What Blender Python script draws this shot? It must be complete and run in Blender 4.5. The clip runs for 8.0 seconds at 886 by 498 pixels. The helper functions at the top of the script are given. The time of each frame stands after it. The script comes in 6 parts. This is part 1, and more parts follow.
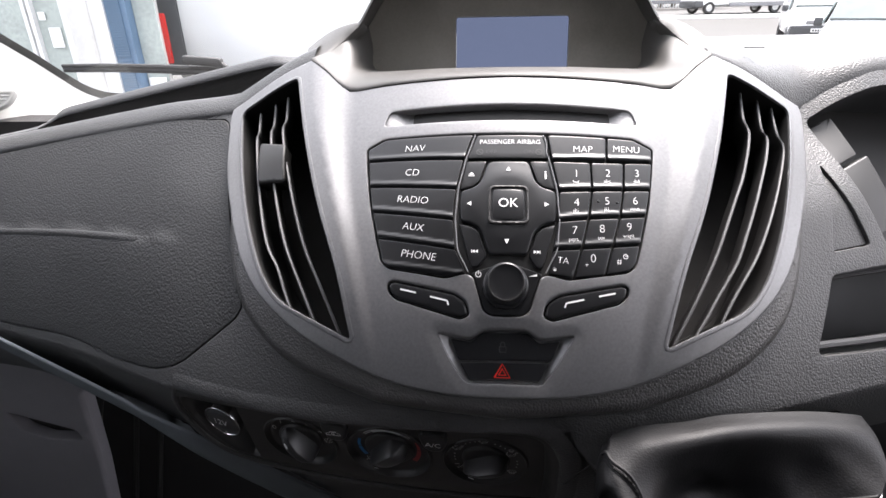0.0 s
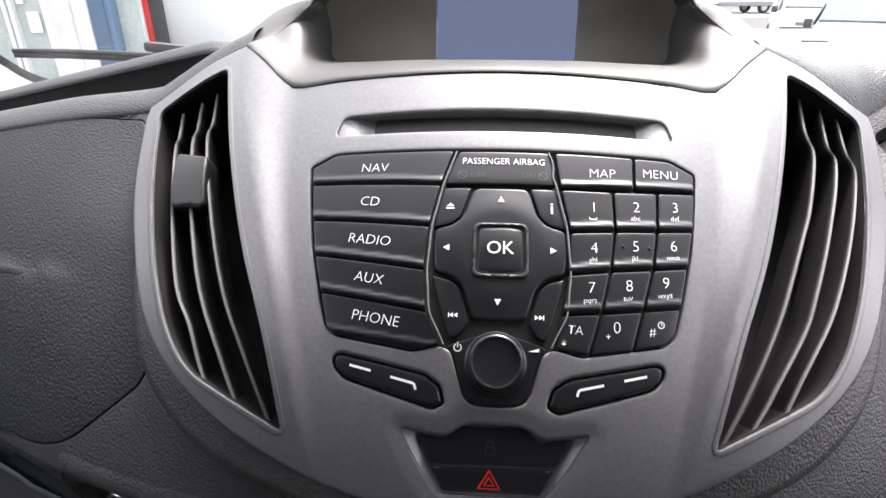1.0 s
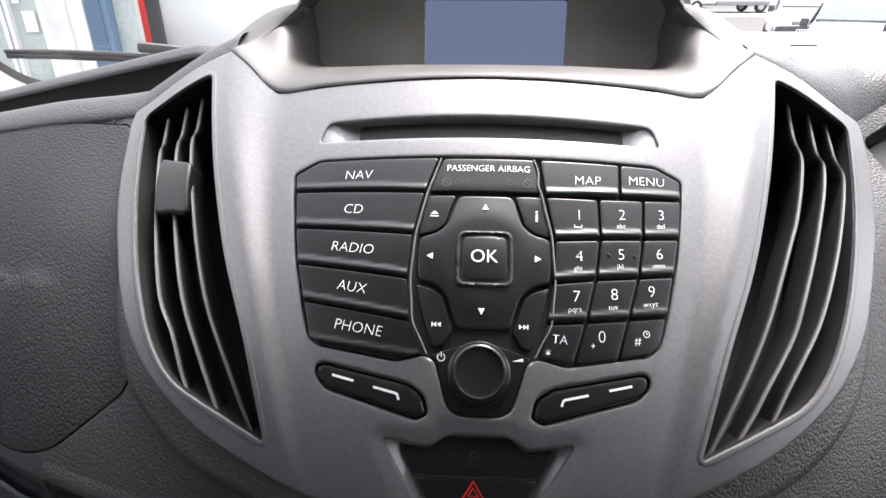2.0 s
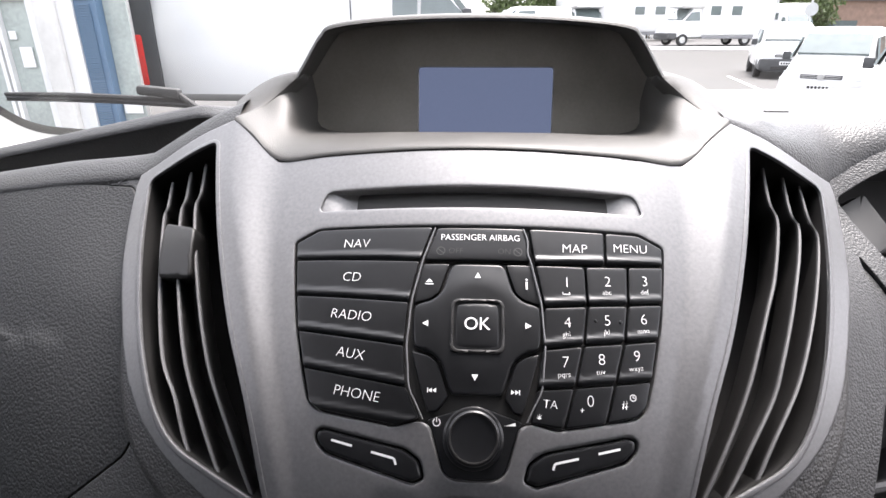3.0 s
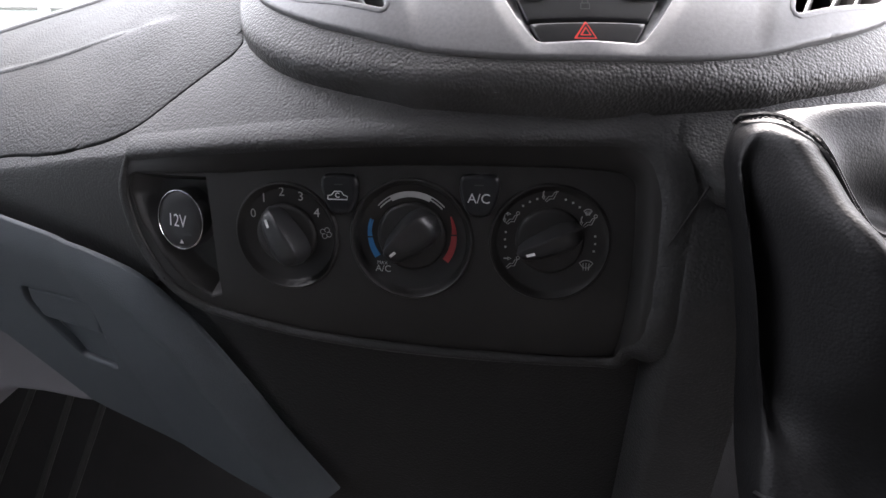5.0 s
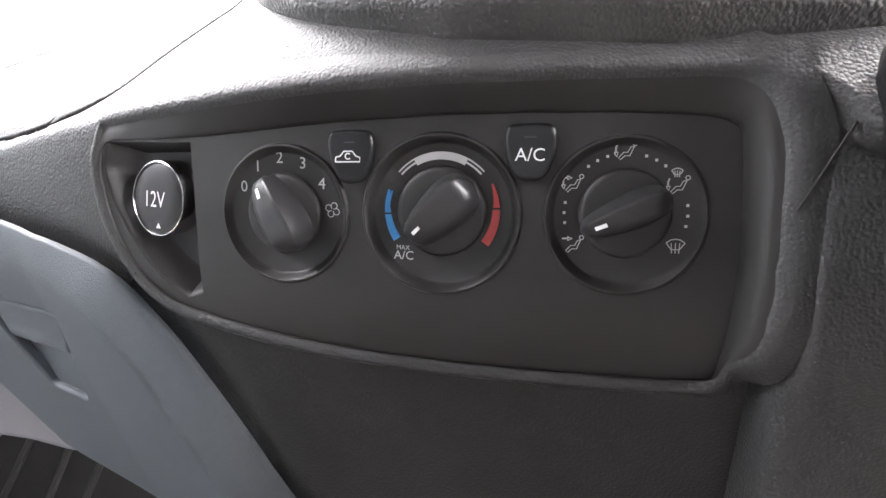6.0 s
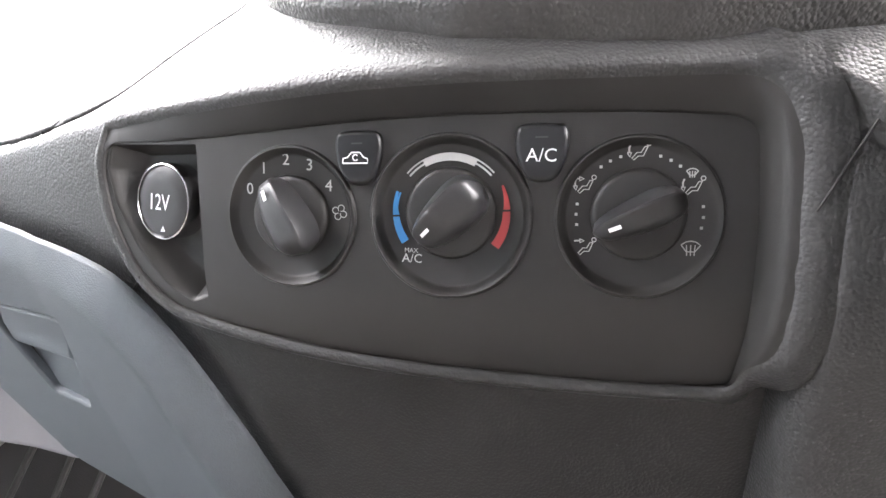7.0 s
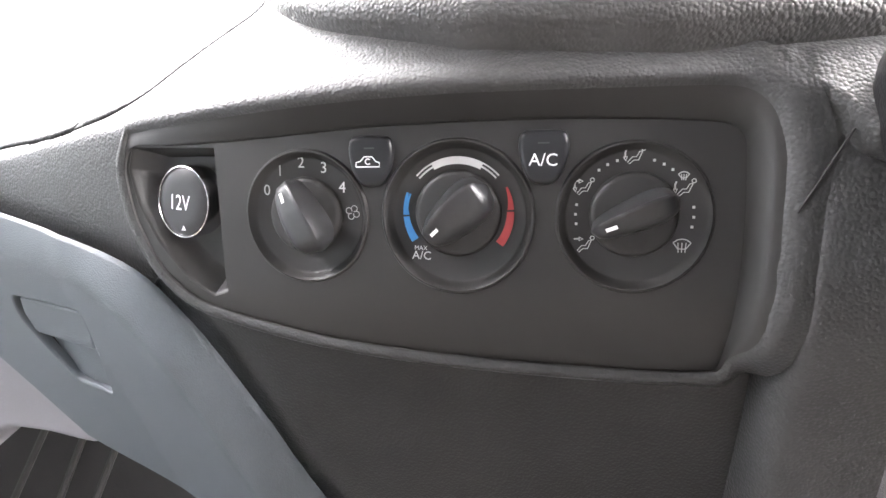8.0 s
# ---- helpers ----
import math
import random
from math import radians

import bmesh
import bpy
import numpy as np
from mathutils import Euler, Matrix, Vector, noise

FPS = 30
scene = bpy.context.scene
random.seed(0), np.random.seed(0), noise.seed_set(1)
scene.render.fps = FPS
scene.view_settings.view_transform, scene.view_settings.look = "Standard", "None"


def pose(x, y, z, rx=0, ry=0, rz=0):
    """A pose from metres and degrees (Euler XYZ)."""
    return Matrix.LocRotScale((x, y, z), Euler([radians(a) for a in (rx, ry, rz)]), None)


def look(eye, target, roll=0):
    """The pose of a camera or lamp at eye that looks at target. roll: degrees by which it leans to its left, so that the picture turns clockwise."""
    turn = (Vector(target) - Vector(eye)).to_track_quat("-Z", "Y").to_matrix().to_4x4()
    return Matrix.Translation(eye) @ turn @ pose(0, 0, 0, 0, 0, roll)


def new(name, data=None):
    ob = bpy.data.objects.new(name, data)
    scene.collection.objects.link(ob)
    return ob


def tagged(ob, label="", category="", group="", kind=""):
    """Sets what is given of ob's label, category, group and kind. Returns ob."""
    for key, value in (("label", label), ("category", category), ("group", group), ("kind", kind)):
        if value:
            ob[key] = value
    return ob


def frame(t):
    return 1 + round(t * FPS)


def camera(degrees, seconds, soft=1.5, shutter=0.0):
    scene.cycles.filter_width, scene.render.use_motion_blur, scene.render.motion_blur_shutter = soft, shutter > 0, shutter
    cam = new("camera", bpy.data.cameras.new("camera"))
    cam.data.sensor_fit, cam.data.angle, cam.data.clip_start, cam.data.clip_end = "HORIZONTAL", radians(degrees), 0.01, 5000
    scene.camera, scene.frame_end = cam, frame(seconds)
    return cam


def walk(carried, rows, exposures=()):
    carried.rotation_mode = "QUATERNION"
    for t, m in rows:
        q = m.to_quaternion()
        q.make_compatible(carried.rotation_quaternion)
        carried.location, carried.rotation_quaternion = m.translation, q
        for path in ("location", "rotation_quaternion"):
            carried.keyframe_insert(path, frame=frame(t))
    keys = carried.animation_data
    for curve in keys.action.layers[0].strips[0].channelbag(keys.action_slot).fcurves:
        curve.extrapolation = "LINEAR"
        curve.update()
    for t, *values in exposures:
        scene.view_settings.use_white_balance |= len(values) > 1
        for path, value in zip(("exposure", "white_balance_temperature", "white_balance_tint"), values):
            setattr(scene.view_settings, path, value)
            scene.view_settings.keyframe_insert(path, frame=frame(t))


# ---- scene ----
cam = camera(77.0, 8.0)
PATH = [
    (0, -0.0105, -0.3076, 1.6885, 5.10, -24.00, -1.23),
    (0.5, -0.0134, -0.2483, 1.6753, 4.37, -24.50, -0.48),
    (1, -0.0096, -0.2140, 1.6775, 3.73, -24.58, 0.08),
    (2.5, -0.0034, -0.2097, 1.6839, 3.21, -24.66, -0.03),
    (3, -0.0039, -0.2139, 1.7004, 2.80, -21.68, -0.03),
    (3.5, -0.0076, -0.2193, 1.7018, 2.96, -20.80, 0.01),
    (4, -0.0109, -0.2600, 1.6493, 2.95, -20.00, 0.51),
    (4.5, -0.0389, -0.3099, 1.5084, 1.00, -9.49, 1.60),
    (4.8, -0.0477, -0.3048, 1.4374, 2.15, -4.71, 1.61),
    (5, -0.0472, -0.2897, 1.4020, 3.05, -1.30, 1.99),
    (5.2, -0.0441, -0.2709, 1.3773, 4.17, 0.88, 2.29),
    (6.3, -0.0545, -0.2186, 1.3632, 6.62, 6.93, 2.88),
    (6.5, -0.0543, -0.2185, 1.3629, 6.67, 7.00, 2.87),
    (7, -0.0552, -0.2188, 1.3621, 6.84, 6.97, 2.86),
    (7.5, -0.0552, -0.2185, 1.3635, 6.97, 7.08, 2.85),
    (8, -0.0586, -0.2344, 1.3676, 6.33, 4.88, 2.31),
]
EXPOSURES = [(0.0, 2.88, 6500, 17), (3.2, 2.72, 6500, 17), (3.5, 2.65, 6500, 17), (4.0, 2.5, 6500, 17), (4.5, 2.9, 6500, 18), (5.2, 4.6, 6600, 18), (6.3, 6.4, 6900, 16), (8.0, 6.75, 6900, 16)]
walk(cam, [(t, pose(x, y, z, 90 + pitch, 0, yaw) @ pose(0, 0, 0, 0, 0, roll)) for t, x, y, z, yaw, pitch, roll in PATH],
     exposures=EXPOSURES)
# ---- end of walk ----
import mathutils

# ---- light ----
world = bpy.data.worlds.new("world")
scene.world = world
world.use_nodes = True
wn = world.node_tree.nodes
sky = wn.new("ShaderNodeTexSky")
sky.sky_type = "NISHITA"
sky.sun_disc = False
sky.sun_elevation, sky.sun_rotation = radians(64), radians(31.4)
sky.air_density, sky.dust_density, sky.ozone_density = 1.0, 3.0, 1.0
wn["Background"].inputs["Strength"].default_value = 0.15
pale = wn.new("ShaderNodeHueSaturation")
pale.inputs["Saturation"].default_value = 0.18
world.node_tree.links.new(sky.outputs[0], pale.inputs["Color"])
world.node_tree.links.new(pale.outputs[0], wn["Background"].inputs[0])
sun_data = bpy.data.lights.new("sun", "SUN")
sun_data.energy, sun_data.angle, sun_data.color = 1.15, radians(20), (1.0, 0.94, 0.87)
sun = new("sun", sun_data)
sun.matrix_world = look((4.4, 7.2, 17.5), (0, 0, 0))

# ---- materials ----


def material(name, color, rough=0.5, metal=0.0, grain=0.0, grain_size=0.001, spread=0.15, spread_size=0.03, cells=False,
             emit=None, emit_strength=0.0, specular=0.5, coat=0.0):
    """A node material: colour varied at two scales, roughness varied, fine relief of the given size in metres."""
    m = bpy.data.materials.new(name)
    m.use_nodes = True
    nt = m.node_tree
    b = nt.nodes["Principled BSDF"]
    b.inputs["Metallic"].default_value = metal
    b.inputs["Specular IOR Level"].default_value = specular
    b.inputs["Coat Weight"].default_value = coat
    co = nt.nodes.new("ShaderNodeTexCoord")
    n1 = nt.nodes.new("ShaderNodeTexNoise")
    n1.inputs["Scale"].default_value = 1 / spread_size
    n1.inputs["Detail"].default_value = 6
    n2 = nt.nodes.new("ShaderNodeTexNoise")
    n2.inputs["Scale"].default_value = 1 / (spread_size * 0.07)
    n2.inputs["Detail"].default_value = 3
    mixn = nt.nodes.new("ShaderNodeMath")
    mixn.operation = "MULTIPLY_ADD"
    mixn.inputs[1].default_value = 0.5
    nt.links.new(co.outputs["Object"], n1.inputs["Vector"])
    nt.links.new(co.outputs["Object"], n2.inputs["Vector"])
    nt.links.new(n2.outputs["Fac"], mixn.inputs[0])
    nt.links.new(n1.outputs["Fac"], mixn.inputs[2])
    ramp = nt.nodes.new("ShaderNodeMapRange")
    ramp.inputs["From Min"].default_value, ramp.inputs["From Max"].default_value = 0.45, 1.05
    ramp.inputs["To Min"].default_value, ramp.inputs["To Max"].default_value = 1 - spread, 1 + spread
    nt.links.new(mixn.outputs[0], ramp.inputs["Value"])
    col = nt.nodes.new("ShaderNodeVectorMath")
    col.operation = "SCALE"
    col.inputs[0].default_value = color
    nt.links.new(ramp.outputs[0], col.inputs["Scale"])
    nt.links.new(col.outputs[0], b.inputs["Base Color"])
    rr = nt.nodes.new("ShaderNodeMapRange")
    rr.inputs["From Min"].default_value, rr.inputs["From Max"].default_value = 0.45, 1.05
    rr.inputs["To Min"].default_value, rr.inputs["To Max"].default_value = rough * 0.9, min(1.0, rough * 1.1)
    nt.links.new(mixn.outputs[0], rr.inputs["Value"])
    nt.links.new(rr.outputs[0], b.inputs["Roughness"])
    if grain:
        bump = nt.nodes.new("ShaderNodeBump")
        bump.inputs["Strength"].default_value = min(1.0, grain)
        bump.inputs["Distance"].default_value = grain_size * 0.27
        if cells:
            vo = nt.nodes.new("ShaderNodeTexVoronoi")
            vo.feature = "F1"
            vo.inputs["Scale"].default_value = 1 / grain_size
            wob = nt.nodes.new("ShaderNodeTexNoise")
            wob.inputs["Scale"].default_value = 0.6 / grain_size
            add = nt.nodes.new("ShaderNodeVectorMath")
            add.operation = "MULTIPLY_ADD"
            add.inputs[1].default_value = (grain_size * 0.45,) * 3
            nt.links.new(co.outputs["Object"], wob.inputs["Vector"])
            nt.links.new(wob.outputs["Color"], add.inputs[0])
            nt.links.new(co.outputs["Object"], add.inputs[2])
            nt.links.new(add.outputs[0], vo.inputs["Vector"])
            nt.links.new(vo.outputs["Distance"], bump.inputs["Height"])
            bump.invert = True
        else:
            g = nt.nodes.new("ShaderNodeTexNoise")
            g.inputs["Scale"].default_value = 1 / grain_size
            g.inputs["Detail"].default_value = 2
            nt.links.new(co.outputs["Object"], g.inputs["Vector"])
            nt.links.new(g.outputs["Fac"], bump.inputs["Height"])
        nt.links.new(bump.outputs[0], b.inputs["Normal"])
    if emit:
        b.inputs["Emission Color"].default_value = (*emit, 1)
        b.inputs["Emission Strength"].default_value = emit_strength
    return m


def glass(name, tint, rough=0.0):
    m = bpy.data.materials.new(name)
    m.use_nodes = True
    nt = m.node_tree
    out = nt.nodes["Material Output"]
    tr = nt.nodes.new("ShaderNodeBsdfTransparent")
    tr.inputs[0].default_value = (*tint, 1)
    gl = nt.nodes.new("ShaderNodeBsdfGlossy")
    gl.inputs["Roughness"].default_value = rough
    fr = nt.nodes.new("ShaderNodeFresnel")
    fr.inputs[0].default_value = 1.3
    mix = nt.nodes.new("ShaderNodeMixShader")
    nt.links.new(fr.outputs[0], mix.inputs[0])
    nt.links.new(tr.outputs[0], mix.inputs[1])
    nt.links.new(gl.outputs[0], mix.inputs[2])
    nt.links.new(mix.outputs[0], out.inputs[0])
    return m


DASH = material("dash_grain_plastic", (0.037, 0.037, 0.037), 0.46, grain=0.8, grain_size=0.0014, cells=True, spread=0.2)
RING = material("surround_grain_plastic", (0.044, 0.043, 0.042), 0.44, grain=0.85, grain_size=0.0015, cells=True, spread=0.2)
HOOD = material("hood_plastic", (0.050, 0.048, 0.044), 0.52, grain=0.45, grain_size=0.0008, cells=True)
# much lighter than HOOD: colour makes up for light missing under the rim
FACEM = material("hood_face_plastic_lifted", (0.24, 0.225, 0.20), 0.6, grain=0.3, grain_size=0.0008, cells=True)
FLAP = material("flap_leather_grain", (0.024, 0.0248, 0.0252), 0.52, specular=0.28, grain=0.85, grain_size=0.0017, cells=True, spread=0.15)
# far paler than SLAT: light caught along the slat edges, put into the colour
EDGE_GLINT = material("slat_edge_glint", (0.10, 0.10, 0.103), 0.58, spread=0.1)
GRIPM = material("dial_grip_plastic", (0.030, 0.030, 0.031), 0.38, grain=0.15, grain_size=0.0005, spread=0.2)
SMOOTH = material("satin_black_plastic", (0.020, 0.020, 0.021), 0.42, grain=0.15, grain_size=0.0006)
KEY = material("key_black", (0.0110, 0.0114, 0.0124), 0.33, grain=0.1, grain_size=0.0004, spread=0.25, specular=0.45)
LOWER = material("lower_console_plastic", (0.013, 0.0127, 0.0127), 0.5, grain=0.7, grain_size=0.0014, cells=True, spread=0.2)
PRINT = material("heater_print", (0.50, 0.50, 0.49), 0.5, spread=0.05)
PLATE = material("heater_plate_plastic", (0.018, 0.017, 0.016), 0.5, grain=0.3, grain_size=0.0005)
# near-black for hollows and joints: their deep shade is put into the colour
CAVITY = material("cavity_shade_black", (0.011, 0.0105, 0.010), 0.6, spread=0.3)
SLAT = material("slat_plastic", (0.015, 0.0145, 0.014), 0.5, grain=0.1, grain_size=0.0005)
SILVER = material("satin_silver_paint", (0.17, 0.17, 0.173), 0.44, metal=0.5, grain=0.3, grain_size=0.0005, spread=0.16, spread_size=0.0018)
CHROME = material("satin_chrome", (0.62, 0.62, 0.64), 0.22, metal=1.0, spread=0.05)
WHITE = material("white_print", (0.78, 0.78, 0.78), 0.5, spread=0.05)
DIM = material("unlit_print", (0.05, 0.05, 0.05), 0.5, spread=0.05)
RED = material("red_print", (0.65, 0.03, 0.02), 0.45, spread=0.1)
BLUE = material("blue_print", (0.03, 0.20, 0.46), 0.45, spread=0.1)
WARM = material("dark_red_print", (0.42, 0.05, 0.05), 0.45, spread=0.1)
GREY = material("blue_grey_plastic", (0.082, 0.096, 0.107), 0.5, grain=0.55, grain_size=0.0009, cells=True, spread=0.1)
TRIM = material("pale_grey_trim", (0.42, 0.42, 0.40), 0.6, grain=0.4, grain_size=0.001, spread=0.06)
KICK = material("lilac_grey_trim", (0.25, 0.243, 0.262), 0.6, grain=0.4, grain_size=0.001, spread=0.06)
LEATHER = material("black_leather", (0.0065, 0.0065, 0.007), 0.50, grain=0.35, grain_size=0.0011, cells=True, spread=0.25, specular=0.25)
THREAD = material("grey_thread", (0.028, 0.028, 0.028), 0.7, spread=0.2)
CARPET = material("dark_carpet", (0.016, 0.015, 0.015), 0.95, grain=1.0, grain_size=0.002, spread=0.4)
RUBBER = material("black_rubber", (0.018, 0.018, 0.018), 0.7, grain=0.3, grain_size=0.002)
FABRIC = material("grey_seat_fabric", (0.05, 0.05, 0.055), 0.9, grain=0.8, grain_size=0.002)
PAINT = material("white_vehicle_paint", (0.66, 0.66, 0.66), 0.25, spread=0.03, spread_size=0.4, coat=0.5)
DARKTRIM = material("vehicle_black_plastic", (0.045, 0.047, 0.05), 0.6, grain=0.3, grain_size=0.004, spread_size=0.2)
TYRE = material("tyre_rubber", (0.02, 0.02, 0.02), 0.8, grain=0.4, grain_size=0.006, spread_size=0.1)
RIM = material("wheel_steel", (0.5, 0.5, 0.5), 0.35, metal=0.8, spread_size=0.1)
LAMPRED = material("red_lamp", (0.55, 0.02, 0.015), 0.2, spread_size=0.1, coat=0.5)
LAMP = material("clear_lamp", (0.65, 0.68, 0.70), 0.15, spread_size=0.06, coat=0.6)
# base colour raised to carry a pale reflection of the sky
DARKGLASS = material("vehicle_glass_sky_sheen", (0.09, 0.115, 0.115), 0.06, spread_size=0.3, specular=0.8)
ASPHALT = material("asphalt", (0.060, 0.057, 0.054), 0.9, grain=0.6, grain_size=0.012, spread=0.25, spread_size=1.5)
LINE = material("road_paint", (0.7, 0.7, 0.68), 0.7, spread=0.15, spread_size=0.2)
BLUEPANEL = material("blue_cladding", (0.10, 0.165, 0.25), 0.45, spread=0.1, spread_size=0.5)
RENDERED = material("pale_render", (0.62, 0.61, 0.59), 0.8, grain=0.3, grain_size=0.01, spread_size=0.8)
FRAMEW = material("white_frame", (0.72, 0.72, 0.72), 0.4, spread=0.04, spread_size=0.3)
BRICK = material("brown_brick", (0.26, 0.17, 0.13), 0.85, grain=0.6, grain_size=0.02, spread=0.3, spread_size=0.4)
ROOFM = material("grey_roof", (0.2, 0.2, 0.21), 0.7, spread_size=1.0)
BARK = material("bark", (0.10, 0.075, 0.05), 0.9, grain=0.8, grain_size=0.03, spread_size=0.2)
LEAF = material("leaves", (0.085, 0.12, 0.035), 0.6, spread=0.5, spread_size=0.5)
POLE = material("galvanised_pole", (0.45, 0.46, 0.46), 0.45, metal=0.6, spread_size=0.2)
SHOPGLASS = material("shop_glass", (0.36, 0.40, 0.38), 0.05, spread=0.3, spread_size=0.7, specular=0.8)
FRIT = material("black_glass_border", (0.008, 0.008, 0.008), 0.3)
SCREEN = material("blank_display", (0.02, 0.02, 0.03), 0.18, emit=(0.17, 0.215, 0.335), emit_strength=0.12)
WINDSCREEN = glass("windscreen_glass", (0.93, 0.96, 0.95))

# ---- building helpers ----


def part(name, bm, mat, parent=None, label="", smooth=True):
    """Link a bmesh as one mesh object under a thing."""
    me = bpy.data.meshes.new(name)
    bm.normal_update()
    if smooth:
        for fc in bm.faces:
            fc.smooth = True
        for ed in bm.edges:
            if len(ed.link_faces) == 2 and ed.calc_face_angle(0) > 0.7:
                ed.smooth = False
    nl, fl = bm.verts.layers.float_vector.get("lie"), bm.faces.layers.int.get("top")
    lie = [tuple(lp.vert[nl]) if fc[fl] else (0, 0, 0) for fc in bm.faces for lp in fc.loops] if nl and smooth else None
    bm.to_mesh(me)
    bm.free()
    if lie:
        me.normals_split_custom_set(lie)
    me.materials.append(mat)
    ob = new(name, me)
    if parent is not None:
        ob.parent = parent
    if label:
        ob["label"] = label
    return ob


def thing(name, label, category, group="", kind="", at=None):
    ob = new(name)
    ob.empty_display_size = 0.02
    if at is not None:
        ob.matrix_world = at
    return tagged(ob, label, category, group, kind)


def ease(a, b, x):
    s = min(1.0, max(0.0, (x - a) / (b - a)))
    return s * s * (3 - 2 * s)


def lerp_table(table, x):
    if x <= table[0][0]:
        return table[0][1]
    for (x0, y0), (x1, y1) in zip(table, table[1:]):
        if x <= x1:
            return y0 + (y1 - y0) * (x - x0) / (x1 - x0)
    return table[-1][1]


def fillet(poly, r, n=4):
    """Round each corner of a closed polygon; r is one radius or one for each corner."""
    out = []
    k = len(poly)
    for i in range(k):
        p, a, b = Vector(poly[i]), Vector(poly[i - 1]), Vector(poly[(i + 1) % k])
        ri = r[i] if isinstance(r, (list, tuple)) else r
        da, db = a - p, b - p
        d = min(ri, da.length * 0.49, db.length * 0.49)
        if d < 1e-6:
            out.append(tuple(p))
            continue
        p0, p1 = p + da.normalized() * d, p + db.normalized() * d
        for j in range(n + 1):
            t = j / n
            out.append(tuple((1 - t) ** 2 * p0 + 2 * t * (1 - t) * p + t * t * p1))
    return out


def spline(pts, n=6, closed=False):
    """Catmull-Rom through points of any dimension."""
    P = [Vector(p) for p in pts]
    k = len(P)
    out = []
    for i in range(k if closed else k - 1):
        p1, p2 = P[i], P[(i + 1) % k]
        p0 = P[i - 1] if closed or i > 0 else p1 * 2 - p2
        p3 = P[(i + 2) % k] if closed or i + 2 < k else p2 * 2 - p1
        for j in range(n):
            t = j / n
            out.append(tuple(0.5 * (2 * p1 + (p2 - p0) * t + (2 * p0 - 5 * p1 + 4 * p2 - p3) * t * t + (3 * p1 - p0 - 3 * p2 + p3) * t ** 3)))
    if not closed:
        out.append(tuple(P[-1]))
    return out


def dense(poly, step):
    """Split the long edges of a closed polygon."""
    out = []
    for i, p in enumerate(poly):
        q = poly[(i + 1) % len(poly)]
        d = math.dist(p, q)
        n = max(1, int(d / step + 0.5))
        out += [(p[0] + (q[0] - p[0]) * j / n, p[1] + (q[1] - p[1]) * j / n) for j in range(n)]
    return out


def area2(poly):
    return sum(a[0] * b[1] - b[0] * a[1] for a, b in zip(poly, poly[1:] + poly[:1]))


def inside(poly, P):
    """Which of the points P (n, 2) lie in the polygon."""
    res = np.zeros(len(P), bool)
    A = np.array(poly)
    B = np.roll(A, -1, 0)
    for (x0, y0), (x1, y1) in zip(A, B):
        if y0 == y1:
            continue
        c = ((P[:, 1] < y0) != (P[:, 1] < y1)) & (P[:, 0] < (x1 - x0) * (P[:, 1] - y0) / (y1 - y0) + x0)
        res ^= c
    return res


def edge_distance(polys, P):
    d = np.full(len(P), 1e9)
    for poly in polys:
        A = np.array(poly)
        B = np.roll(A, -1, 0)
        for a, b in zip(A, B):
            ab = b - a
            L = ab @ ab
            if L < 1e-16:
                continue
            t = np.clip(((P - a) @ ab) / L, 0, 1)
            d = np.minimum(d, np.hypot(*(P - a - t[:, None] * ab).T))
    return d


def offset(poly, r):
    """Points r inside (positive area) of a counterclockwise polygon."""
    out = []
    k = len(poly)
    for i in range(k):
        a, p, b = Vector(poly[i - 1]), Vector(poly[i]), Vector(poly[(i + 1) % k])
        t = (b - a)
        if t.length < 1e-9:
            continue
        t.normalize()
        out.append((p.x - t.y * r, p.y + t.x * r))
    return out


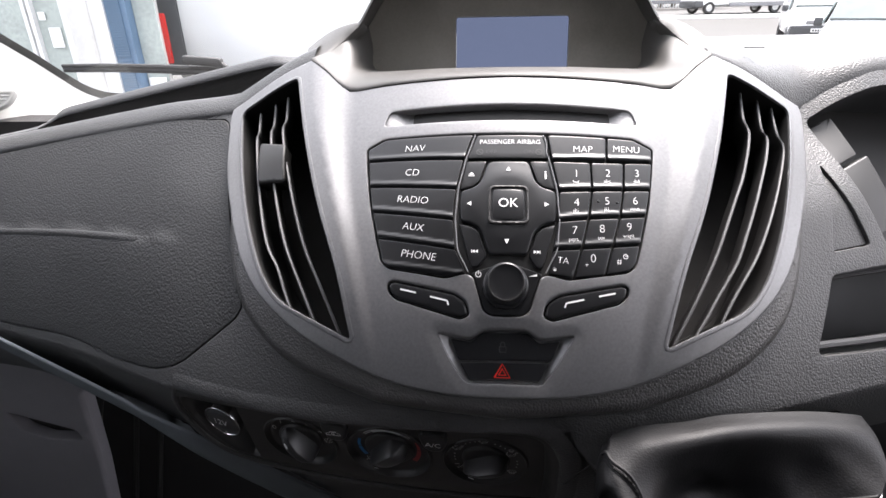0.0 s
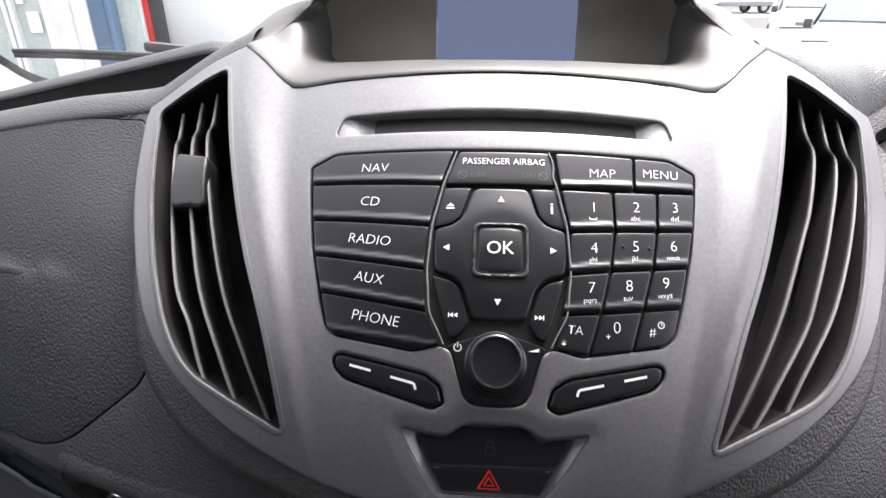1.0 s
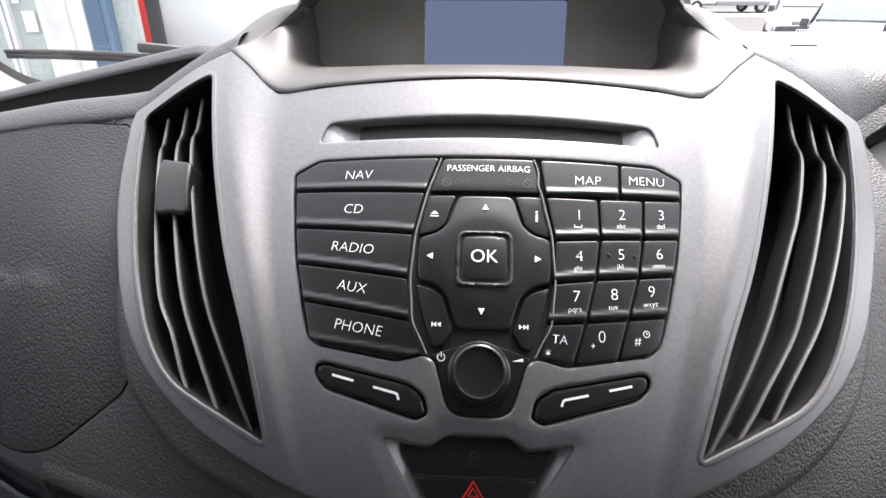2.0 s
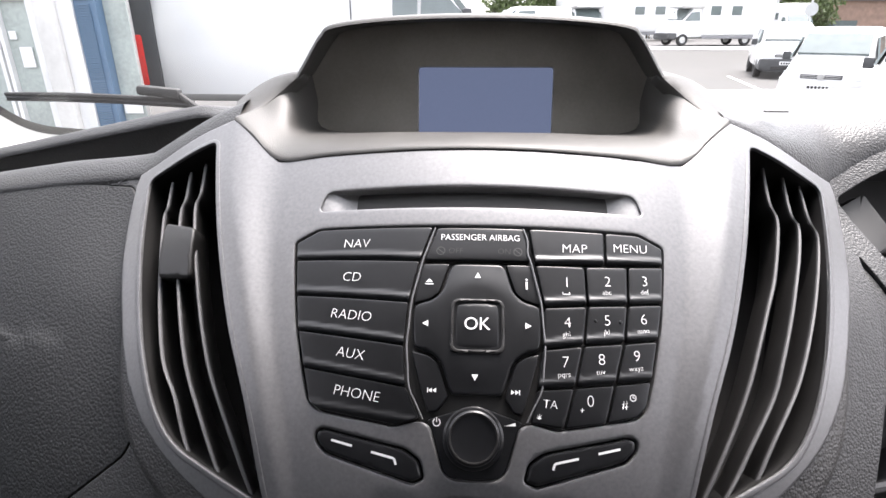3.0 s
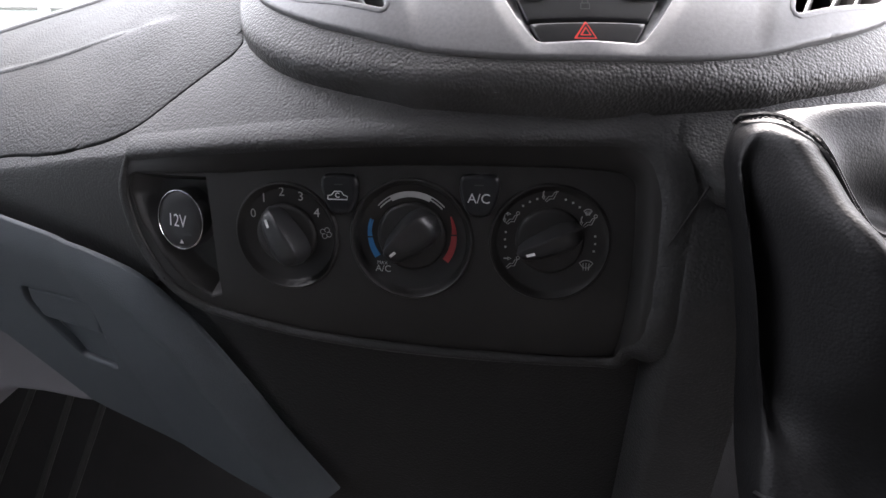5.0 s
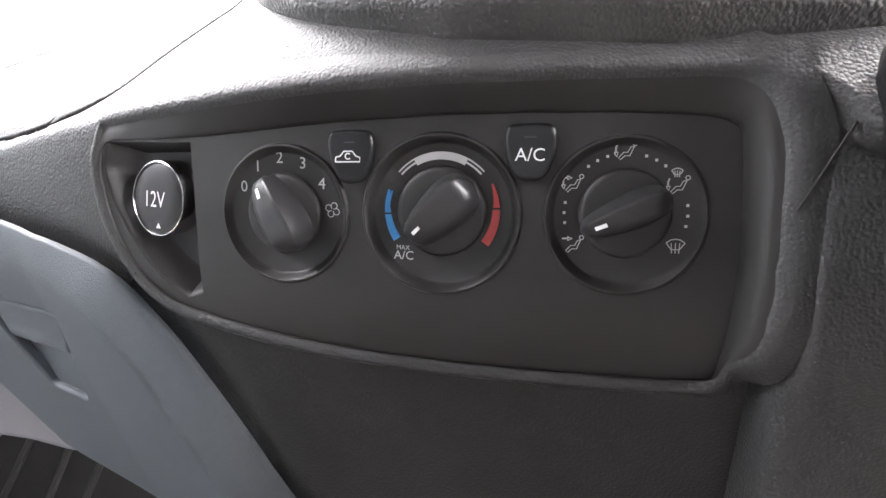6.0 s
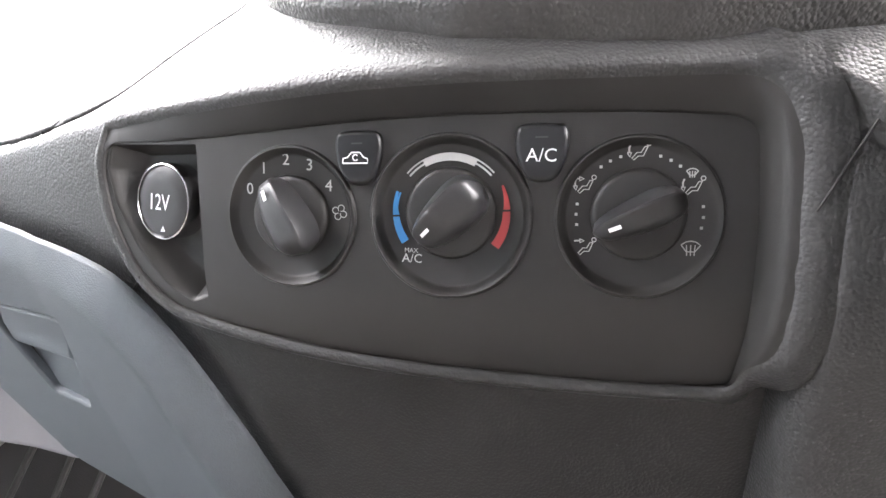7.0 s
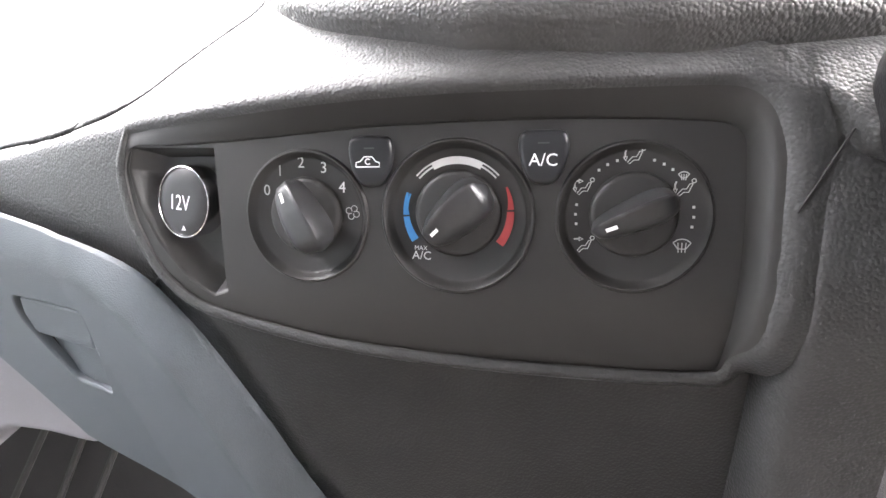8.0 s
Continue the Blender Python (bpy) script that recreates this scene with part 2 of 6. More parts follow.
def sheet(outline, S, h=None, holes=(), step=0.006, depth=0.004, r=0.001, hole_depth=None, hole_r=None):
    """A moulded panel on the surface S(u, v, height): an outline with holes, rounded edges of radius r and a skirt of the given depth."""
    outline = dense(outline if area2(outline) > 0 else outline[::-1], step)
    holes = [dense(q if area2(q) > 0 else q[::-1], step) for q in holes]
    hr = r if hole_r is None else hole_r
    verts, edges = [], []
    for q in (outline, *holes):
        base = len(verts)
        verts += q
        edges += [(base + i, base + (i + 1) % len(q)) for i in range(len(q))]
    extra = []
    for q, sgn, rr in ((outline, 1, r), *((q, -1, hr) for q in holes)):
        if rr > 0:
            for f in ((0.08, 0.3, 0.62, 1.0) if rr > 0.003 else (0.3, 1.0)):
                extra += offset(q, sgn * rr * f)
    A = np.array(outline)
    gx = np.arange(A[:, 0].min(), A[:, 0].max(), step)
    gy = np.arange(A[:, 1].min(), A[:, 1].max(), step)
    G = np.array([(x + (step * 0.5 if j % 2 else 0), y) for j, y in enumerate(gy) for x in gx])
    polys = [outline, *holes]
    if len(G):
        ok = inside(outline, G) & (edge_distance(polys, G) > max(r * 1.3, step * 0.55))
        for q in holes:
            ok &= ~inside(q, G)
        G = [tuple(p) for p in G[ok]]
    else:
        G = []
    if extra:
        E = np.array(extra)
        ok = inside(outline, E) & (edge_distance(polys, E) > min(r, hr if holes else r) * 0.2)
        for q in holes:
            ok &= ~inside(q, E)
        extra = [tuple(p) for p in E[ok]]
    allv = [Vector(p) for p in verts + extra + G]
    vs, _, faces, *_ = mathutils.geometry.delaunay_2d_cdt(allv, edges, [], 0, 1e-6)
    P = np.array([tuple(v) for v in vs])
    C = np.array([P[list(f)].mean(0) for f in faces])
    keep = inside(outline, C)
    for q in holes:
        keep &= ~inside(q, C)
    do = edge_distance([outline], P)
    dh = edge_distance(holes, P) if holes else np.full(len(P), 1e9)
    bm = bmesh.new()

    def height(p, a, b):
        z = h(p[0], p[1]) if h else 0.0
        for d, rr in ((a, r), (b, hr)):
            if rr > 0 and d < rr:
                z -= rr - math.sqrt(max(0.0, rr * rr - (rr - d) ** 2))
        return z
    lie, topl = bm.verts.layers.float_vector.new("lie"), bm.faces.layers.int.new("top")
    bv = [bm.verts.new(S(p[0], p[1], height(p, a, b))) for p, a, b in zip(P, do, dh)]
    # true normals of the moulded surface
    eps = 0.00025
    probe = []
    for du, dv in ((eps, 0), (-eps, 0), (0, eps), (0, -eps)):
        Q = P + np.array((du, dv))
        qa = edge_distance([outline], Q)
        qb = edge_distance(holes, Q) if holes else np.full(len(Q), 1e9)
        probe.append([S(q[0], q[1], height(q, a, b)) for q, a, b in zip(Q, qa, qb)])
    for i, v in enumerate(bv):
        if do[i] < max(0.12 * r, 2 * eps) or dh[i] < max(0.12 * hr, 2 * eps):
            continue
        nrm = (probe[0][i] - probe[1][i]).cross(probe[2][i] - probe[3][i])
        up = S(P[i][0], P[i][1], 0.001) - S(P[i][0], P[i][1], 0.0)
        if nrm.length > 1e-12:
            nrm.normalize()
            v[lie] = nrm if nrm.dot(up) > 0 else -nrm
    for f, k in zip(faces, keep):
        if k:
            try:
                fc = bm.faces.new([bv[i] for i in f])
                fc[topl] = 1
            except ValueError:
                pass
    loose = [v for v in bm.verts if not v.link_faces]
    for v in loose:
        bm.verts.remove(v)
    for q, dd, rr, sgn in ((outline, depth, r, 1), *((q, depth if hole_depth is None else hole_depth, hr, -1) for q in holes)):
        if dd <= 0:
            continue
        top, low = [], []
        for p in q:
            z = (h(p[0], p[1]) if h else 0.0) - max(rr, 0)
            top.append(bm.verts.new(S(p[0], p[1], z)))
            low.append(bm.verts.new(S(p[0], p[1], z - dd)))
        k = len(q)
        for i in range(k):
            j = (i + 1) % k
            ring = [top[i], low[i], low[j], top[j]]
            bm.faces.new(ring if sgn > 0 else ring[::-1])
    bmesh.ops.remove_doubles(bm, verts=bm.verts, dist=1e-6)
    bmesh.ops.recalc_face_normals(bm, faces=bm.faces)
    # keep the visible side outwards
    c = np.mean(P[np.unique([i for f, k in zip(faces, keep) if k for i in f])], 0)
    n = (Vector(S(c[0], c[1], 0.001)) - Vector(S(c[0], c[1], 0.0)))
    if sum(fc.normal.dot(n) * fc.calc_area() for fc in bm.faces) < 0:
        bmesh.ops.reverse_faces(bm, faces=bm.faces)
    return bm


def loft(rows, closed_u=False, cap=False):
    """A surface through rows of points of equal number."""
    bm = bmesh.new()
    V = [[bm.verts.new(p) for p in row] for row in rows]
    n = len(rows[0])
    for a, b in zip(V, V[1:]):
        for i in range(n if closed_u else n - 1):
            j = (i + 1) % n
            bm.faces.new((a[i], a[j], b[j], b[i]))
    if cap:
        bm.faces.new(V[0][::-1])
        bm.faces.new(V[-1])
    return bm


def tube(path, r, n=8, cap=True):
    """A round bar along a path; r is one radius or one for each point."""
    P = [Vector(p) for p in path]
    rows = []
    for i, p in enumerate(P):
        t = (P[min(i + 1, len(P) - 1)] - P[max(i - 1, 0)]).normalized()
        a = t.orthogonal().normalized() if i == 0 else (a - t * a.dot(t)).normalized()
        b = t.cross(a)
        ri = r[i] if isinstance(r, (list, tuple)) else r
        rows.append([p + ri * (a * math.cos(2 * math.pi * k / n) + b * math.sin(2 * math.pi * k / n)) for k in range(n)])
    return loft(rows, True, cap)


def box(x0, x1, y0, y1, z0, z1, bevel=0.0, seg=2):
    bm = bmesh.new()
    bmesh.ops.create_cube(bm, size=1, matrix=Matrix.LocRotScale(((x0 + x1) / 2, (y0 + y1) / 2, (z0 + z1) / 2), None, (x1 - x0, y1 - y0, z1 - z0)))
    if bevel:
        bmesh.ops.bevel(bm, geom=bm.edges[:], offset=bevel, segments=seg, affect="EDGES", profile=0.5)
    return bm


def move(bm, m):
    bmesh.ops.transform(bm, matrix=m, verts=bm.verts)
    return bm


def merge(a, b):
    me = bpy.data.meshes.new("tmp")
    b.to_mesh(me)
    b.free()
    a.from_mesh(me)
    bpy.data.meshes.remove(me)
    return a


def turned(profile, S, u, v, n=40, cap=True):
    """A turned knob on the surface S round (u, v): profile of (radius, height)."""
    rows = [[S(u + rr * math.cos(2 * math.pi * k / n), v + rr * math.sin(2 * math.pi * k / n), hh) for k in range(n)] for rr, hh in profile]
    bm = loft(rows, True)
    if cap:
        bm.verts.ensure_lookup_table()
        bm.faces.new([bm.verts[len(bm.verts) - n + i] for i in range(n)])
    bmesh.ops.recalc_face_normals(bm, faces=bm.faces)
    return bm


def letters(text, size, S, u, v, h=0.0003, turn=0.0, shear=0.0, bold=0.0, width=1.0):
    """Words in the built-in font, laid on the surface S with their middle at (u, v)."""
    cu = bpy.data.curves.new("letters", "FONT")
    cu.body, cu.size, cu.align_x, cu.align_y, cu.resolution_u = text, size, "CENTER", "CENTER", 3
    cu.offset = bold
    ob = bpy.data.objects.new("letters", cu)
    scene.collection.objects.link(ob)
    me = bpy.data.meshes.new_from_object(ob.evaluated_get(bpy.context.evaluated_depsgraph_get()))
    bpy.data.objects.remove(ob)
    bm = bmesh.new()
    bm.from_mesh(me)
    bpy.data.meshes.remove(me)
    c, s = math.cos(radians(turn)), math.sin(radians(turn))
    for vt in bm.verts:
        x, y = vt.co.x * width + shear * vt.co.y, vt.co.y
        vt.co = S(u + x * c - y * s, v + x * s + y * c, h)
    return bm


def flat(poly, S, h=0.0003, step=0.01):
    """A thin printed patch on the surface S."""
    return sheet(poly, S, lambda a, b: h, step=step, depth=0, r=0)


def stroke(path, w, S, h=0.0003):
    """A thin printed line of width w along a path on S."""
    P = [Vector(p) for p in path]
    rows = [[], []]
    for i, p in enumerate(P):
        t = (P[min(i + 1, len(P) - 1)] - P[max(i - 1, 0)]).normalized()
        rows[0].append(S(p.x - t.y * w / 2, p.y + t.x * w / 2, h))
        rows[1].append(S(p.x + t.y * w / 2, p.y - t.x * w / 2, h))
    return loft(rows)


def arc(cx, cy, r, a0, a1, n=16):
    return [(cx + r * math.cos(radians(a0 + (a1 - a0) * i / n)), cy + r * math.sin(radians(a0 + (a1 - a0) * i / n))) for i in range(n + 1)]


# ---- the surfaces of the dashboard ----
FV = Vector((0, 0.663, 0.748)).normalized()
FW = Vector((0, -FV.z, FV.y))
FO = Vector((0, 0, 1.58))


def SF(u, v, h=0.0):
    """The swelling centre of the dashboard: u to the right, v up its slope, h out of it."""
    w = -(1.3 * u * u + (1.0 if v > 0 else 2.5) * v * v)
    return FO + Vector((u, 0, 0)) + FV * v + FW * (w + h)


CREST_Y = [(-0.85, 0.16), (-0.5, 0.102), (-0.35, 0.052), (-0.27, 0.014), (-0.24, 0.001), (-0.2, -0.0135), (-0.15, -0.0285), (-0.1, -0.0375), (-0.05, -0.0405), (0, -0.0415),
           (0.03, -0.0415), (0.06, -0.042), (0.1, -0.041), (0.15, -0.025), (0.2, -0.004), (0.24, 0.010), (0.35, 0.045), (0.85, 0.06)]
CREST_Z = [(-0.85, 1.41), (-0.35, 1.435), (-0.24, 1.4400), (-0.2, 1.4417), (-0.1, 1.4457), (0, 1.4478), (0.1, 1.452), (0.85, 1.456)]
BLUR = [-0.03, -0.02, -0.01, 0, 0.01, 0.02, 0.03]


def crest(x):
    """The line where the front wall of the dashboard turns under: its depth and height."""
    return sum(lerp_table(CREST_Y, x + d) for d in BLUR) / 7, sum(lerp_table(CREST_Z, x + d) for d in BLUR) / 7


def low_crest(x):
    """The crest where it sinks beside the gear lever."""
    y, z = crest(x)
    return y, z - lerp_table([(0.012, 0.0), (0.0215, 0.001), (0.0287, 0.003), (0.0377, 0.0065), (0.0451, 0.0115), (0.050, 0.0165), (0.0575, 0.028), (0.070, 0.034)], x)


def front(x, z):
    y, zc = crest(x)
    d = z - zc
    return y + 0.35 * d + 2.2 * d * d


DN = Vector((0.12, -0.85, 0.52)).normalized()


def SD(x, z, h=0.0):
    """The front of the dashboard at height z."""
    return Vector((x, front(x, z), z)) + Vector((DN.x * (1 if x > 0 else -1), DN.y, DN.z)) * h


CN = Vector((-0.0985, -0.9600, -0.2621)).normalized()
CA = Vector((0.9948, -0.1020, 0)).normalized()
CB = CA.cross(CN) if CA.cross(CN).z > 0 else CN.cross(CA)
CO = Vector((-0.0773, -0.0152, 1.4010))


def SC(p, q, h=0.0):
    """The heater panel: p to the right, q up, h towards the cabin."""
    return CO + CA * p + CB * q + CN * h


GN = Vector((-0.3096, -0.7690, -0.5593)).normalized()
GA = Vector((0.9276, -0.3735, 0)).normalized()
GB = GN.cross(GA) if GN.cross(GA).z > 0 else GA.cross(GN)
GO = Vector((-0.3147, 0.0767, 1.3375))


def SG(p, q, h=0.0):
    """The lower glovebox front."""
    return GO + GA * p + GB * q + GN * h


def mirror(poly):
    return [(-a, b) for a, b in poly]

# ---- dashboard body ----
dashboard = thing("dashboard", "dark grey grained plastic van dashboard", "dashboard", kind="structure")

# silver outline, right half from the bottom upwards
HALF = [(0.0, -0.1080), (0.032, -0.1068), (0.065, -0.1010), (0.091, -0.0915), (0.126, -0.0735), (0.155, -0.0505), (0.1735, -0.0250),
        (0.188, 0.0100), (0.200, 0.0460), (0.2105, 0.0960)]
SHOULDER = [(0.2105, 0.1050), (0.138, 0.1240), (0.1065, 0.0915), (0.055, 0.0918), (0.0, 0.0922)]
right_side = spline(HALF, 4) + SHOULDER
SIL = right_side + [(-a, b) for a, b in right_side[::-1]][1:-1]
VENT = fillet([(0.148, 0.1085), (0.1975, 0.0965), (0.1845, 0.0440), (0.1705, 0.0), (0.1555, -0.0350), (0.142, -0.0530), (0.0915, -0.0775),
               (0.1015, -0.0360), (0.1165, 0.0015), (0.132, 0.0500)], [0.004, 0.006, 0.02, 0.02, 0.02, 0.02, 0.003, 0.03, 0.03, 0.03])
RIDGE = spline([(-0.095, 0.0785), (-0.0435, 0.0925), (0.006, 0.1070), (0.05, 0.1205), (0.086, 0.1310), (0.126, 0.1390)], 6)
FOOT = spline([(-0.095, 0.0755), (-0.0435, 0.0850), (0.006, 0.0965), (0.05, 0.1030), (0.086, 0.1045), (0.126, 0.1055)], 6)
RAISE = [(-0.10, 0.0), (-0.085, 0.0012), (-0.0435, 0.0036), (0.006, 0.0058), (0.05, 0.0074), (0.13, 0.0090)]


def fascia_relief(u, v):
    """The frames of the vents stand proud of the middle, with a sloping wall between."""
    a = abs(u)
    r, f, up = lerp_table(RIDGE, v), lerp_table(FOOT, v), lerp_table(RAISE, v)
    dip = 0.0
    if a < 0.052 and -0.112 < v < -0.062:
        d = 0.0 if inside(HZ, np.array([[u, v]]))[0] else edge_distance([HZ], np.array([[u, v]]))[0]
        dip = 0.0010 * (1 - ease(0, 0.0075, d)) * ease(0.2, 0.7, (a + 0.02 + 0.6 * max(0.0, v + 0.085)) / 0.06)
    f -= 0.004
    s = min(1.0, max(0.0, (a - f) / (r - f)))
    return up * (0.25 * s * s + 0.75 * s * s * (3 - 2 * s)) * (1 - 0.75 * ease(r + 0.016, r + 0.075, a)) - dip


# ring of grained plastic round the silver
RHALF = [(0.0, -0.1190), (0.066, -0.1130), (0.085, -0.1090), (0.136, -0.0890), (0.170, -0.0580), (0.1865, -0.0180), (0.1955, 0.0180), (0.2045, 0.0500), (0.2135, 0.0960)]
rr_side = spline(RHALF, 4) + [(0.2140, 0.1070), (0.1395, 0.1262), (0.1074, 0.0934), (0.055, 0.0938), (0.0, 0.0942)]
RINGO = rr_side + [(-a, b) for a, b in rr_side[::-1]][1:-1]


def SFD(u, v, h=0.0):
    return SF(u, v, h)


sil_hole = [(a * 0.997, b * 0.997) for a, b in SIL]
surround = part("surround", sheet(RINGO, SFD, lambda u, v: -0.0015 - 0.006 * ease(-0.09, 0.06, v) * ease(0.15, 0.22, abs(u)), holes=[sil_hole], step=0.006,
                                  depth=0.034, r=0.0055, hole_depth=0.006, hole_r=0.0012), RING, dashboard, "black grained surround of the centre panel")


# front wall of the dash: passenger side, below the centre and driver side
def top_line(x):
    if x < 0:
        return 1.619 - 0.19 * max(0.0, -x - 0.20)
    return lerp_table([(0.2, 1.6125), (0.2145, 1.6150), (0.224, 1.6200), (0.246, 1.6275), (0.28, 1.634)], x)


def sink(x, z):
    """The wall dips behind the shoulders of the centre panel."""
    if x < 0:
        return -0.008 * ease(0.290, 0.212, -x) * ease(1.550, 1.61, z)
    return -0.018 * ease(0.275, 0.212, x) * ease(1.550, 1.61, z)


def dash_strip(x0, x1, z0, z1, nx, nz, h=0.0):
    rows = []
    for i in range(nx + 1):
        x = x0 + (x1 - x0) * i / nx
        a, b = (z0(x) if callable(z0) else z0), (z1(x) if callable(z1) else z1)
        rows.append([SD(x, a + (b - a) * j / nz, h) for j in range(nz + 1)])
    return loft(rows)


low = [(-0.180, 1.4950), (-0.228, 1.4565), (-0.250, 1.4475), (-0.300, 1.4415), (-0.345, 1.4440), (-0.43, 1.4360), (-0.75, 1.430)]
up = [(-0.75, 1.512), (-0.44, 1.571), (-0.324, 1.5965), (-0.26, 1.607), (-0.2190, 1.6105)]
panel_poly = [(-0.1755, 1.503)] + low + up + [(-0.2130, 1.602), (-0.1990, 1.565), (-0.1830, 1.523)]
panel_round = fillet(panel_poly, [0.003, 0.003, 0.02, 0.02, 0.03, 0.1, 0.1, 0.01, 0.01, 0.05, 0.05, 0.03, 0.006, 0.004, 0.02, 0.02])
ring_xz = [(p.x, p.z) for p in (SF(a * 0.99, b * 0.99, -0.010) for a, b in spline(RHALF, 4))]


def body_outline():
    lo = [(x / 100, crest(x / 100)[1] + 0.0005) for x in range(-80, 81, 5)]
    hi = [(0.80, 1.634), (0.40, 1.634), (0.28, 1.634), (0.246, 1.6275), (0.224, 1.6200), (0.2145, 1.6150), (0.2090, 1.6140), (0.2090, 1.602)]
    right = [p for p in ring_xz[::-1] if p[1] < 1.598]
    left = [(-a, b) for a, b in ring_xz if b < 1.598]
    return lo + hi + right + left[1:] + [(-0.2090, 1.602), (-0.2090, 1.6145), (-0.2190, 1.6140), (-0.26, 1.6105), (-0.324, 1.6000), (-0.44, 1.5745), (-0.75, 1.5155), (-0.80, 1.510)]


MOUTH = fillet([(0.2240, 1.6105), (0.246, 1.6185), (0.28, 1.6255), (0.60, 1.60), (0.60, 1.535), (0.2575, 1.531)], [0.004, 0.02, 0.02, 0.01, 0.01, 0.003])
CUBBY = fillet([(0.2125, 1.521), (0.248, 1.522), (0.60, 1.520), (0.60, 1.47), (0.257, 1.4730), (0.1985, 1.4775)], [0.003, 0.01, 0.01, 0.01, 0.03, 0.007])
TRI = fillet([(0.2225, 1.583), (0.2145, 1.5335), (0.2440, 1.5345)], [0.002, 0.003, 0.003])
part("front_body", sheet(body_outline(), SD, sink, holes=[panel_round, MOUTH, CUBBY, TRI], step=0.009, depth=0.02, r=0.0, hole_r=0.0009, hole_depth=0.012), DASH, dashboard)

shrunk = offset(dense(panel_round if area2(panel_round) > 0 else panel_round[::-1], 0.01), 0.0006)


def panel_relief(x, z):
    zc = 1.512 + (x + 0.434) * 0.115
    return sink(x, z) + 0.0022 * ease(zc + 0.002, zc - 0.005, z) * ease(-0.225, -0.26, x) * (1 - 0.6 * ease(zc - 0.006, zc - 0.05, z))


upper_glovebox = thing("upper_glovebox", "dark grey grained glovebox flap with a faint crease", "glovebox")
part("flap", sheet(shrunk, SD, panel_relief, step=0.006, depth=0.008, r=0.0009), FLAP, upper_glovebox)
crease_line = [(-0.255 - 0.028 * i, 1.512 + (0.434 - 0.255 - 0.028 * i) * 0.115 - 0.004) for i in range(18)]
part("crease_bead", loft([[SD(x, z + d, panel_relief(x, z) + (e + 0.001) * ease(-0.25, -0.31, x) - 0.001) for d, e in ((0.0028, -0.0012), (0.0014, 0.0006), (0.0, 0.0010), (-0.0016, 0.0006), (-0.0036, -0.0008))] for x, z in crease_line]), FLAP, upper_glovebox, "raised crease line of the flap")

# crest roll between the front wall and the undercut below it, on both sides of the heater panel
for x0, x1, nx in ((-0.80, -0.2350, 60), (0.068, 0.80, 60)):
    rows = []
    for i in range(nx + 1):
        x = x0 + (x1 - x0) * i / nx
        y, z = crest(x)
        rows.append(spline([SD(x, z + 0.004, -0.0004), Vector((x, y, z - 0.0008)), Vector((x, y + 0.0015, z - 0.008)), Vector((x, y + 0.0060, z - 0.020)),
                            Vector((x, y + 0.0155, z - 0.040)), Vector((x, y + 0.0285, z - 0.064)), Vector((x, y + 0.044, z - 0.086))], 4))
    part("crest_roll", loft(rows), DASH, dashboard)

# passenger top: padded edge, open tray and upper lip, then the cover towards the windscreen


def top_start(x):
    """Where the upper side of the dash begins: at the centre panel's shoulder or at the top of the front wall."""
    a = abs(x)
    w = ease(0.2080, 0.2180, a)
    p = SF(x, lerp_table([(0.138, 0.1262), (0.2140, 0.1075), (0.30, 0.086)], min(a, 0.222)), -0.004 + 0.8 * fascia_relief(min(a, 0.222), 0.108))
    q = SD(x, top_line(x), sink(x, top_line(x)))
    return p.lerp(q, w)


rows = []
for i in range(57):
    x = -0.1395 - 0.68 * (i / 56) ** 1.3
    p = top_start(x)
    y, z = p.y, p.z
    k = ease(-0.152, -0.207, x)
    e = 1 - ease(-0.46, -0.53, x)
    d = k * e
    low_z = top_line(x) + 0.008
    z1 = z + 0.010
    lipy, lipz = 0.190 + 0.25 * max(0, -x - 0.2), 1.648 + 0.21 * (x + 0.18) if x < -0.18 else 1.648
    lipz = lipz * e + (z + 0.004) * (1 - e)
    rows.append([p + Vector((0, 0.0015, -0.0085)), p + Vector((0, -0.0012, -0.0062)), p + Vector((0, -0.0020, -0.0030)), (x, y - 0.0008, z + 0.0015), (x, y + 0.009, z + 0.0088), (x, y + 0.018, z + 0.0105), (x, y + 0.026, z + 0.010 - 0.006 * d),
                 (x, y + 0.030, z + 0.008 - 0.040 * d), (x, (y + 0.04) * (1 - d) + (lipy + 0.012) * d, z + 0.010 - 0.044 * d), (x, (y + 0.05) * (1 - d) + (lipy + 0.008) * d, (z + 0.011) * (1 - d) + (lipz - 0.010) * d),
                 (x, (y + 0.06) * (1 - d) + lipy * d, (z + 0.011) * (1 - d) + (lipz - 0.004) * d), (x, (y + 0.075) * (1 - d) + (lipy + 0.003) * d, (z + 0.010) * (1 - d) + (lipz + 0.001) * d),
                 (x, (y + 0.09) * (1 - d) + (lipy + 0.014) * d, (z + 0.008) * (1 - d) + (lipz + 0.003) * d), (x, lipy + 0.05, (z - 0.01) * (1 - d) + (lipz - 0.020) * d), (x, max(0.40, lipy + 0.12), z - 0.10), (x, 0.60, 1.40)])
part("passenger_top", loft([spline(r, 3) for r in rows]), DASH, dashboard)

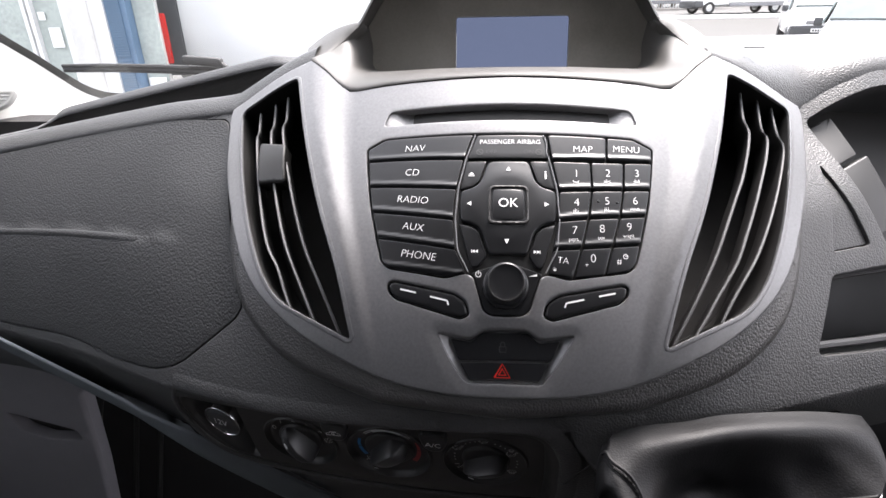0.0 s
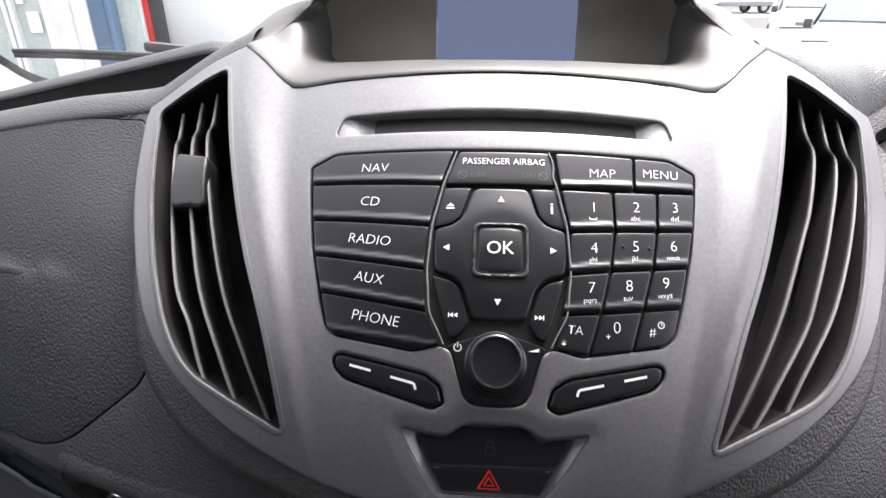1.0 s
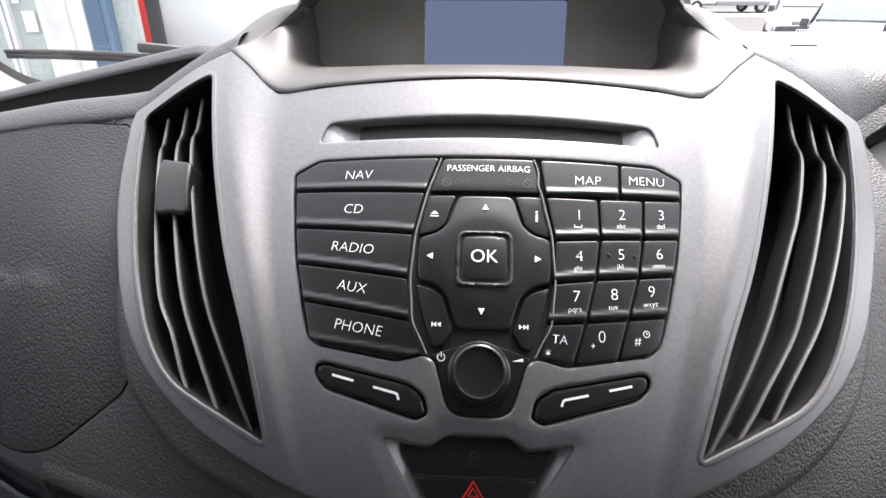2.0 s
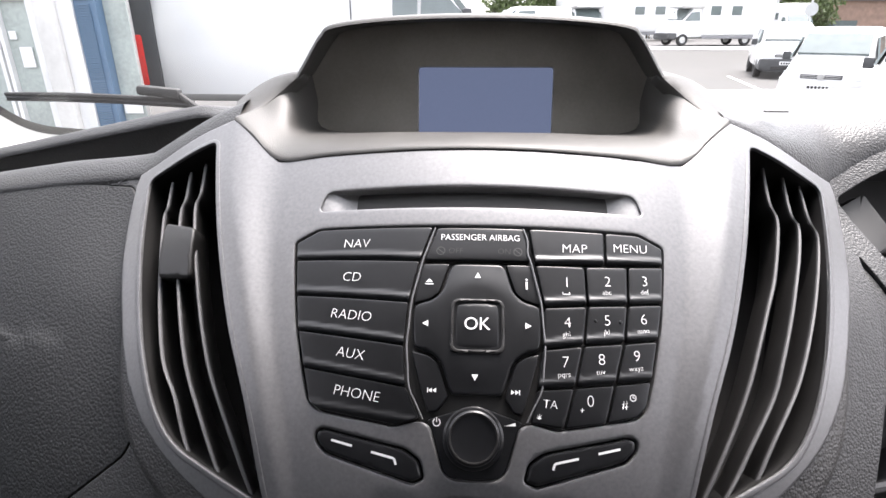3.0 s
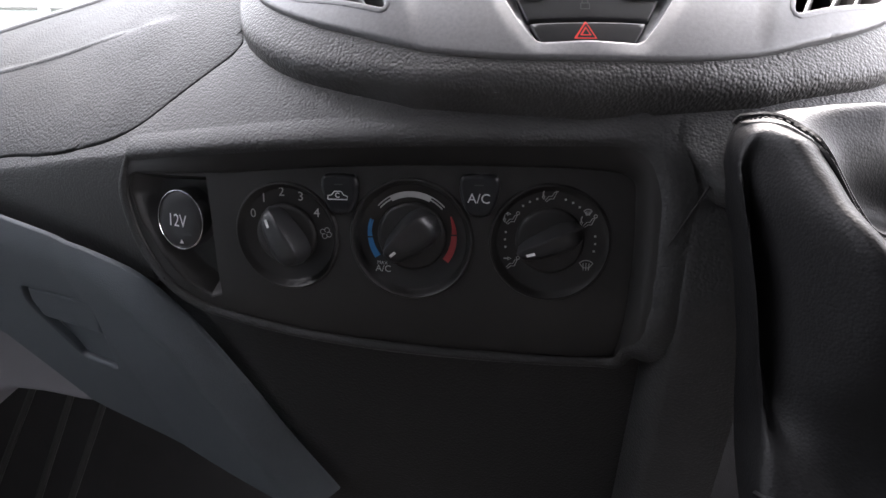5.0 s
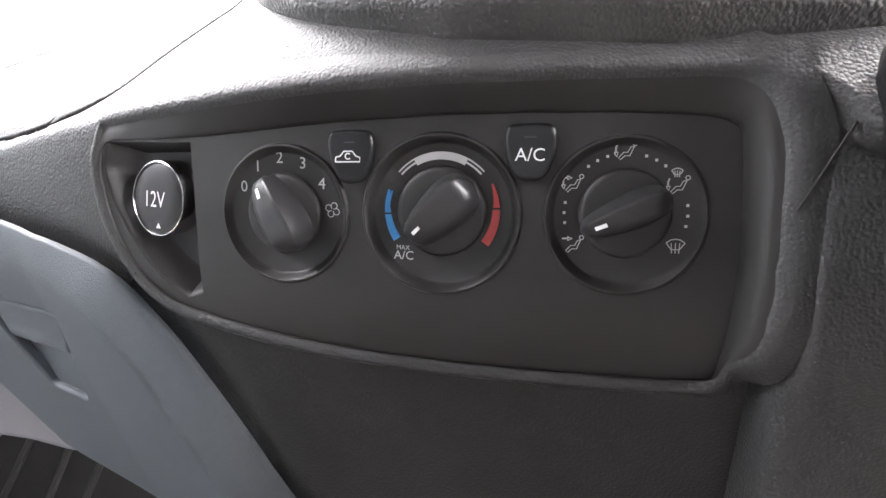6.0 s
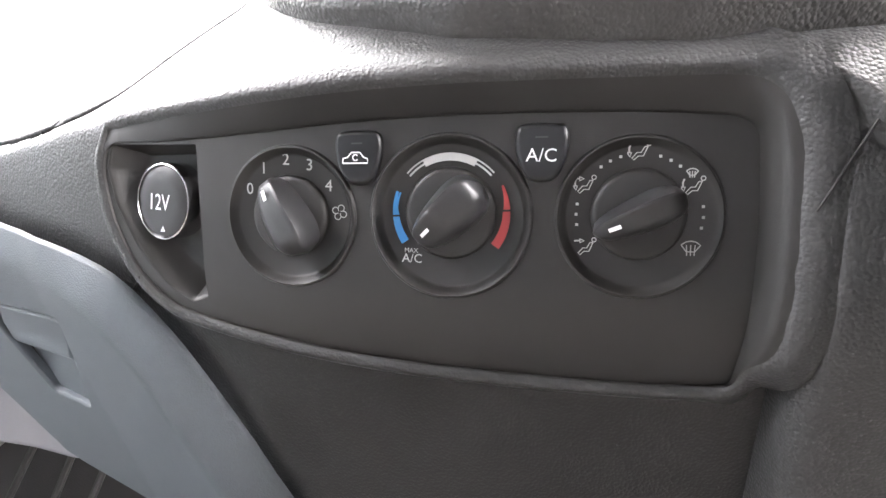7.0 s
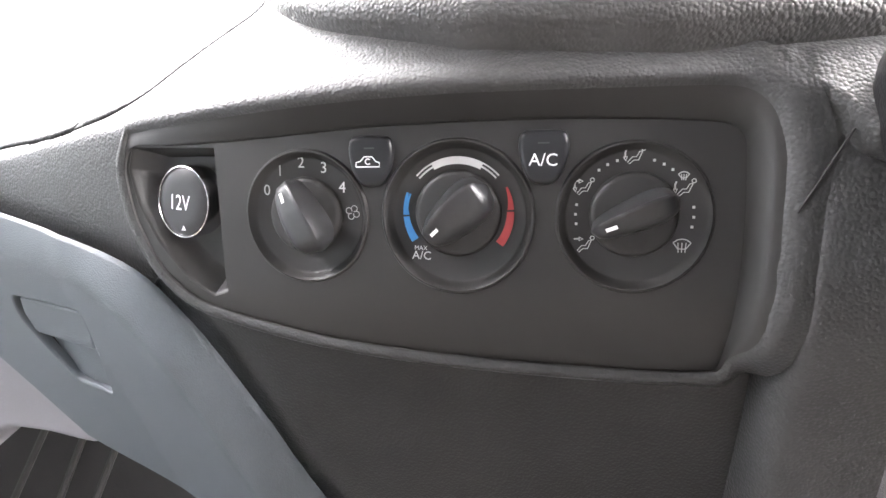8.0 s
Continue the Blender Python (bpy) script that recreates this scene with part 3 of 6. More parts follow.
# driver top
rows = []
for i in range(41):
    x = 0.1395 + 0.68 * (i / 40) ** 1.3
    p = top_start(x)
    y, z = p.y, p.z
    zt = 1.6535
    d = zt - z
    rows.append([p + DN * 0.0008 + Vector((0, 0, -0.003)), (x, y + 0.002, z + 0.004), (x, y + 0.012, z + 0.30 * d + 0.005), (x, y + 0.032, z + 0.62 * d + 0.0045), (x, y + 0.060, z + 0.88 * d + 0.0012), (x, y + 0.095, zt), (x, 0.30, zt - 0.004), (x, 0.42, zt - 0.035), (x, 0.66, 1.46)])
part("driver_top", loft([spline(r, 3) for r in rows]), DASH, dashboard)
demister = thing("demister_vent", "narrow black demister slot in the dash top", "vent")
# near-black plate on the dash top stands in for the slot's shade
part("slot", sheet(fillet([(0.1715, 0.1345), (0.186, 0.1345), (0.184, 0.1400), (0.173, 0.1395)], 0.001), lambda x, y, h=0.0: Vector((x, y, 1.6540 + h)), lambda a, b: 0.0, step=0.01, depth=0.0006, r=0.0002), CAVITY, demister)

# ---- display hood ----
display_hood = thing("display_hood", "black plastic display hood with a blank blue screen", "display hood")


def mirrored(half):
    """A row of points from the right to the left through the middle."""
    return half + [(-x, y, z) for x, y, z in half[-2::-1]]


NOTCH = [(0.1385, 0.1235), (0.125, 0.1105), (0.1065, 0.0928), (0.08, 0.0925), (0.05, 0.0926), (0.025, 0.093), (0.0, 0.0931)]
edge = mirrored([tuple(SF(u, v, 0.0010 + fascia_relief(u, v))) for u, v in NOTCH])
tuck = mirrored([tuple(SF(u - 0.0002, v - 0.0009, -0.008 + fascia_relief(u, v))) for u, v in NOTCH])
crown = mirrored([(0.129, 0.122, 1.6560), (0.1195, 0.109, 1.6490), (0.1055, 0.094, 1.6412), (0.080, 0.090, 1.6432), (0.05, 0.088, 1.6455), (0.025, 0.0875, 1.6462), (0.0, 0.0875, 1.6465)])
shelf = mirrored([(0.119, 0.138, 1.6650), (0.112, 0.127, 1.6535), (0.104, 0.118, 1.6428), (0.080, 0.116, 1.6422), (0.05, 0.116, 1.6430), (0.025, 0.116, 1.6432), (0.0, 0.116, 1.6433)])
foot = mirrored([(0.108, 0.162, 1.6720), (0.1055, 0.162, 1.6560), (0.104, 0.162, 1.6385), (0.080, 0.162, 1.6340), (0.05, 0.162, 1.6325), (0.025, 0.162, 1.6320), (0.0, 0.162, 1.6320)])
part("shelf", loft([spline(list(c), 6) for c in zip(*[spline(q, 4) for q in (tuck, edge, crown, shelf, foot)])]), HOOD, display_hood, "curved ledge in front of the screen")
# face round the screen, its colour lifted for missing light, then its rim and roof
FACE = fillet([(-0.1130, 1.621), (0.1130, 1.621), (0.1115, 1.6720), (0.1000, 1.6880), (0.0880, 1.7000), (0.0, 1.7065), (-0.0880, 1.7000), (-0.1000, 1.6880), (-0.1115, 1.6720)],
              [0.01, 0.01, 0.01, 0.012, 0.02, 0.08, 0.02, 0.012, 0.01])


def SH(x, z, h=0.0):
    """The face of the display, leaning back a little."""
    return Vector((x, 0.158 + 0.22 * (z - 1.633) - h, z + 0.2 * h))


SCR = fillet([(-0.0385, 1.6240), (0.0495, 1.6240), (0.0495, 1.6765), (-0.0385, 1.6765)], 0.002)
part("face", sheet(FACE, SH, lambda a, b: 0.0, holes=[SCR], step=0.01, depth=0.012, r=0.001, hole_r=0.0008, hole_depth=0.003), FACEM, display_hood, "matt brown-grey face round the screen, colour lifted for missing light")
part("screen", sheet([(a * 1.0 + (0.0002 if a < 0 else -0.0002), b) for a, b in SCR], SH, lambda a, b: -0.0022, step=0.02, depth=0.002, r=0), SCREEN, display_hood, "blank blue-grey lit display")
rim_arc = [(0.1105, 1.6725), (0.1065, 1.6780), (0.1005, 1.6870), (0.0945, 1.6950), (0.086, 1.7005), (0.05, 1.7045), (0.0, 1.7060)]
rim_arc = spline(rim_arc + [(-a, b) for a, b in rim_arc[-2::-1]], 4)
rows = []
for x, z in rim_arc:
    s = 1 if x > 0 else -1
    flare = ease(1.69, 1.655, z)
    k = abs(x) / 0.1
    inner = Vector((x * 0.985, 0.172, z - 0.0018))
    rows.append(spline([inner, Vector((x * 0.987, 0.150 - 0.006 * flare, z - 0.0016)), Vector((x * 0.993, 0.1400 - 0.003 * flare, z - 0.0008)), Vector((x, 0.1385, z + 0.0004)), Vector((x * 1.012, 0.146, z + 0.0024)),
                        Vector((x * 1.06, 0.19, z + 0.0005)), Vector((x * 1.2, 0.26, z - 0.018 - 0.01 * k)), Vector((x * 1.5, 0.38, z - 0.05))], 3))
part("roof", loft(rows), HOOD, display_hood)
# flanks that run from the rim to the seam on the dash top
for s in (1, -1):
    a = [tuple(SF(0.1385, 0.1235, 0.0010 + 0.0088)), (0.129, 0.122, 1.6560), (0.119, 0.1345, 1.6650), (0.1103, 0.1385, 1.6726), (0.1120, 0.148, 1.6750), (0.1180, 0.19, 1.6720), (0.133, 0.26, 1.6530), (0.166, 0.38, 1.62)]
    b = [tuple(SF(0.1388, 0.1238, 0.0010 + 0.0088)), (0.1365, 0.1195, 1.6545), (0.1345, 0.134, 1.6615), (0.1335, 0.147, 1.6672), (0.136, 0.158, 1.6690), (0.144, 0.188, 1.6655), (0.158, 0.26, 1.650), (0.19, 0.38, 1.60)]
    c = [tuple(SF(0.1390, 0.1240, 0.0010 + 0.0088)), (0.1430, 0.120, 1.6525), (0.1490, 0.132, 1.6545), (0.1540, 0.145, 1.6552), (0.1580, 0.160, 1.6555), (0.1660, 0.19, 1.6540), (0.180, 0.26, 1.645), (0.20, 0.38, 1.60)]
    rows = [spline(list(q), 4) for q in zip(*[spline(t, 3) for t in ([(x - 0.004, y + 0.007, z - 0.004) for x, y, z in a], a, b, c)])]
    part("flank", loft([[(s * x, y, z) for x, y, z in r] for r in rows]), HOOD, display_hood)

# ---- centre fascia ----
centre_fascia = thing("centre_fascia", "satin silver plastic centre panel of the dashboard", "fascia panel")
KHALF = [(0.0, 0.0476), (0.0765, 0.0476), (0.0885, 0.0415), (0.0865, 0.0260), (0.0830, 0.0040), (0.0770, -0.0210), (0.0735, -0.0335), (0.0685, -0.0375), (0.0345, -0.0433), (0.0235, -0.0405),
         (0.0190, -0.0420), (0.0135, -0.0605), (0.0095, -0.0635), (0.0, -0.0640)]
KPAD = fillet(KHALF + [(-a, b) for a, b in KHALF[::-1]][1:-1], 0.0025, 3)
SLOT = fillet([(-0.0780, 0.0578), (0.0800, 0.0578), (0.0770, 0.0685), (0.0, 0.0700), (-0.0750, 0.0685)], [0.0025, 0.0025, 0.004, 0.05, 0.004])
PHONE = fillet([(0.0205, -0.0635), (0.0225, -0.0560), (0.0290, -0.0515), (0.0655, -0.0440), (0.0690, -0.0455), (0.0690, -0.0500), (0.0640, -0.0550), (0.0260, -0.0660)], 0.002)
HZ = fillet([(-0.0395, -0.0730), (-0.0195, -0.0762), (-0.0130, -0.0708), (0.0125, -0.0708), (0.0190, -0.0760), (0.0390, -0.0730), (0.0290, -0.0905), (0.0215, -0.1000), (-0.0225, -0.1000), (-0.0300, -0.0905)],
            [0.003, 0.004, 0.004, 0.004, 0.004, 0.003, 0.01, 0.003, 0.003, 0.01])
big = [KPAD, VENT, mirror(VENT), SLOT, PHONE, mirror(PHONE), HZ]
part("panel", sheet(SIL, SF, fascia_relief, holes=big, step=0.0030, depth=0.006, r=0.0012, hole_r=0.0014, hole_depth=0.007), SILVER, centre_fascia)

for s in (1, -1):
    ring_in = VENT if s > 0 else mirror(VENT)
    ring_in = dense(ring_in if area2(ring_in) > 0 else ring_in[::-1], 0.006)
    part("vent_bezel", sheet(offset(ring_in, -0.0030), SF, lambda u, v: fascia_relief(u, v) + 0.0005, holes=[offset(ring_in, -0.0002)], step=0.006, depth=0.001, r=0.0008, hole_r=0.0008, hole_depth=0.004), SILVER, centre_fascia, "bevelled silver bezel round the vent")

# ---- air vents ----


def slat_path(k, s):
    """The front edge of a slat, in the passenger's (s = -1) or the driver's vent."""
    if s < 0:
        table = [[(-0.1827, 0.0946), (-0.1796, 0.0766), (-0.1797, 0.0680), (-0.1692, 0.0275), (-0.1563, -0.0130), (-0.1453, -0.0317), (-0.1364, -0.0530), (-0.1268, -0.0694)],
                 [(-0.1695, 0.0986), (-0.1668, 0.0796), (-0.1672, 0.0686), (-0.1555, 0.0249), (-0.1418, -0.0148), (-0.1280, -0.0431), (-0.1172, -0.0655), (-0.1085, -0.0829)],
                 [(-0.1595, 0.1025), (-0.1564, 0.0812), (-0.1571, 0.0697), (-0.1438, 0.0267), (-0.1280, -0.0163), (-0.1132, -0.0457), (-0.0988, -0.0752), (-0.0911, -0.0907)]][k]
    else:
        table = [[(0.1632, 0.1064), (0.1601, 0.0818), (0.1621, 0.0707), (0.1586, 0.0567), (0.1502, 0.0334), (0.1430, 0.0181), (0.1339, -0.0019), (0.1257, -0.0203), (0.1146, -0.0425), (0.1008, -0.0685), (0.0927, -0.0839)],
             [(0.1763, 0.1034), (0.1735, 0.0770), (0.1764, 0.0690), (0.1719, 0.0529), (0.1638, 0.0328), (0.1561, 0.0143), (0.1459, -0.0085), (0.1387, -0.0243), (0.1244, -0.0468), (0.1167, -0.0599), (0.1043, -0.0791)],
             [(0.1877, 0.1015), (0.1862, 0.0768), (0.1894, 0.0671), (0.1864, 0.0554), (0.1771, 0.0316), (0.1671, 0.0091), (0.1541, -0.0168), (0.1420, -0.0356), (0.1341, -0.0481), (0.1245, -0.0655), (0.1178, -0.0752)]][k]
    return spline(table, 4)


for s in (-1, 1):
    vent = thing("air_vent", "black dashboard air vent with three upright slats" + (" and an adjuster tab" if s < 0 else ""), "air vent", "centre air vents")
    hole = VENT if s > 0 else mirror(VENT)
    hole_ccw = dense(hole if area2(hole) > 0 else hole[::-1], 0.006)
    lining = offset(hole_ccw, 0.0004)
    rows = [[SF(a, b, fascia_relief(a, b) - 0.0016) for a, b in lining], [SF(a * 0.99, b, -0.03) for a, b in hole_ccw], [SF(a * 0.98, b, -0.055) for a, b in hole_ccw]]
    bm = loft(rows, True)
    bm.verts.ensure_lookup_table()
    n = len(hole_ccw)
    bm.faces.new([bm.verts[2 * n + i] for i in range(n)])
    part("housing", bm, CAVITY, vent)
    for k in range(3):
        path = slat_path(k, s)
        rows = []
        for u, v in path:
            rows.append([SF(u + 0.0008, v, -0.0046), SF(u + 0.0002, v, -0.0033), SF(u - 0.0006, v, -0.0035), SF(u - 0.0012, v, -0.0051),
                         SF(u - 0.0016 + s * 0.004, v, -0.028), SF(u + 0.0004 + s * 0.004, v, -0.028)])
        slat = part("slat", loft(rows, True, True), SLAT, vent)
        # strip along the slat whose pale colour paints the glint
        part("front_edge", loft([[SF(u + a * 0.0011 - 0.0002, v, -0.0035 + b) for a, b in ((1, -0.0016), (0.8, -0.0002), (0, 0.0005), (-0.8, -0.0002), (-1, -0.0016))] for u, v in path]), EDGE_GLINT, slat, "front edge of the slat, its glint painted pale grey")
    if s < 0:
        T = fillet([(-0.1697, 0.0301), (-0.1467, 0.0273), (-0.1504, 0.0562), (-0.1737, 0.0633)], 0.003)
        part("adjuster_tab", sheet(T, SF, lambda u, v: -0.0005 + 0.002 * math.sin((v - 0.03) / 0.037 * math.pi), step=0.004, depth=0.012, r=0.002), SLAT, vent, "grey plastic adjuster tab")

# CD slot: dark mouth with silver cheeks
cd_slot = thing("cd_slot", "black CD slot recessed into the silver panel", "cd slot")
part("mouth", sheet([(a, b) for a, b in SLOT], SF, lambda u, v: -0.0075 + 0.006 * (ease(0.060, 0.075, abs(u))), step=0.006, depth=0, r=0), SILVER, cd_slot)
INNER = fillet([(-0.0600, 0.0582), (0.0650, 0.0582), (0.0650, 0.0685), (-0.0600, 0.0685)], 0.002)
part("opening", sheet(INNER, SF, lambda u, v: -0.0062, step=0.01, depth=0.004, r=0), CAVITY, cd_slot, "dark slot opening with a felt lip")

# ---- radio keypad ----
radio_keypad = thing("radio_keypad", "black radio keypad with white legends and a rotary knob", "radio keypad")
kshrunk = offset(dense(KPAD if area2(KPAD) > 0 else KPAD[::-1], 0.006), 0.0006)
part("base_plate", sheet(kshrunk, SF, lambda u, v: -0.0030, step=0.01, depth=0.004, r=0), CAVITY, radio_keypad)
LU = [(-0.045, -0.0715), (-0.0342, -0.0733), (-0.0191, -0.0768), (-0.0026, -0.0813), (0.0141, -0.0843), (0.0317, -0.0866), (0.0414, -0.0880), (0.06, -0.0890)]
CU = [(-0.0400, -0.0225), (-0.0270, -0.0288), (-0.0094, -0.0305), (0.0100, -0.0293), (0.0295, -0.0252), (0.0470, -0.0197)]


def key(poly, name="key", r=0.0008, h=0.0004, lip=None, mat=KEY, parent=None, rad=0.0012, label=""):
    p = fillet(poly if area2(poly) > 0 else poly[::-1], rad, 2)
    f = (lambda u, v: h) if lip is None else (lambda u, v: h + 0.0008 * ease(0.0046, 0.0018, v - lip(u)) * ease(0.0, 0.0014, v - lip(u)))
    return part(name, sheet(p, SF, f, step=0.0035 if lip is None else 0.0016, depth=0.003, r=r), mat, parent or radio_keypad, label)


def print_on(parent, text, size, u, v, turn=0.0, h=0.0009, mat=WHITE, shear=0.06, bold=0.0, width=1.0):
    return part("legend", letters(text, size * 0.88, SF, u, v, h, turn, shear, bold - 0.018 * size, width), mat, parent, smooth=False)


left_lines = [((0.0466, 0.0468)), (0.0317, 0.0295), (0.0141, 0.0100), (-0.0026, -0.0094), (-0.0191, -0.0270), (-0.0365, -0.0432)]
names = [("NAV", -0.0565, 0.0384), ("CD", -0.0572, 0.0217), ("RADIO", -0.0559, 0.0037), ("AUX", -0.0547, -0.0134), ("PHONE", -0.0509, -0.0303)]
G = 0.00024
for k, (txt, u, v) in enumerate(names):
    (a0, b0), (a1, b1) = left_lines[k], left_lines[k + 1]
    a0, b0, a1, b1 = a0 - G, b0 - G, a1 + G, b1 + G
    L = lambda z: lerp_table(LU, z) + 0.0007
    R = lambda z: lerp_table(CU, z) - 0.0009
    if k == 0:
        poly = [(L(a1), a1), (L(0.0405), 0.0405), (-0.0760, 0.0466), (R(b0), b0), (R(b1), b1)]
    elif k == 4:
        poly = [(-0.0680, -0.0366), (-0.0725, -0.0335), (L(a0), a0), (R(b0), b0), (R(-0.0395), -0.0395), (-0.0330, -0.0424)]
    else:
        poly = [(L(a1), a1), (L(a0), a0), (R(b0), b0), (R(b1), b1)]
    ul, ur = L(a1), R(b1)
    lip = (lambda u, a=a1, b=b1, x0=ul, x1=ur: a + (b - a) * (u - x0) / (x1 - x0))
    ob = key(poly, lip=lip)
    slope = math.degrees(math.atan2((b0 + b1) - (a0 + a1), 2 * (ur - ul)))
    print_on(ob, txt, 0.0072, u, v, slope)

# right block: MAP, MENU and the number keys
RL = [[(0.0238, 0.0468), (0.0590, 0.0468), (0.0770, 0.0466)],
      [(0.0262, 0.0286), (0.0494, 0.0288), (0.0695, 0.0300), (0.0872, 0.0315)],
      [(0.0300, 0.0087), (0.0494, 0.0102), (0.0680, 0.0116), (0.0845, 0.0133)],
      [(0.0285, -0.0100), (0.0468, -0.0075), (0.0650, -0.0056), (0.0806, -0.0036)],
      [(0.0258, -0.0267), (0.0424, -0.0253), (0.0600, -0.0233), (0.0764, -0.0211)],
      [(0.0232, -0.0405), (0.0375, -0.0424), (0.0555, -0.0398), (0.0715, -0.0362)]]


def inset(poly, g):
    p = poly if area2(poly) > 0 else poly[::-1]
    out = []
    for i in range(len(p)):
        a, b, c = Vector(p[i - 1]), Vector(p[i]), Vector(p[(i + 1) % len(p)])
        d1, d2 = (b - a).normalized(), (c - b).normalized()
        n1, n2 = Vector((-d1.y, d1.x)), Vector((-d2.y, d2.x))
        m = (n1 + n2)
        m = m / max(0.3, m.dot(n1))
        out.append((b.x + m.x * g, b.y + m.y * g))
    return out


wide = [((0.0238, 0.0468), (0.0600, 0.0468), (0.0590, 0.0298), (0.0262, 0.0286)), ((0.0600, 0.0468), (0.0765, 0.0468), (0.0880, 0.0410), (0.0870, 0.0318), (0.0590, 0.0298))]
for poly, (txt, u, v) in zip(wide, (("MAP", 0.0449, 0.0370), ("MENU", 0.0715, 0.0389))):
    ob = key(inset(list(poly), 0.0005), lip=lambda u: 0.0288 + (u - 0.026) * 0.05)
    print_on(ob, txt, 0.0070, u, v, 2.5, shear=0.1)
nums = ["1", "2", "3", "4", "5", "6", "7", "8", "9", "TA", "0", "#"]
small = ["", "abc", "def", "ghi", "jkl", "mno", "pqrs", "tuv", "wxyz", "", "", ""]
spots = [(0.0405, 0.0200), (0.0592, 0.0214), (0.0768, 0.0228), (0.0400, 0.0016), (0.0578, 0.0034), (0.0745, 0.0049), (0.0384, -0.0155), (0.0542, -0.0138), (0.0700, -0.0116),
         (0.0316, -0.0330), (0.0487, -0.0312), (0.0635, -0.0319)]
for r in range(4):
    for c in range(3):
        k = 3 * r + c
        poly = [RL[r + 1][c], RL[r + 1][c + 1], RL[r + 2][c + 1], RL[r + 2][c]]
        if k == 11:
            poly = [RL[4][2], RL[4][3], (0.0735, -0.0325), (0.0690, -0.0368), RL[5][2]]
        a, b = RL[r + 2][c], RL[r + 2][c + 1]
        lip = (lambda u, a=a, b=b: a[1] + 0.0005 + (b[1] - a[1]) * (u - a[0]) / (b[0] - a[0])) if r < 3 else None
        ob = key(inset(poly, 0.00045), lip=lip)
        u, v = spots[k]
        tilt = math.degrees(math.atan2(b[1] - a[1], b[0] - a[0]))
        print_on(ob, nums[k], 0.0078 if k < 9 or k == 10 else 0.0058, u, v + 0.0004, tilt * 0.5, shear=0.05)
        if small[k]:
            print_on(ob, small[k], 0.0036, u - 0.0007, v - 0.0047, tilt, bold=0.00002)
        if k == 0:
            part("legend", stroke([(u - 0.0021, v - 0.0040), (u - 0.0021, v - 0.0050), (u + 0.0009, v - 0.0050), (u + 0.0009, v - 0.0040)], 0.0004, SF, 0.0009), WHITE, ob, smooth=False)
        if k == 4:
            for d in (-0.0052, 0.0060):
                part("dot", turned([(0.0008, 0.0004), (0.0006, 0.0009), (0.0002, 0.0010)], SF, u + d, v + 0.0002, 10), KEY, ob)
        if k == 9:
            print_on(ob, "*", 0.0070, 0.0268, -0.0388, 0)
        if k == 10:
            print_on(ob, "+", 0.0050, 0.0450, -0.0345, 0)
        if k == 11:
            ring = arc(0.0672, -0.0285, 0.0013, 0, 360, 14)
            part("legend", stroke(ring, 0.0003, SF, 0.0009), WHITE, ob, smooth=False)
            part("legend", stroke([(0.0672, -0.0276), (0.0672, -0.0285), (0.0679, -0.0285)], 0.0003, SF, 0.0009), WHITE, ob, smooth=False)

# centre column
AIR = [(-0.0186, 0.0468), (0.0226, 0.0468), (0.0250, 0.0297), (-0.0246, 0.0297)]
lamp = key(inset(AIR, 0.0004), name="airbag_lamp", h=0.0, r=0.0008)
print_on(lamp, "PASSENGER AIRBAG", 0.0050, 0.0016, 0.0412, 0, h=0.0004, shear=0, bold=0.00005, width=0.93)
print_on(lamp, "OFF", 0.0044, -0.0096, 0.0344, 0, h=0.0004, mat=DIM)
print_on(lamp, "ON", 0.0044, 0.0126, 0.0344, 0, h=0.0004, mat=DIM)
for cu in (-0.0165, 0.0188):
    part("symbol", stroke(arc(cu, 0.0344, 0.0019, 0, 360, 14), 0.0004, SF, 0.0004), DIM, lamp, smooth=False)
    part("symbol", stroke([(cu - 0.0014, 0.0356), (cu + 0.0014, 0.0332)], 0.0004, SF, 0.0004), DIM, lamp, smooth=False)
DPAD = [(-0.0098, 0.0286), (0.0112, 0.0286), (0.0135, 0.0265), (0.0165, 0.0150), (0.0205, 0.0112), (0.0288, 0.0090), (0.0293, 0.0), (0.0282, -0.0102), (0.0200, -0.0128), (0.0160, -0.0165), (0.0118, -0.0300),
        (-0.0105, -0.0300), (-0.0150, -0.0165), (-0.0190, -0.0128), (-0.0272, -0.0102), (-0.0283, 0.0), (-0.0278, 0.0090), (-0.0195, 0.0112), (-0.0155, 0.0150), (-0.0122, 0.0265)]


def dpad_relief(u, v):
    rim = math.hypot(u - 0.0005, v)
    return 0.0016 * ease(0.032, 0.016, rim)


dpad = part("cursor_pad", sheet(inset(fillet(DPAD, 0.002, 2), 0.0004), SF, dpad_relief, step=0.002, depth=0.004, r=0.0012), KEY, radio_keypad, "four-way cursor pad with arrow marks")
for u, v, a in ((0.0006, 0.0219, 90), (-0.0002, -0.0224, 270), (-0.0218, 0.0, 180), (0.0223, -0.0003, 0)):
    tri = [(u + 0.0017 * math.cos(radians(a + d)), v + 0.0017 * math.sin(radians(a + d))) for d in (0, 125, 235)]
    part("arrow", flat(tri, SF, dpad_relief(u, v) + 0.0007), WHITE, dpad, smooth=False)
okr = fillet([(-0.0098, -0.0112), (0.0110, -0.0112), (0.0108, 0.0098), (-0.0096, 0.0098)], 0.003)
part("ok_rim", sheet(fillet([(-0.0112, -0.0126), (0.0124, -0.0126), (0.0122, 0.0110), (-0.0110, 0.0110)], 0.0038), SF, lambda u, v: 0.0026, holes=[okr], step=0.004, depth=0.003, r=0.0004), SLAT, radio_keypad, "thin rim of the OK key")
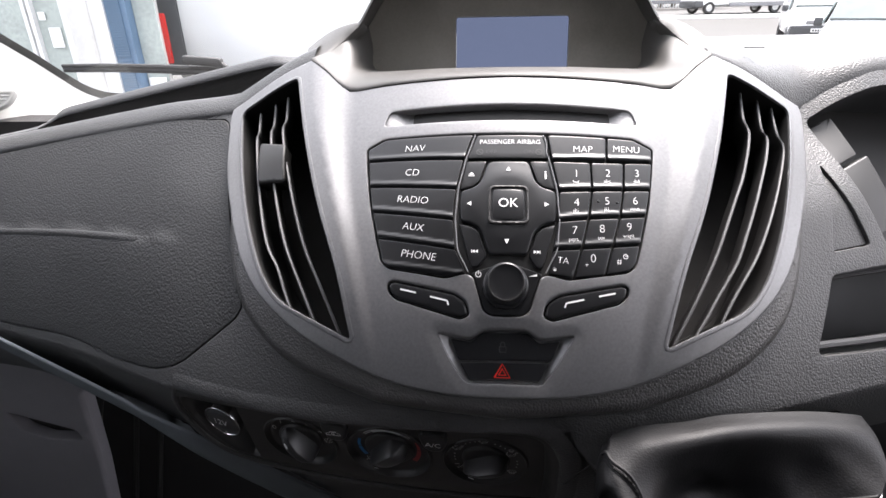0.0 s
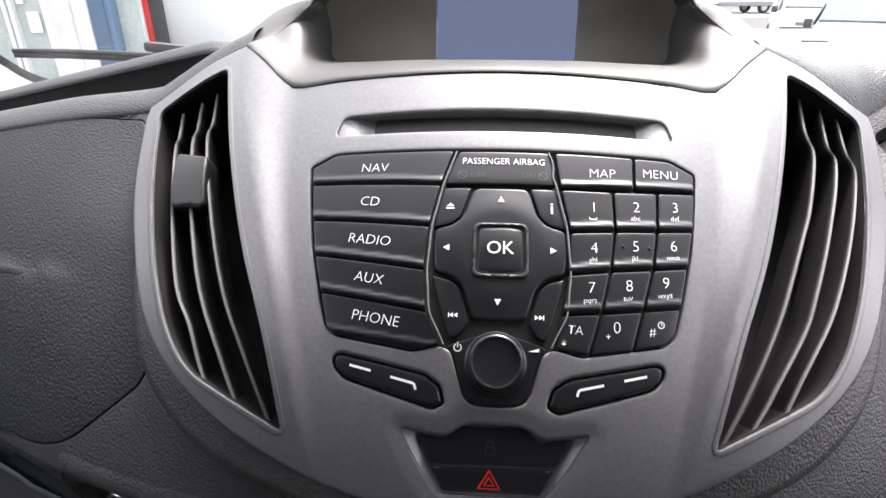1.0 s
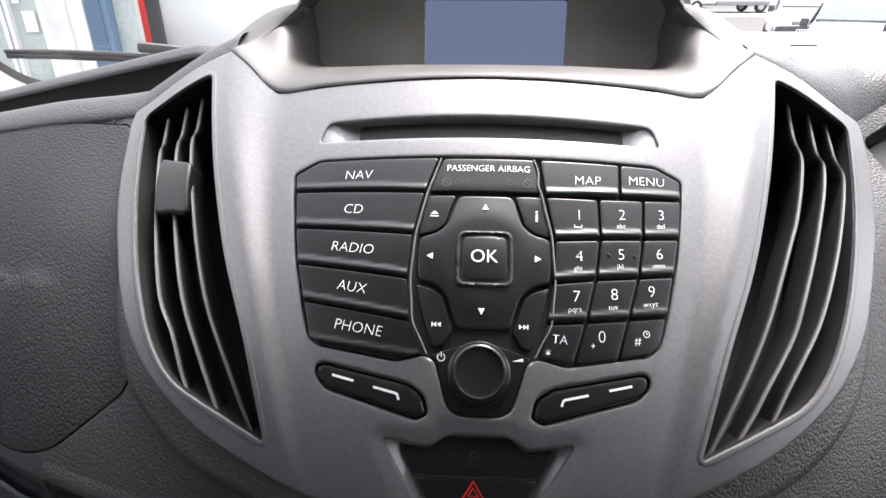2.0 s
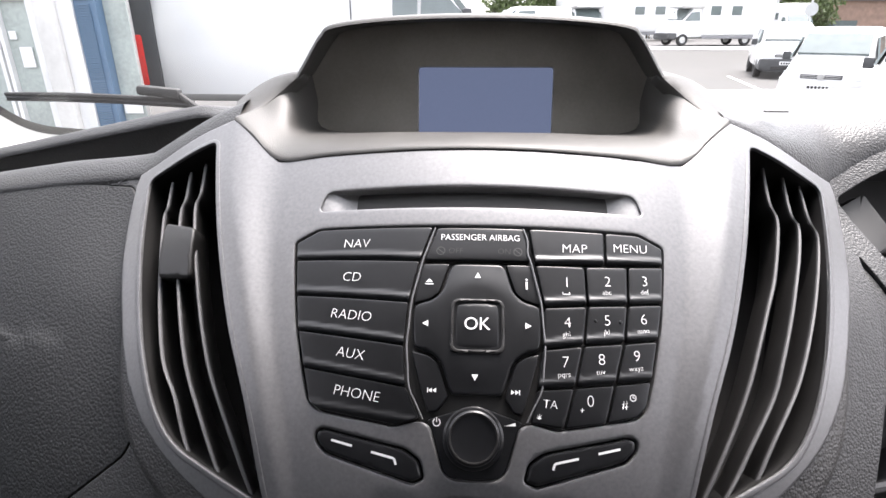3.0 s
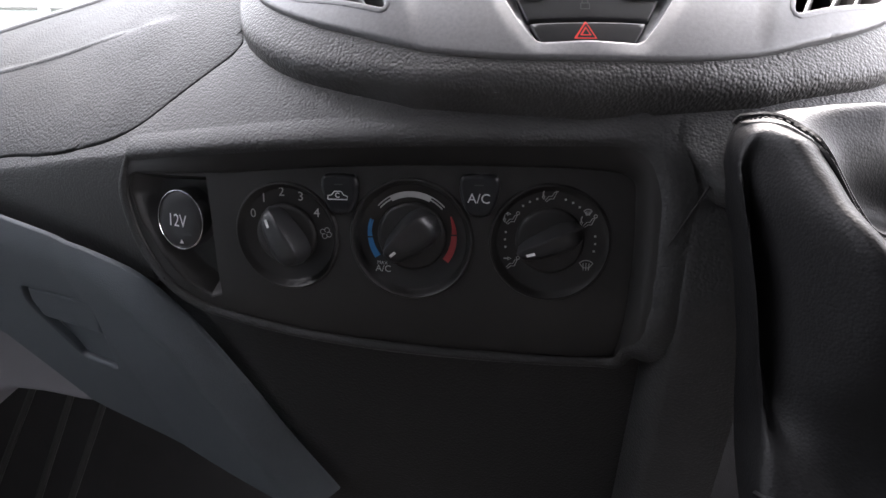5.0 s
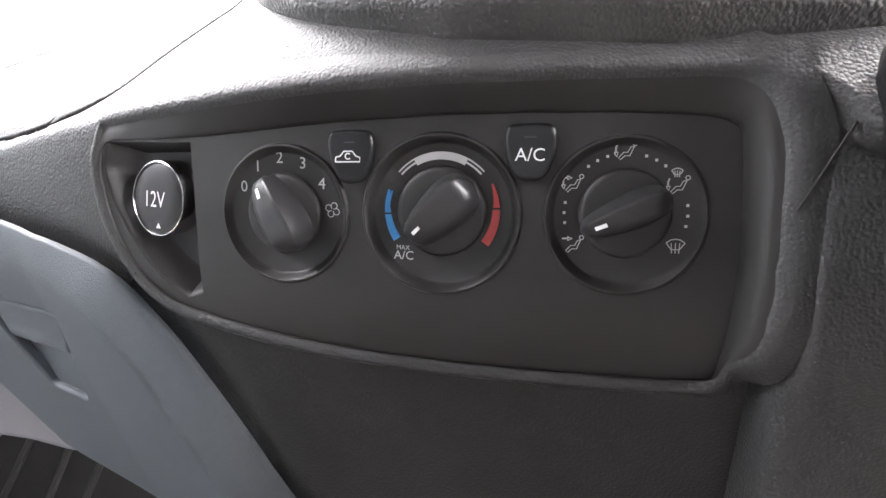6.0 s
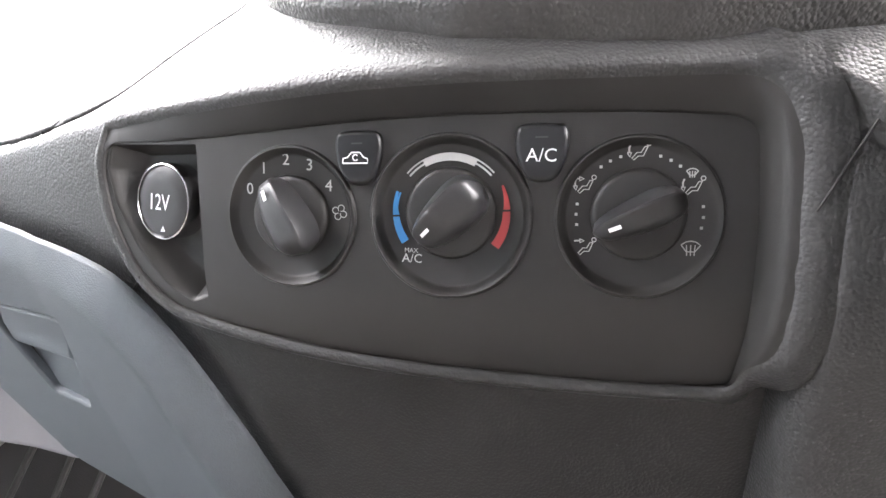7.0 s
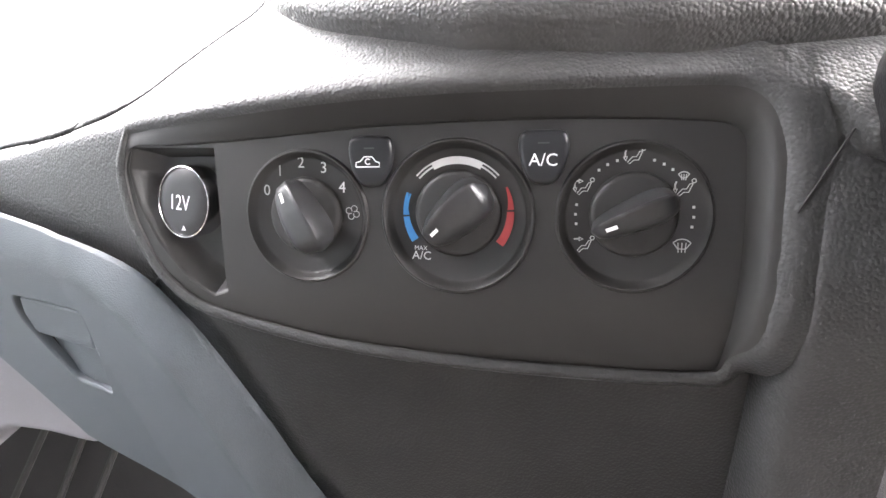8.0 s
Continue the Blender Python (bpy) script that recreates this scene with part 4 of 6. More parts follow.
okk = part("ok_key", sheet(inset(okr, 0.0005), SF, lambda u, v: 0.0028 - 14 * ((u - 0.0005) ** 2 + v * v) * 0.5, step=0.003, depth=0.004, r=0.0014), KEY, radio_keypad)
part("legend", letters("OK", 0.0078, SF, 0.0004, -0.0004, 0.0031, 0, 0, 0.0), WHITE, okk, smooth=False)
corners = [([(-0.0250, 0.0288), (-0.0115, 0.0288), (-0.0160, 0.0145), (-0.0200, 0.0112), (-0.0286, 0.0088)], "eject"), ([(0.0256, 0.0288), (0.0125, 0.0288), (0.0170, 0.0145), (0.0210, 0.0112), (0.0294, 0.0088)], "info"),
           ([(-0.0286, -0.0108), (-0.0195, -0.0134), (-0.0158, -0.0165), (-0.0110, -0.0305), (-0.0160, -0.0372), (-0.0205, -0.0376)], "prev"), ([(0.0284, -0.0108), (0.0205, -0.0134), (0.0166, -0.0165), (0.0120, -0.0305), (0.0165, -0.0372), (0.0205, -0.0376)], "next")]
for poly, what in corners:
    ob = key(inset(poly, 0.0005), h=-0.0004)
    hh = 0.0003
    if what == "eject":
        part("symbol", flat([(-0.0228, 0.0192), (-0.0195, 0.0192), (-0.0211, 0.0208)], SF, hh), WHITE, ob, smooth=False)
        part("symbol", stroke([(-0.0230, 0.0183), (-0.0193, 0.0183)], 0.0004, SF, hh), WHITE, ob, smooth=False)
    elif what == "info":
        part("symbol", letters("i", 0.0075, SF, 0.0224, 0.0190, hh, 0, 0, 0.0001), WHITE, ob, smooth=False)
    else:
        s = -1 if what == "prev" else 1
        c = -0.0177 if s < 0 else 0.0163
        for d in (-0.0012, 0.0006):
            part("symbol", flat([(c + s * d, -0.0271), (c + s * d, -0.0291), (c + s * (d + 0.0016), -0.0281)], SF, hh), WHITE, ob, smooth=False)
        part("symbol", stroke([(c + s * 0.0024, -0.0271), (c + s * 0.0024, -0.0291)], 0.0004, SF, hh), WHITE, ob, smooth=False)
# bright trim lines beside the centre column
for s in (-1, 1):
    pts = [(s * abs(lerp_table(CU, v)) + (0.0006 if s < 0 else 0.0), v) for v in (0.0462, 0.040, 0.034, 0.0295, 0.020, 0.010, 0.0, -0.0094, -0.018, -0.027, -0.034, -0.0400)]
    pts = spline([(u - (0 if s < 0 else 0.0006) if v < 0.04 else u + (0.0015 if s > 0 else 0), v) for u, v in pts], 3)
    rows = [[SF(u + 0.00045 * math.cos(k), v, 0.0004 + 0.0006 * math.sin(k)) for k in (-0.6, 0.3, 0.9, 1.57, 2.2, 2.8, 3.7)] for u, v in pts]
    part("trim_line", loft(rows), SILVER, radio_keypad, "bright silver trim line")
tail = fillet([(-0.0205, -0.0402), (-0.0155, -0.0385), (0.0, -0.0335), (0.0155, -0.0385), (0.0205, -0.0402), (0.0183, -0.0425), (0.0130, -0.0602), (0.0092, -0.0630), (-0.0092, -0.0630), (-0.0130, -0.0602), (-0.0183, -0.0425)], 0.0015, 2)
part("knob_plate", sheet(tail, SF, lambda u, v: -0.0012, step=0.005, depth=0.003, r=0.0008), KEY, radio_keypad)
part("symbol", stroke(arc(-0.0160, -0.0409, 0.0015, 120, 420, 14), 0.0004, SF, -0.0008), WHITE, radio_keypad, smooth=False)
part("symbol", stroke([(-0.0160, -0.0388), (-0.0160, -0.0408)], 0.0004, SF, -0.0008), WHITE, radio_keypad, smooth=False)
part("symbol", flat([(0.0125, -0.0416), (0.0172, -0.0416), (0.0172, -0.0402)], SF, -0.0008), WHITE, radio_keypad, smooth=False)
knob = part("volume_knob", turned([(0.0128, -0.0012), (0.0128, 0.0005), (0.0122, 0.0012), (0.0112, 0.0014), (0.0110, 0.0056), (0.0107, 0.0069), (0.0098, 0.0076), (0.0090, 0.0074), (0.0060, 0.0071), (0.002, 0.0070)], SF, -0.0005, -0.0470, 48), KEY, radio_keypad, "round volume knob with a bright rim")
part("rim", turned([(0.01005, 0.0075), (0.0099, 0.0080), (0.0094, 0.0079), (0.0092, 0.0073)], SF, -0.0005, -0.0470, 48, cap=False), SLAT, knob)

# ---- phone keys ----
for s in (-1, 1):
    phone = thing("phone_key", "black call key with a white handset mark", "button", "phone keys")
    poly = PHONE if s > 0 else mirror(PHONE)
    pc = poly if area2(poly) > 0 else poly[::-1]
    part("well", sheet(offset(dense(pc, 0.005), 0.0003), SF, lambda u, v: -0.004, step=0.01, depth=0.003, r=0), CAVITY, phone)
    inner = inset(fillet(pc, 0.0005, 1), 0.0010)
    part("cap", sheet(inner, SF, lambda u, v: 0.0002, step=0.004, depth=0.005, r=0.0016), KEY, phone)
    for k in (0, 1):
        c = (0.0565, -0.0503) if k == 0 else (0.0388, -0.0546)
        c = (s * c[0], c[1])
        ang = radians(13 * s)
        w = 0.0048
        path = [(c[0] - w * math.cos(ang), c[1] - w * math.sin(ang)), (c[0] + w * math.cos(ang), c[1] + w * math.sin(ang))]
        if k == 1:
            e = path[0] if s > 0 else path[1]
            d = -1 if s > 0 else 1
            bend = [(e[0] + d * 0.0007, e[1] - 0.0004), (e[0] + d * 0.0014, e[1] - 0.0026)]
            path = bend[::-1] + path if s > 0 else path + bend
        part("mark", stroke(path, 0.0010, SF, 0.0006), WHITE, phone, smooth=False)

# ---- hazard and lock switch ----
switch = thing("hazard_switch", "black lock and hazard switches in a silver recess", "switch")
hz = HZ if area2(HZ) > 0 else HZ[::-1]
hin = inset(fillet([(-0.0330, -0.0748), (-0.0195, -0.0768), (-0.0130, -0.0712), (0.0125, -0.0712), (0.0190, -0.0766), (0.0325, -0.0748), (0.0258, -0.0890), (0.0200, -0.0988), (-0.0210, -0.0988), (-0.0265, -0.0890)], 0.002, 2), 0.0)
hzd = dense(hz, 0.004)


def cheek(u, v):
    d = edge_distance([hin], np.array([[u, v]]))[0]
    ins = inside(hin, np.array([[u, v]]))[0]
    return -0.0066 if ins else -0.0066 + 0.0050 * ease(0, 0.0065, d)


part("recess", sheet(offset(hzd, 0.0002), SF, cheek, step=0.003, depth=0, r=0), SILVER, switch, "silver sloping cheeks of the recess")
upper = [p for p in hin if p[1] > -0.0868] + [(-0.0268, -0.0871), (0.0262, -0.0871)]
up_poly = [(-0.0268, -0.0876), (-0.0322, -0.0752), (-0.0198, -0.0770), (-0.0132, -0.0716), (0.0127, -0.0716), (0.0192, -0.0768), (0.0318, -0.0752), (0.0262, -0.0868)]
lo_poly = [(-0.0264, -0.0883), (0.0258, -0.0875), (0.0198, -0.0984), (-0.0206, -0.0984)]
lockb = key(inset(up_poly, 0.0002), name="lock_button", h=-0.0043, parent=switch, mat=KEY, r=0.001)
hazb = key(inset(lo_poly, 0.0002), name="hazard_button", h=-0.0043, parent=switch, mat=KEY, r=0.001)
part("lock_mark", stroke([(-0.0034, -0.0796), (-0.0034, -0.0825), (0.0004, -0.0825), (0.0004, -0.0796), (-0.0034, -0.0796)], 0.0005, SF, -0.0039), DIM, lockb, smooth=False)
part("lock_mark", stroke([(-0.0028, -0.0796)] + arc(-0.0015, -0.0783, 0.0012, 180, 0, 8) + [(-0.0003, -0.0796)], 0.0005, SF, -0.0039), DIM, lockb, smooth=False)
for rad, w in ((0.0052, 0.0009), (0.0024, 0.0008)):
    c = (-0.0015, -0.0938)
    P = [(c[0] + rad * math.cos(radians(a)), c[1] + rad * 0.95 * math.sin(radians(a))) for a in (90, 210, 330)]
    part("hazard_mark", stroke(P + [P[0], P[1]], w, SF, -0.0039 + 0.0001 * (rad < 0.003)), RED, hazb, "red warning triangle", smooth=False)

# ---- heater panel ----
heater_panel = thing("heater_panel", "dark heater control panel with three rotary dials", "control panel")
# edge of the flat plate inside its recess
FRAMEO = fillet([(-0.1560, 0.0290), (-0.1600, 0.0180), (-0.1565, -0.0060), (-0.1430, -0.0290), (-0.1264, -0.0432), (-0.0763, -0.0556), (-0.0262, -0.0618), (0.0243, -0.0645), (0.0745, -0.0662), (0.1030, -0.0655),
                 (0.1055, -0.0428), (0.1070, -0.0030), (0.1048, 0.0290), (0.0980, 0.0330), (0.0801, 0.0345), (0.0424, 0.0357), (0.0015, 0.0356), (-0.0433, 0.0340), (-0.0929, 0.0302), (-0.1300, 0.0285)],
                [0.006, 0.02, 0.02, 0.02, 0.02, 0.05, 0.05, 0.05, 0.05, 0.003, 0.05, 0.05, 0.008, 0.008, 0.05, 0.05, 0.05, 0.05, 0.05, 0.03])
DIALS = [(-0.0678, -0.0020), (-0.0012, -0.0006), (0.0670, -0.0006)]
WELLS = [(-0.0668, -0.0024), (-0.0010, -0.0018), (0.0668, -0.0016)]
DR = [0.0272, 0.0298, 0.0276]
POCKET = [(-0.1098, 0.0275), (-0.1095, -0.0385), (-0.1180, -0.0410), (-0.1310, -0.0325), (-0.1450, -0.0165), (-0.1550, 0.0020), (-0.1585, 0.0180), (-0.1550, 0.0285)]


def plate_bow(p, q):
    """The plate swells a little in its middle and falls away towards its foot."""
    return -0.35 * (p + 0.01) ** 2 - 6.0 * max(0.0, -q - 0.024) ** 2


def plate_relief(p, q):
    h = plate_bow(p, q) - 0.0012
    return h


wells = [[(cp + r * math.cos(2 * math.pi * k / 56), cq + r * math.sin(2 * math.pi * k / 56)) for k in range(56)] for (cp, cq), r in zip(WELLS, DR)]
PLATEO = offset(dense(FRAMEO if area2(FRAMEO) > 0 else FRAMEO[::-1], 0.006), -0.002)
part("plate", sheet(PLATEO, SC, plate_relief, holes=wells + [POCKET], step=0.0030, depth=0.004, r=0.0008, hole_r=0, hole_depth=0.001), PLATE, heater_panel)
pocket_floor = [(-0.1120, 0.0235), (-0.1122, -0.0290), (-0.1165, -0.0310), (-0.1250, -0.0240), (-0.1370, -0.0110), (-0.1450, 0.0020), (-0.1480, 0.0150), (-0.1450, 0.0235)]
pa, pb = [], []
for i in range(8):
    for k in range(6):
        pa.append(Vector(POCKET[i]).lerp(Vector(POCKET[(i + 1) % 8]), k / 6))
        pb.append(Vector(pocket_floor[i]).lerp(Vector(pocket_floor[(i + 1) % 8]), k / 6))
rows = [[SC(a.x + (b.x - a.x) * t, a.y + (b.y - a.y) * t, plate_relief(a.x, a.y) - d) for a, b in zip(pa, pb)] for t, d in ((-0.05, 0.0002), (0.04, 0.0002), (0.12, 0.0008), (0.25, 0.0026), (0.5, 0.0065), (0.75, 0.0100), (0.9, 0.0114), (1.0, 0.0118))]
bm = loft(rows, True)
bm.verts.ensure_lookup_table()
bm.faces.new([bm.verts[7 * 48 + i] for i in range(48)])
bmesh.ops.recalc_face_normals(bm, faces=bm.faces)
part("socket_pocket", bm, PLATE, heater_panel, "rounded hollow round the power socket")
for (cp, cq), r in zip(WELLS, DR):
    part("dial_well", turned([(r + 0.0022, -0.0030), (r + 0.0016, -0.0010), (r + 0.0010, 0.0000), (r + 0.0004, 0.0001), (r - 0.0003, -0.0006), (r - 0.0010, -0.0019), (r - 0.0017, -0.0034), (r - 0.0023, -0.0045), (r - 0.0030, -0.0050), (0.004, -0.0050)], lambda p, q, h: SC(p, q, h + plate_bow(p, q) * min(1.0, max(0.0, (h + 0.0050) / 0.004))), cp, cq, 64), PLATE, heater_panel)


def dial_h(k):
    return -0.0048


def heater_print(parent, bm, mat=PRINT):
    return part("legend", bm, mat, parent, smooth=False)


def figure(cp, cq, s=1.0, arrows=()):
    """A seated figure in outline with filled air arrows, as printed on heater controls."""
    person = [(0.0024, 0.0018), (0.0013, 0.0016), (0.0002, -0.0004), (-0.0013, -0.0004), (-0.0031, -0.0025), (-0.0023, -0.0031), (-0.0008, -0.0017), (0.0010, -0.0017), (0.0025, 0.0018)]
    bm = None
    for ln, w in [(person, 0.00036), (arc(0.0028, 0.0028, 0.0008, 0, 360, 10), 0.00036), *arrows]:
        b = stroke([(cp + a * s, cq + c * s) for a, c in ln], w, SC, dial_h(0) + 0.0003)
        bm = b if bm is None else merge(bm, b)
    return bm


head = [([(-0.0046, 0.0023), (-0.0022, 0.0024)], 0.0006), ([(-0.0024, 0.0032), (-0.0024, 0.0016), (-0.0008, 0.0023), (-0.0024, 0.0030)], 0.0005)]
legs = [([(-0.0036, 0.0026), (-0.0041, 0.0012), (-0.0040, -0.0004)], 0.0006), ([(-0.0047, -0.0004), (-0.0033, -0.0004), (-0.0037, -0.0020), (-0.0046, -0.0006)], 0.0005)]
pads = [("fan_dial", "fan speed dial"), ("temperature_dial", "temperature dial with blue and red arcs"), ("airflow_dial", "airflow dial with seat symbols")]
KANG = [118, 222, 204]
KR = [0.0160, 0.0172, 0.0160]
for k, ((cp, cq), kr) in enumerate(zip(DIALS, KR)):
    dial = part(pads[k][0], turned([(kr + 0.0006, -0.0052), (kr + 0.0004, -0.0044), (kr, -0.0036), (kr - 0.0006, -0.0030), (kr - 0.002, -0.0027), (kr * 0.5, -0.0026), (0.001, -0.0026)], SC, cp, cq, 48), PLATE, heater_panel, pads[k][1])
    # raised grip bar across the dial
    ca, sa = math.cos(radians(KANG[k])), math.sin(radians(KANG[k]))
    rows = []
    for i in range(19):
        t = -1 + 2 * i / 18
        wv = 0.0100 * math.sqrt(max(0.004, 1 - abs(t) ** 4)) * (1 - 0.26 * ease(-0.5, 1.0, t)) * (1.0, 1.0, 0.70)[k]
        hv = 0.0125 * math.sqrt(max(0.0, 1 - abs(t) ** 6)) * (1 - 0.30 * ease(0.0, 1.0, t)) + 0.0005
        a = t * kr * (1.06, 0.98, 1.06)[k]
        sec = []
        for b, e in ((-1.0, 0.0), (-0.90, 0.30), (-0.74, 0.80), (-0.62, 0.98), (-0.52, 1.0), (-0.40, 0.98), (0.0, 0.92), (0.35, 0.86), (0.62, 0.76), (0.82, 0.56), (0.94, 0.28), (1.0, 0.0)):
            sec.append((b * wv, -0.003 + hv * e))
        rows.append([SC(cp + a * ca - bb * sa, cq + a * sa + bb * ca, hh) for bb, hh in sec])
    grip = part("grip", loft(rows), GRIPM, dial)
    # white pointer on the slope at the end of the bar
    top = []
    for d in (0.44, 0.69):
        t = d
        hv = (0.0125 * math.sqrt(max(0.0, 1 - abs(t) ** 6)) * (1 - 0.30 * ease(0.0, 1.0, t)) + 0.0005) * 0.97 - 0.0022
        top.append((d * kr * (1.06, 0.98, 1.06)[k], hv))
    pts = []
    for (a, hh) in top:
        pts.append([SC(cp + a * ca - bb * sa, cq + a * sa + bb * ca, hh) for bb in (-0.0007, 0.0007)])
    part("pointer", loft(pts), WHITE, dial, "white pointer line", smooth=False)
H = dial_h(0) + 0.0004
for txt, p, q in (("0", -0.0855, 0.0087), ("1", -0.0788, 0.0170), ("2", -0.0688, 0.0204), ("3", -0.0586, 0.0181), ("4", -0.0506, 0.0098)):
    heater_print(heater_panel, letters(txt, 0.0066, SC, p, q, H, -2))
for a in (45, 135, 225, 315):
    heater_print(heater_panel, stroke(arc(-0.0464 + 0.0018 * math.cos(radians(a + 20)), -0.0006 + 0.0018 * math.sin(radians(a + 20)), 0.0013, a - 150, a + 150, 12), 0.00036, SC, H))
tp, tq = DIALS[1]


def band(cp, cq, r, a0, a1, w0, w1, n=14):
    rows = [[], []]
    for i in range(n + 1):
        a = radians(a0 + (a1 - a0) * i / n)
        w = w0 + (w1 - w0) * i / n
        rows[0].append(SC(cp + (r - w) * math.cos(a), cq + (r - w) * math.sin(a), H))
        rows[1].append(SC(cp + r * math.cos(a), cq + r * math.sin(a), H))
    return loft(rows)


for a0, a1, w0, w1, m in ((138, 118, 0.0006, 0.0006, PRINT), (118, 62, 0.0030, 0.0030, PRINT), (62, 42, 0.0006, 0.0006, PRINT), (182, 158, 0.0026, 0.0010, BLUE), (212, 184, 0.0034, 0.0026, BLUE), (28, 4, 0.0008, 0.0026, WARM), (2, -36, 0.0028, 0.0036, WARM)):
    heater_print(heater_panel, band(tp, tq, 0.0229, a0, a1, w0, w1), m)
for a0, a1, m in ((138, 118, PRINT), (62, 42, PRINT), (182, 158, BLUE)):
    heater_print(heater_panel, band(tp, tq, 0.0215, a0, a1, 0.0007, 0.0007), m)
heater_print(heater_panel, letters("MAX", 0.0026, SC, -0.0169, -0.0153, H, -2))
heater_print(heater_panel, letters("A/C", 0.0050, SC, -0.0166, -0.0185, H, -2))
fp, fq = DIALS[2]
for (p, q), arr in (((0.0488, 0.0100), head + legs), ((0.0670, 0.0216), legs), ((0.0852, 0.0095), legs), ((0.0494, -0.0125), head)):
    heater_print(heater_panel, figure(p, q, 0.95, arr))
for p, q in ((0.0842, 0.0142), (0.0849, -0.0119)):
    sc = 0.6 if q > 0 else 1.0
    heater_print(heater_panel, stroke([(p - 0.0032 * sc, q + 0.0008 * sc)] + [(p + 0.0032 * math.sin(radians(a)) * sc, q + 0.0022 * math.cos(radians(a)) * sc) for a in (-60, -30, 0, 30, 60)] + [(p + 0.0032 * sc, q + 0.0008 * sc), (p + 0.0014 * sc, q - 0.0016 * sc), (p - 0.0014 * sc, q - 0.0016 * sc), (p - 0.0032 * sc, q + 0.0008 * sc)], 0.0004, SC, H))
    for d in (-0.0012, 0, 0.0012):
        heater_print(heater_panel, stroke([(p + d * sc, q - 0.0030 * sc), (p + d * 1.2 * sc, q + 0.0008 * sc)], 0.00035, SC, H))
for a in (108, 118, 128, 150, 170, 180, 190, 72, 62, 52, 8, -2, -12):
    c = (fp + 0.0215 * math.cos(radians(a)), fq + 0.0215 * math.sin(radians(a)))
    if a != 150:
        heater_print(heater_panel, flat([(c[0] + dx, c[1] + dy) for dx, dy in ((-0.0005, -0.0005), (0.0005, -0.0005), (0.0005, 0.0005), (-0.0005, 0.0005))], SC, H))
for p, q, what in ((-0.0358, 0.0205, "car"), (0.0331, 0.0214, "A/C")):
    b = fillet([(p - 0.0048, q - 0.0103), (p + 0.0048, q - 0.0103), (p + 0.0086, q - 0.0030), (p + 0.0098, q + 0.0050), (p + 0.0086, q + 0.0100), (p, q + 0.0106), (p - 0.0086, q + 0.0100), (p - 0.0098, q + 0.0050), (p - 0.0086, q - 0.0030)], [0.0040, 0.0040, 0.010, 0.006, 0.0030, 0.02, 0.0030, 0.006, 0.010])
    btn = part("button", sheet(b, SC, lambda u, v: 0.0018, step=0.003, depth=0.006, r=0.0020), KEY, heater_panel, "rounded black push button")
    if what == "car":
        car = [(-0.0050, -0.0014), (-0.0048, 0.0004), (-0.0030, 0.0008), (-0.0014, 0.0026), (0.0020, 0.0026), (0.0034, 0.0008), (0.0050, 0.0002), (0.0050, -0.0014), (-0.0050, -0.0014)]
        part("mark", stroke([(p - 0.0008 + a, q - 0.0005 + c) for a, c in car], 0.0005, SC, 0.0022), WHITE, btn, smooth=False)
        part("mark", stroke(arc(p - 0.0006, q + 0.0002, 0.0011, 40, 320, 10), 0.0005, SC, 0.0022), WHITE, btn, smooth=False)
    else:
        part("mark", letters("A/C", 0.0066, SC, p, q - 0.0010, 0.0022, -1, 0, 0.0), WHITE, btn, smooth=False)
    part("lamp", flat([(p - 0.0022, q + 0.0052), (p + 0.0022, q + 0.0052), (p + 0.0022, q + 0.0058), (p - 0.0022, q + 0.0058)], SC, 0.0020), DIM, btn, smooth=False)

# 12 volt socket
socket = thing("power_socket", "twelve volt socket with black cap and chrome ring", "power socket")


def SP(p, q, h=0.0):
    """The tilted face of the socket in its pocket."""
    return SC(-0.1297 + p * 0.91 + 0.06 * q, 0.0032 + q, h - 0.011 + 0.16 * p)


part("ring", turned([(0.0169, -0.010), (0.0169, 0.0035), (0.0166, 0.0043), (0.0161, 0.0045), (0.0157, 0.0040), (0.0156, 0.0030)], SP, 0, 0, 56, cap=False), CHROME, socket, "thin chrome ring")
cap12 = part("cap", turned([(0.0156, 0.0020), (0.0155, 0.0036), (0.0146, 0.0042), (0.008, 0.0044), (0.001, 0.0045)], SP, 0, 0, 56), SMOOTH, socket)
part("legend", letters("12V", 0.0100, SP, -0.0018, -0.0005, 0.0048, -4, 0, 0.0, 0.85), WHITE, cap12, smooth=False)
part("mark", flat([(-0.0012, -0.0130), (0.0018, -0.0130), (0.0004, -0.0106)], SP, 0.0047), WHITE, cap12, smooth=False)

# ---- console below and beside the heater panel ----
BELOW = [(-0.172, -0.0300), (-0.166, -0.0560), (-0.146, -0.0860), (-0.125, -0.125), (-0.10, -0.175), (-0.05, -0.34), (0.124, -0.34), (0.1215, -0.060), (0.1040, -0.0600), (0.0745, -0.0620), (0.0243, -0.0605), (-0.0262, -0.0575), (-0.0763, -0.0515),
         (-0.1264, -0.0400), (-0.1430, -0.0270), (-0.152, -0.016)]
part("console_front", sheet(BELOW, SC, lambda p, q: plate_bow(p, max(q, -0.066)) - 0.0050 - 0.30 * max(0.0, -q - 0.066) - 0.12 * max(0.0, -p - 0.10), step=0.008, depth=0.006, r=0.0), LOWER, dashboard)


LIP = [(-63.1, 0.0575), (-47.3, 0.0431), (-25, 0.0335), (0, 0.0307), (18, 0.0322), (31.7, 0.0362), (47.9, 0.0437), (58.9, 0.0488), (69, 0.0518), (79.2, 0.0527)]


